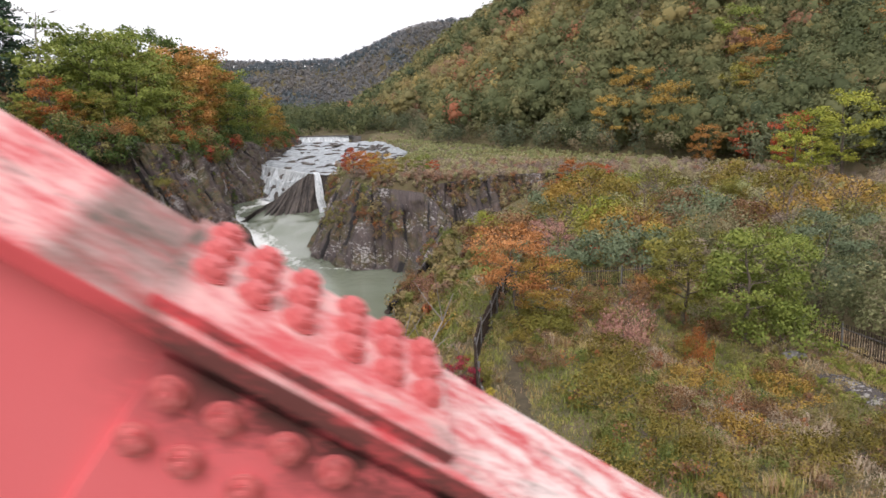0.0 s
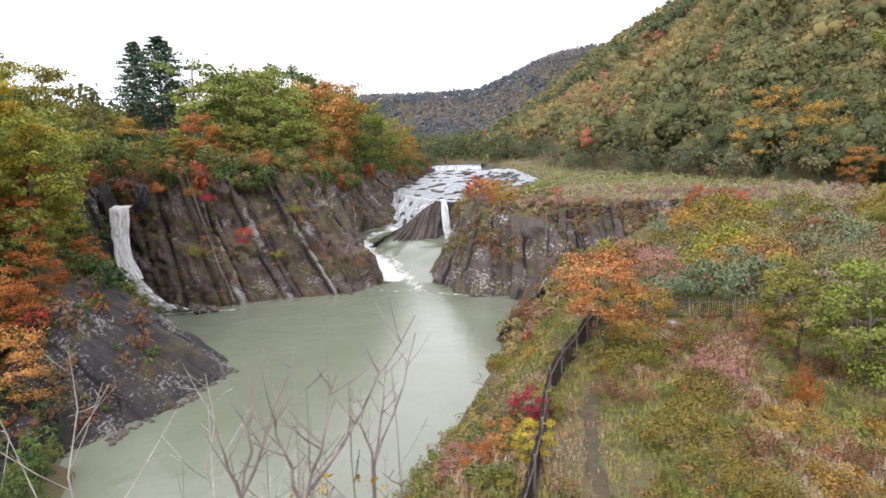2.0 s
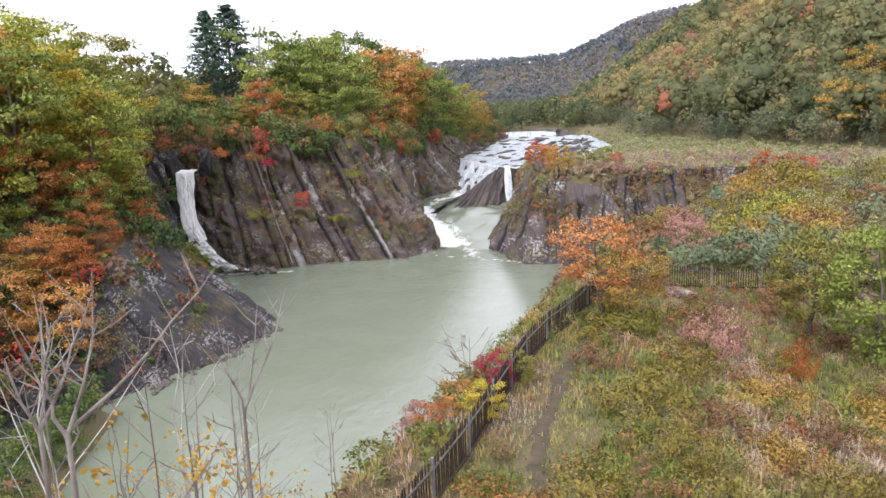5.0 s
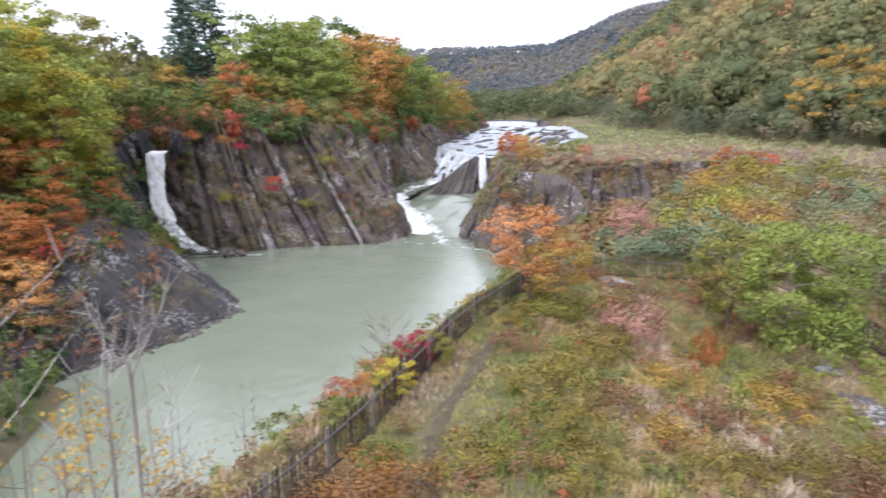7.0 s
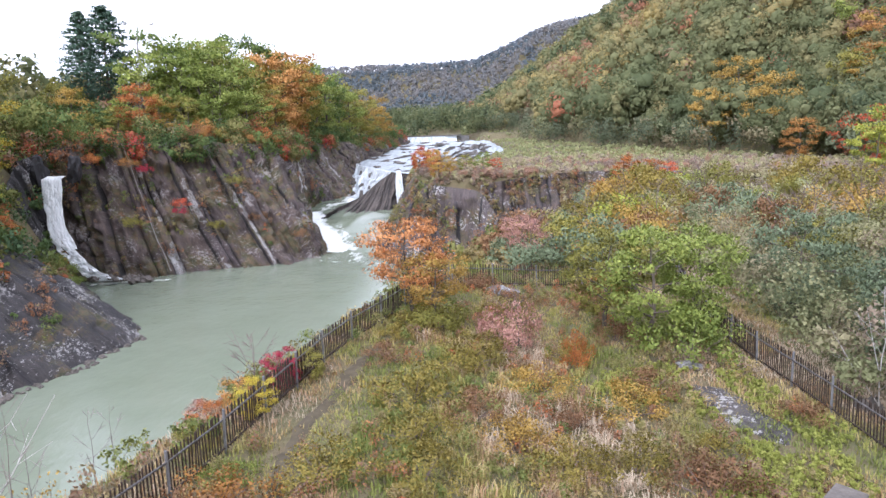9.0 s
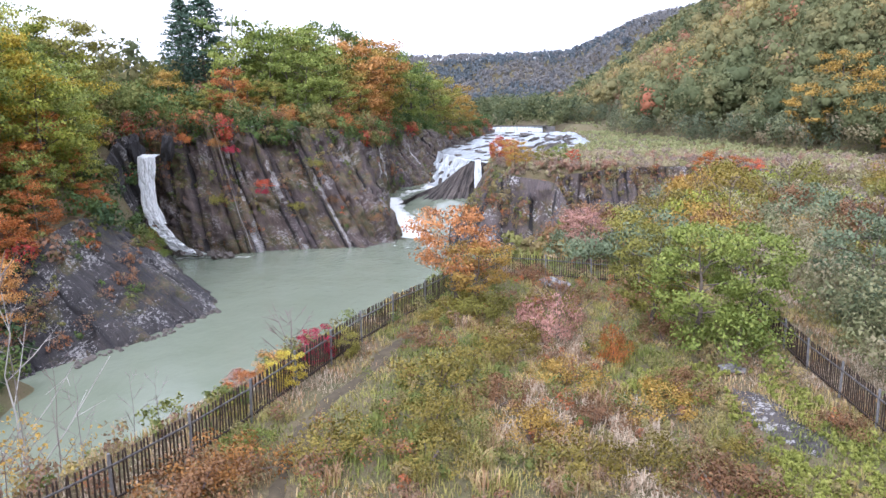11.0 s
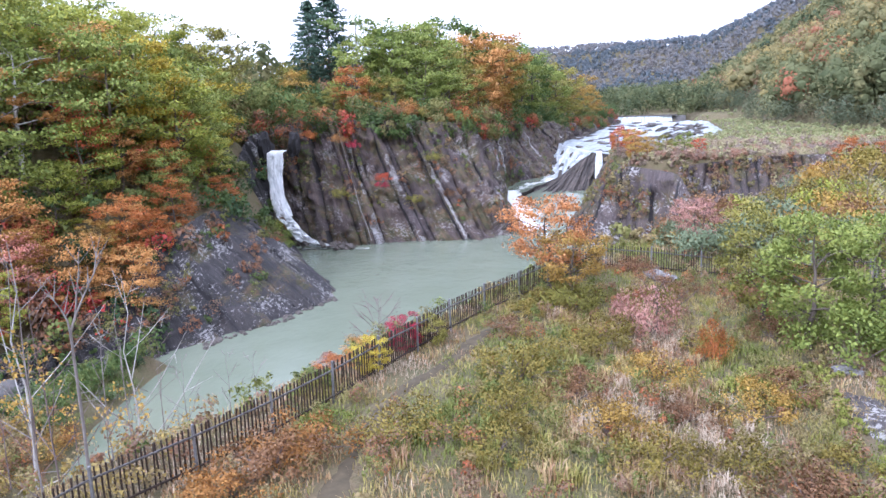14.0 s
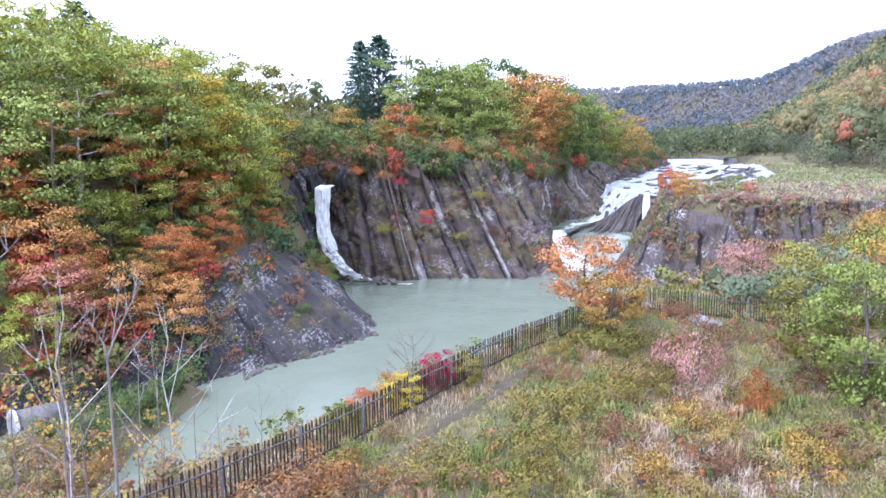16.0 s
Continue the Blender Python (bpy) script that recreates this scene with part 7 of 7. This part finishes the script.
bmesh.ops.translate(bm, verts=bm.verts, vec=(0, 0, 0.64))
part("collar", bm, PALE_COAT, culvert, "pale painted collar round the pipe's mouth")

# flat-roofed building glimpsed between the trees
house = empty("building", pose(-51, 66, 11.6, 0, 0, 25), "pale flat-roofed building glimpsed between the trees", "building")
part("wall", box_bm(12, 8, 9.0, 0.05, (0, 0, 4.5)), ROOF, house)
part("roof", box_bm(12.8, 8.8, 0.5, 0.06, (0, 0, 9.25)), CONCRETE, house, "grey flat roof slab")
for sx in (-4.2, -1.4, 1.4, 4.2):
    for sz in (2.2, 6.2):
        win = part("window", box_bm(1.7, 0.10, 1.5, 0.02, (sx, -4.02, sz)), STEEL, house)
        part("pane", box_bm(1.5, 0.04, 1.3, 0.0, (sx, -4.08, sz)), GLASS, win)

# ---- red bridge member beside the camera ----
DIR = Vector((0.8072, 0.1148, -0.5790)).normalized()
NRM = DIR.cross(Vector((0.0164, 0.97, 0.23))).normalized()
ACR = NRM.cross(DIR).normalized()
frame_m = Matrix((DIR, ACR, NRM)).transposed().to_4x4()
frame_m.translation = Vector((0.164, 0.957, 13.925)) - DIR * 0.0325 - ACR * 0.1345 - NRM * 0.014
girder = empty("bridge_girder", frame_m, "weathered red steel bridge member, bolted and chalky with age", "girder")
# local axes: x down along the member, y away, z out of the top face
part("top_flange", box_bm(14.6, 0.216, 0.022, 0.004, (6.0, 0.032, -0.011)), RED, girder, "sun-bleached red top flange")
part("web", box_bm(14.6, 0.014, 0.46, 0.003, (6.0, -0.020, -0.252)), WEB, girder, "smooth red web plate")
part("web", box_bm(14.6, 0.014, 0.46, 0.003, (6.0, 0.095, -0.252)), RED, girder)
part("bottom_flange", box_bm(14.6, 0.216, 0.022, 0.004, (6.0, 0.032, -0.493)), RED, girder)
part("splice_plate", box_bm(0.338, 0.196, 0.016, 0.003, (-0.1365, 0.0365, 0.006)), RED, girder, "bolted red splice plate")
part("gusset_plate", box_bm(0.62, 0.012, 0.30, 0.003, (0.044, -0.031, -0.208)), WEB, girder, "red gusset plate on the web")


def bolt_mesh():
    """Washer, hexagonal nut and the thread end."""
    bm = bmesh.new()
    bmesh.ops.create_cone(bm, cap_ends=True, segments=18, radius1=0.0215, radius2=0.0205, depth=0.004, matrix=Matrix.Translation((0, 0, 0.002)))
    bmesh.ops.create_cone(bm, cap_ends=True, segments=6, radius1=0.0175, radius2=0.0175, depth=0.011, matrix=Matrix.Translation((0, 0, 0.0085)))
    bmesh.ops.create_cone(bm, cap_ends=True, segments=12, radius1=0.0105, radius2=0.009, depth=0.005, matrix=Matrix.Translation((0, 0, 0.0155)))
    bmesh.ops.bevel(bm, geom=bm.edges[:], offset=0.0016, segments=2, affect="EDGES")
    me = bpy.data.meshes.new("bolt")
    bm.to_mesh(me)
    bm.free()
    me.materials.append(BOLT_RED)
    return me


BOLT = bolt_mesh()
for cx_ in (-0.270, -0.219, -0.167, -0.104, -0.051, 0.0):
    for cy_ in (0.027, 0.074, 0.118):
        piece("bolt", BOLT, girder, pose(cx_, cy_ - 0.004, 0.014, 0, 0, rng.uniform(0, 60)))
for cx_, cz_ in ((-0.242, -0.118), (-0.183, -0.116), (-0.111, -0.114), (-0.053, -0.112), (-0.245, -0.186), (-0.19, -0.184), (-0.12, -0.184), (-0.05, -0.184)):
    piece("bolt", BOLT, girder, pose(cx_, -0.037, cz_ + 0.028, 90, 0, 0) @ pose(0, 0, 0, 0, 0, rng.uniform(0, 60)))
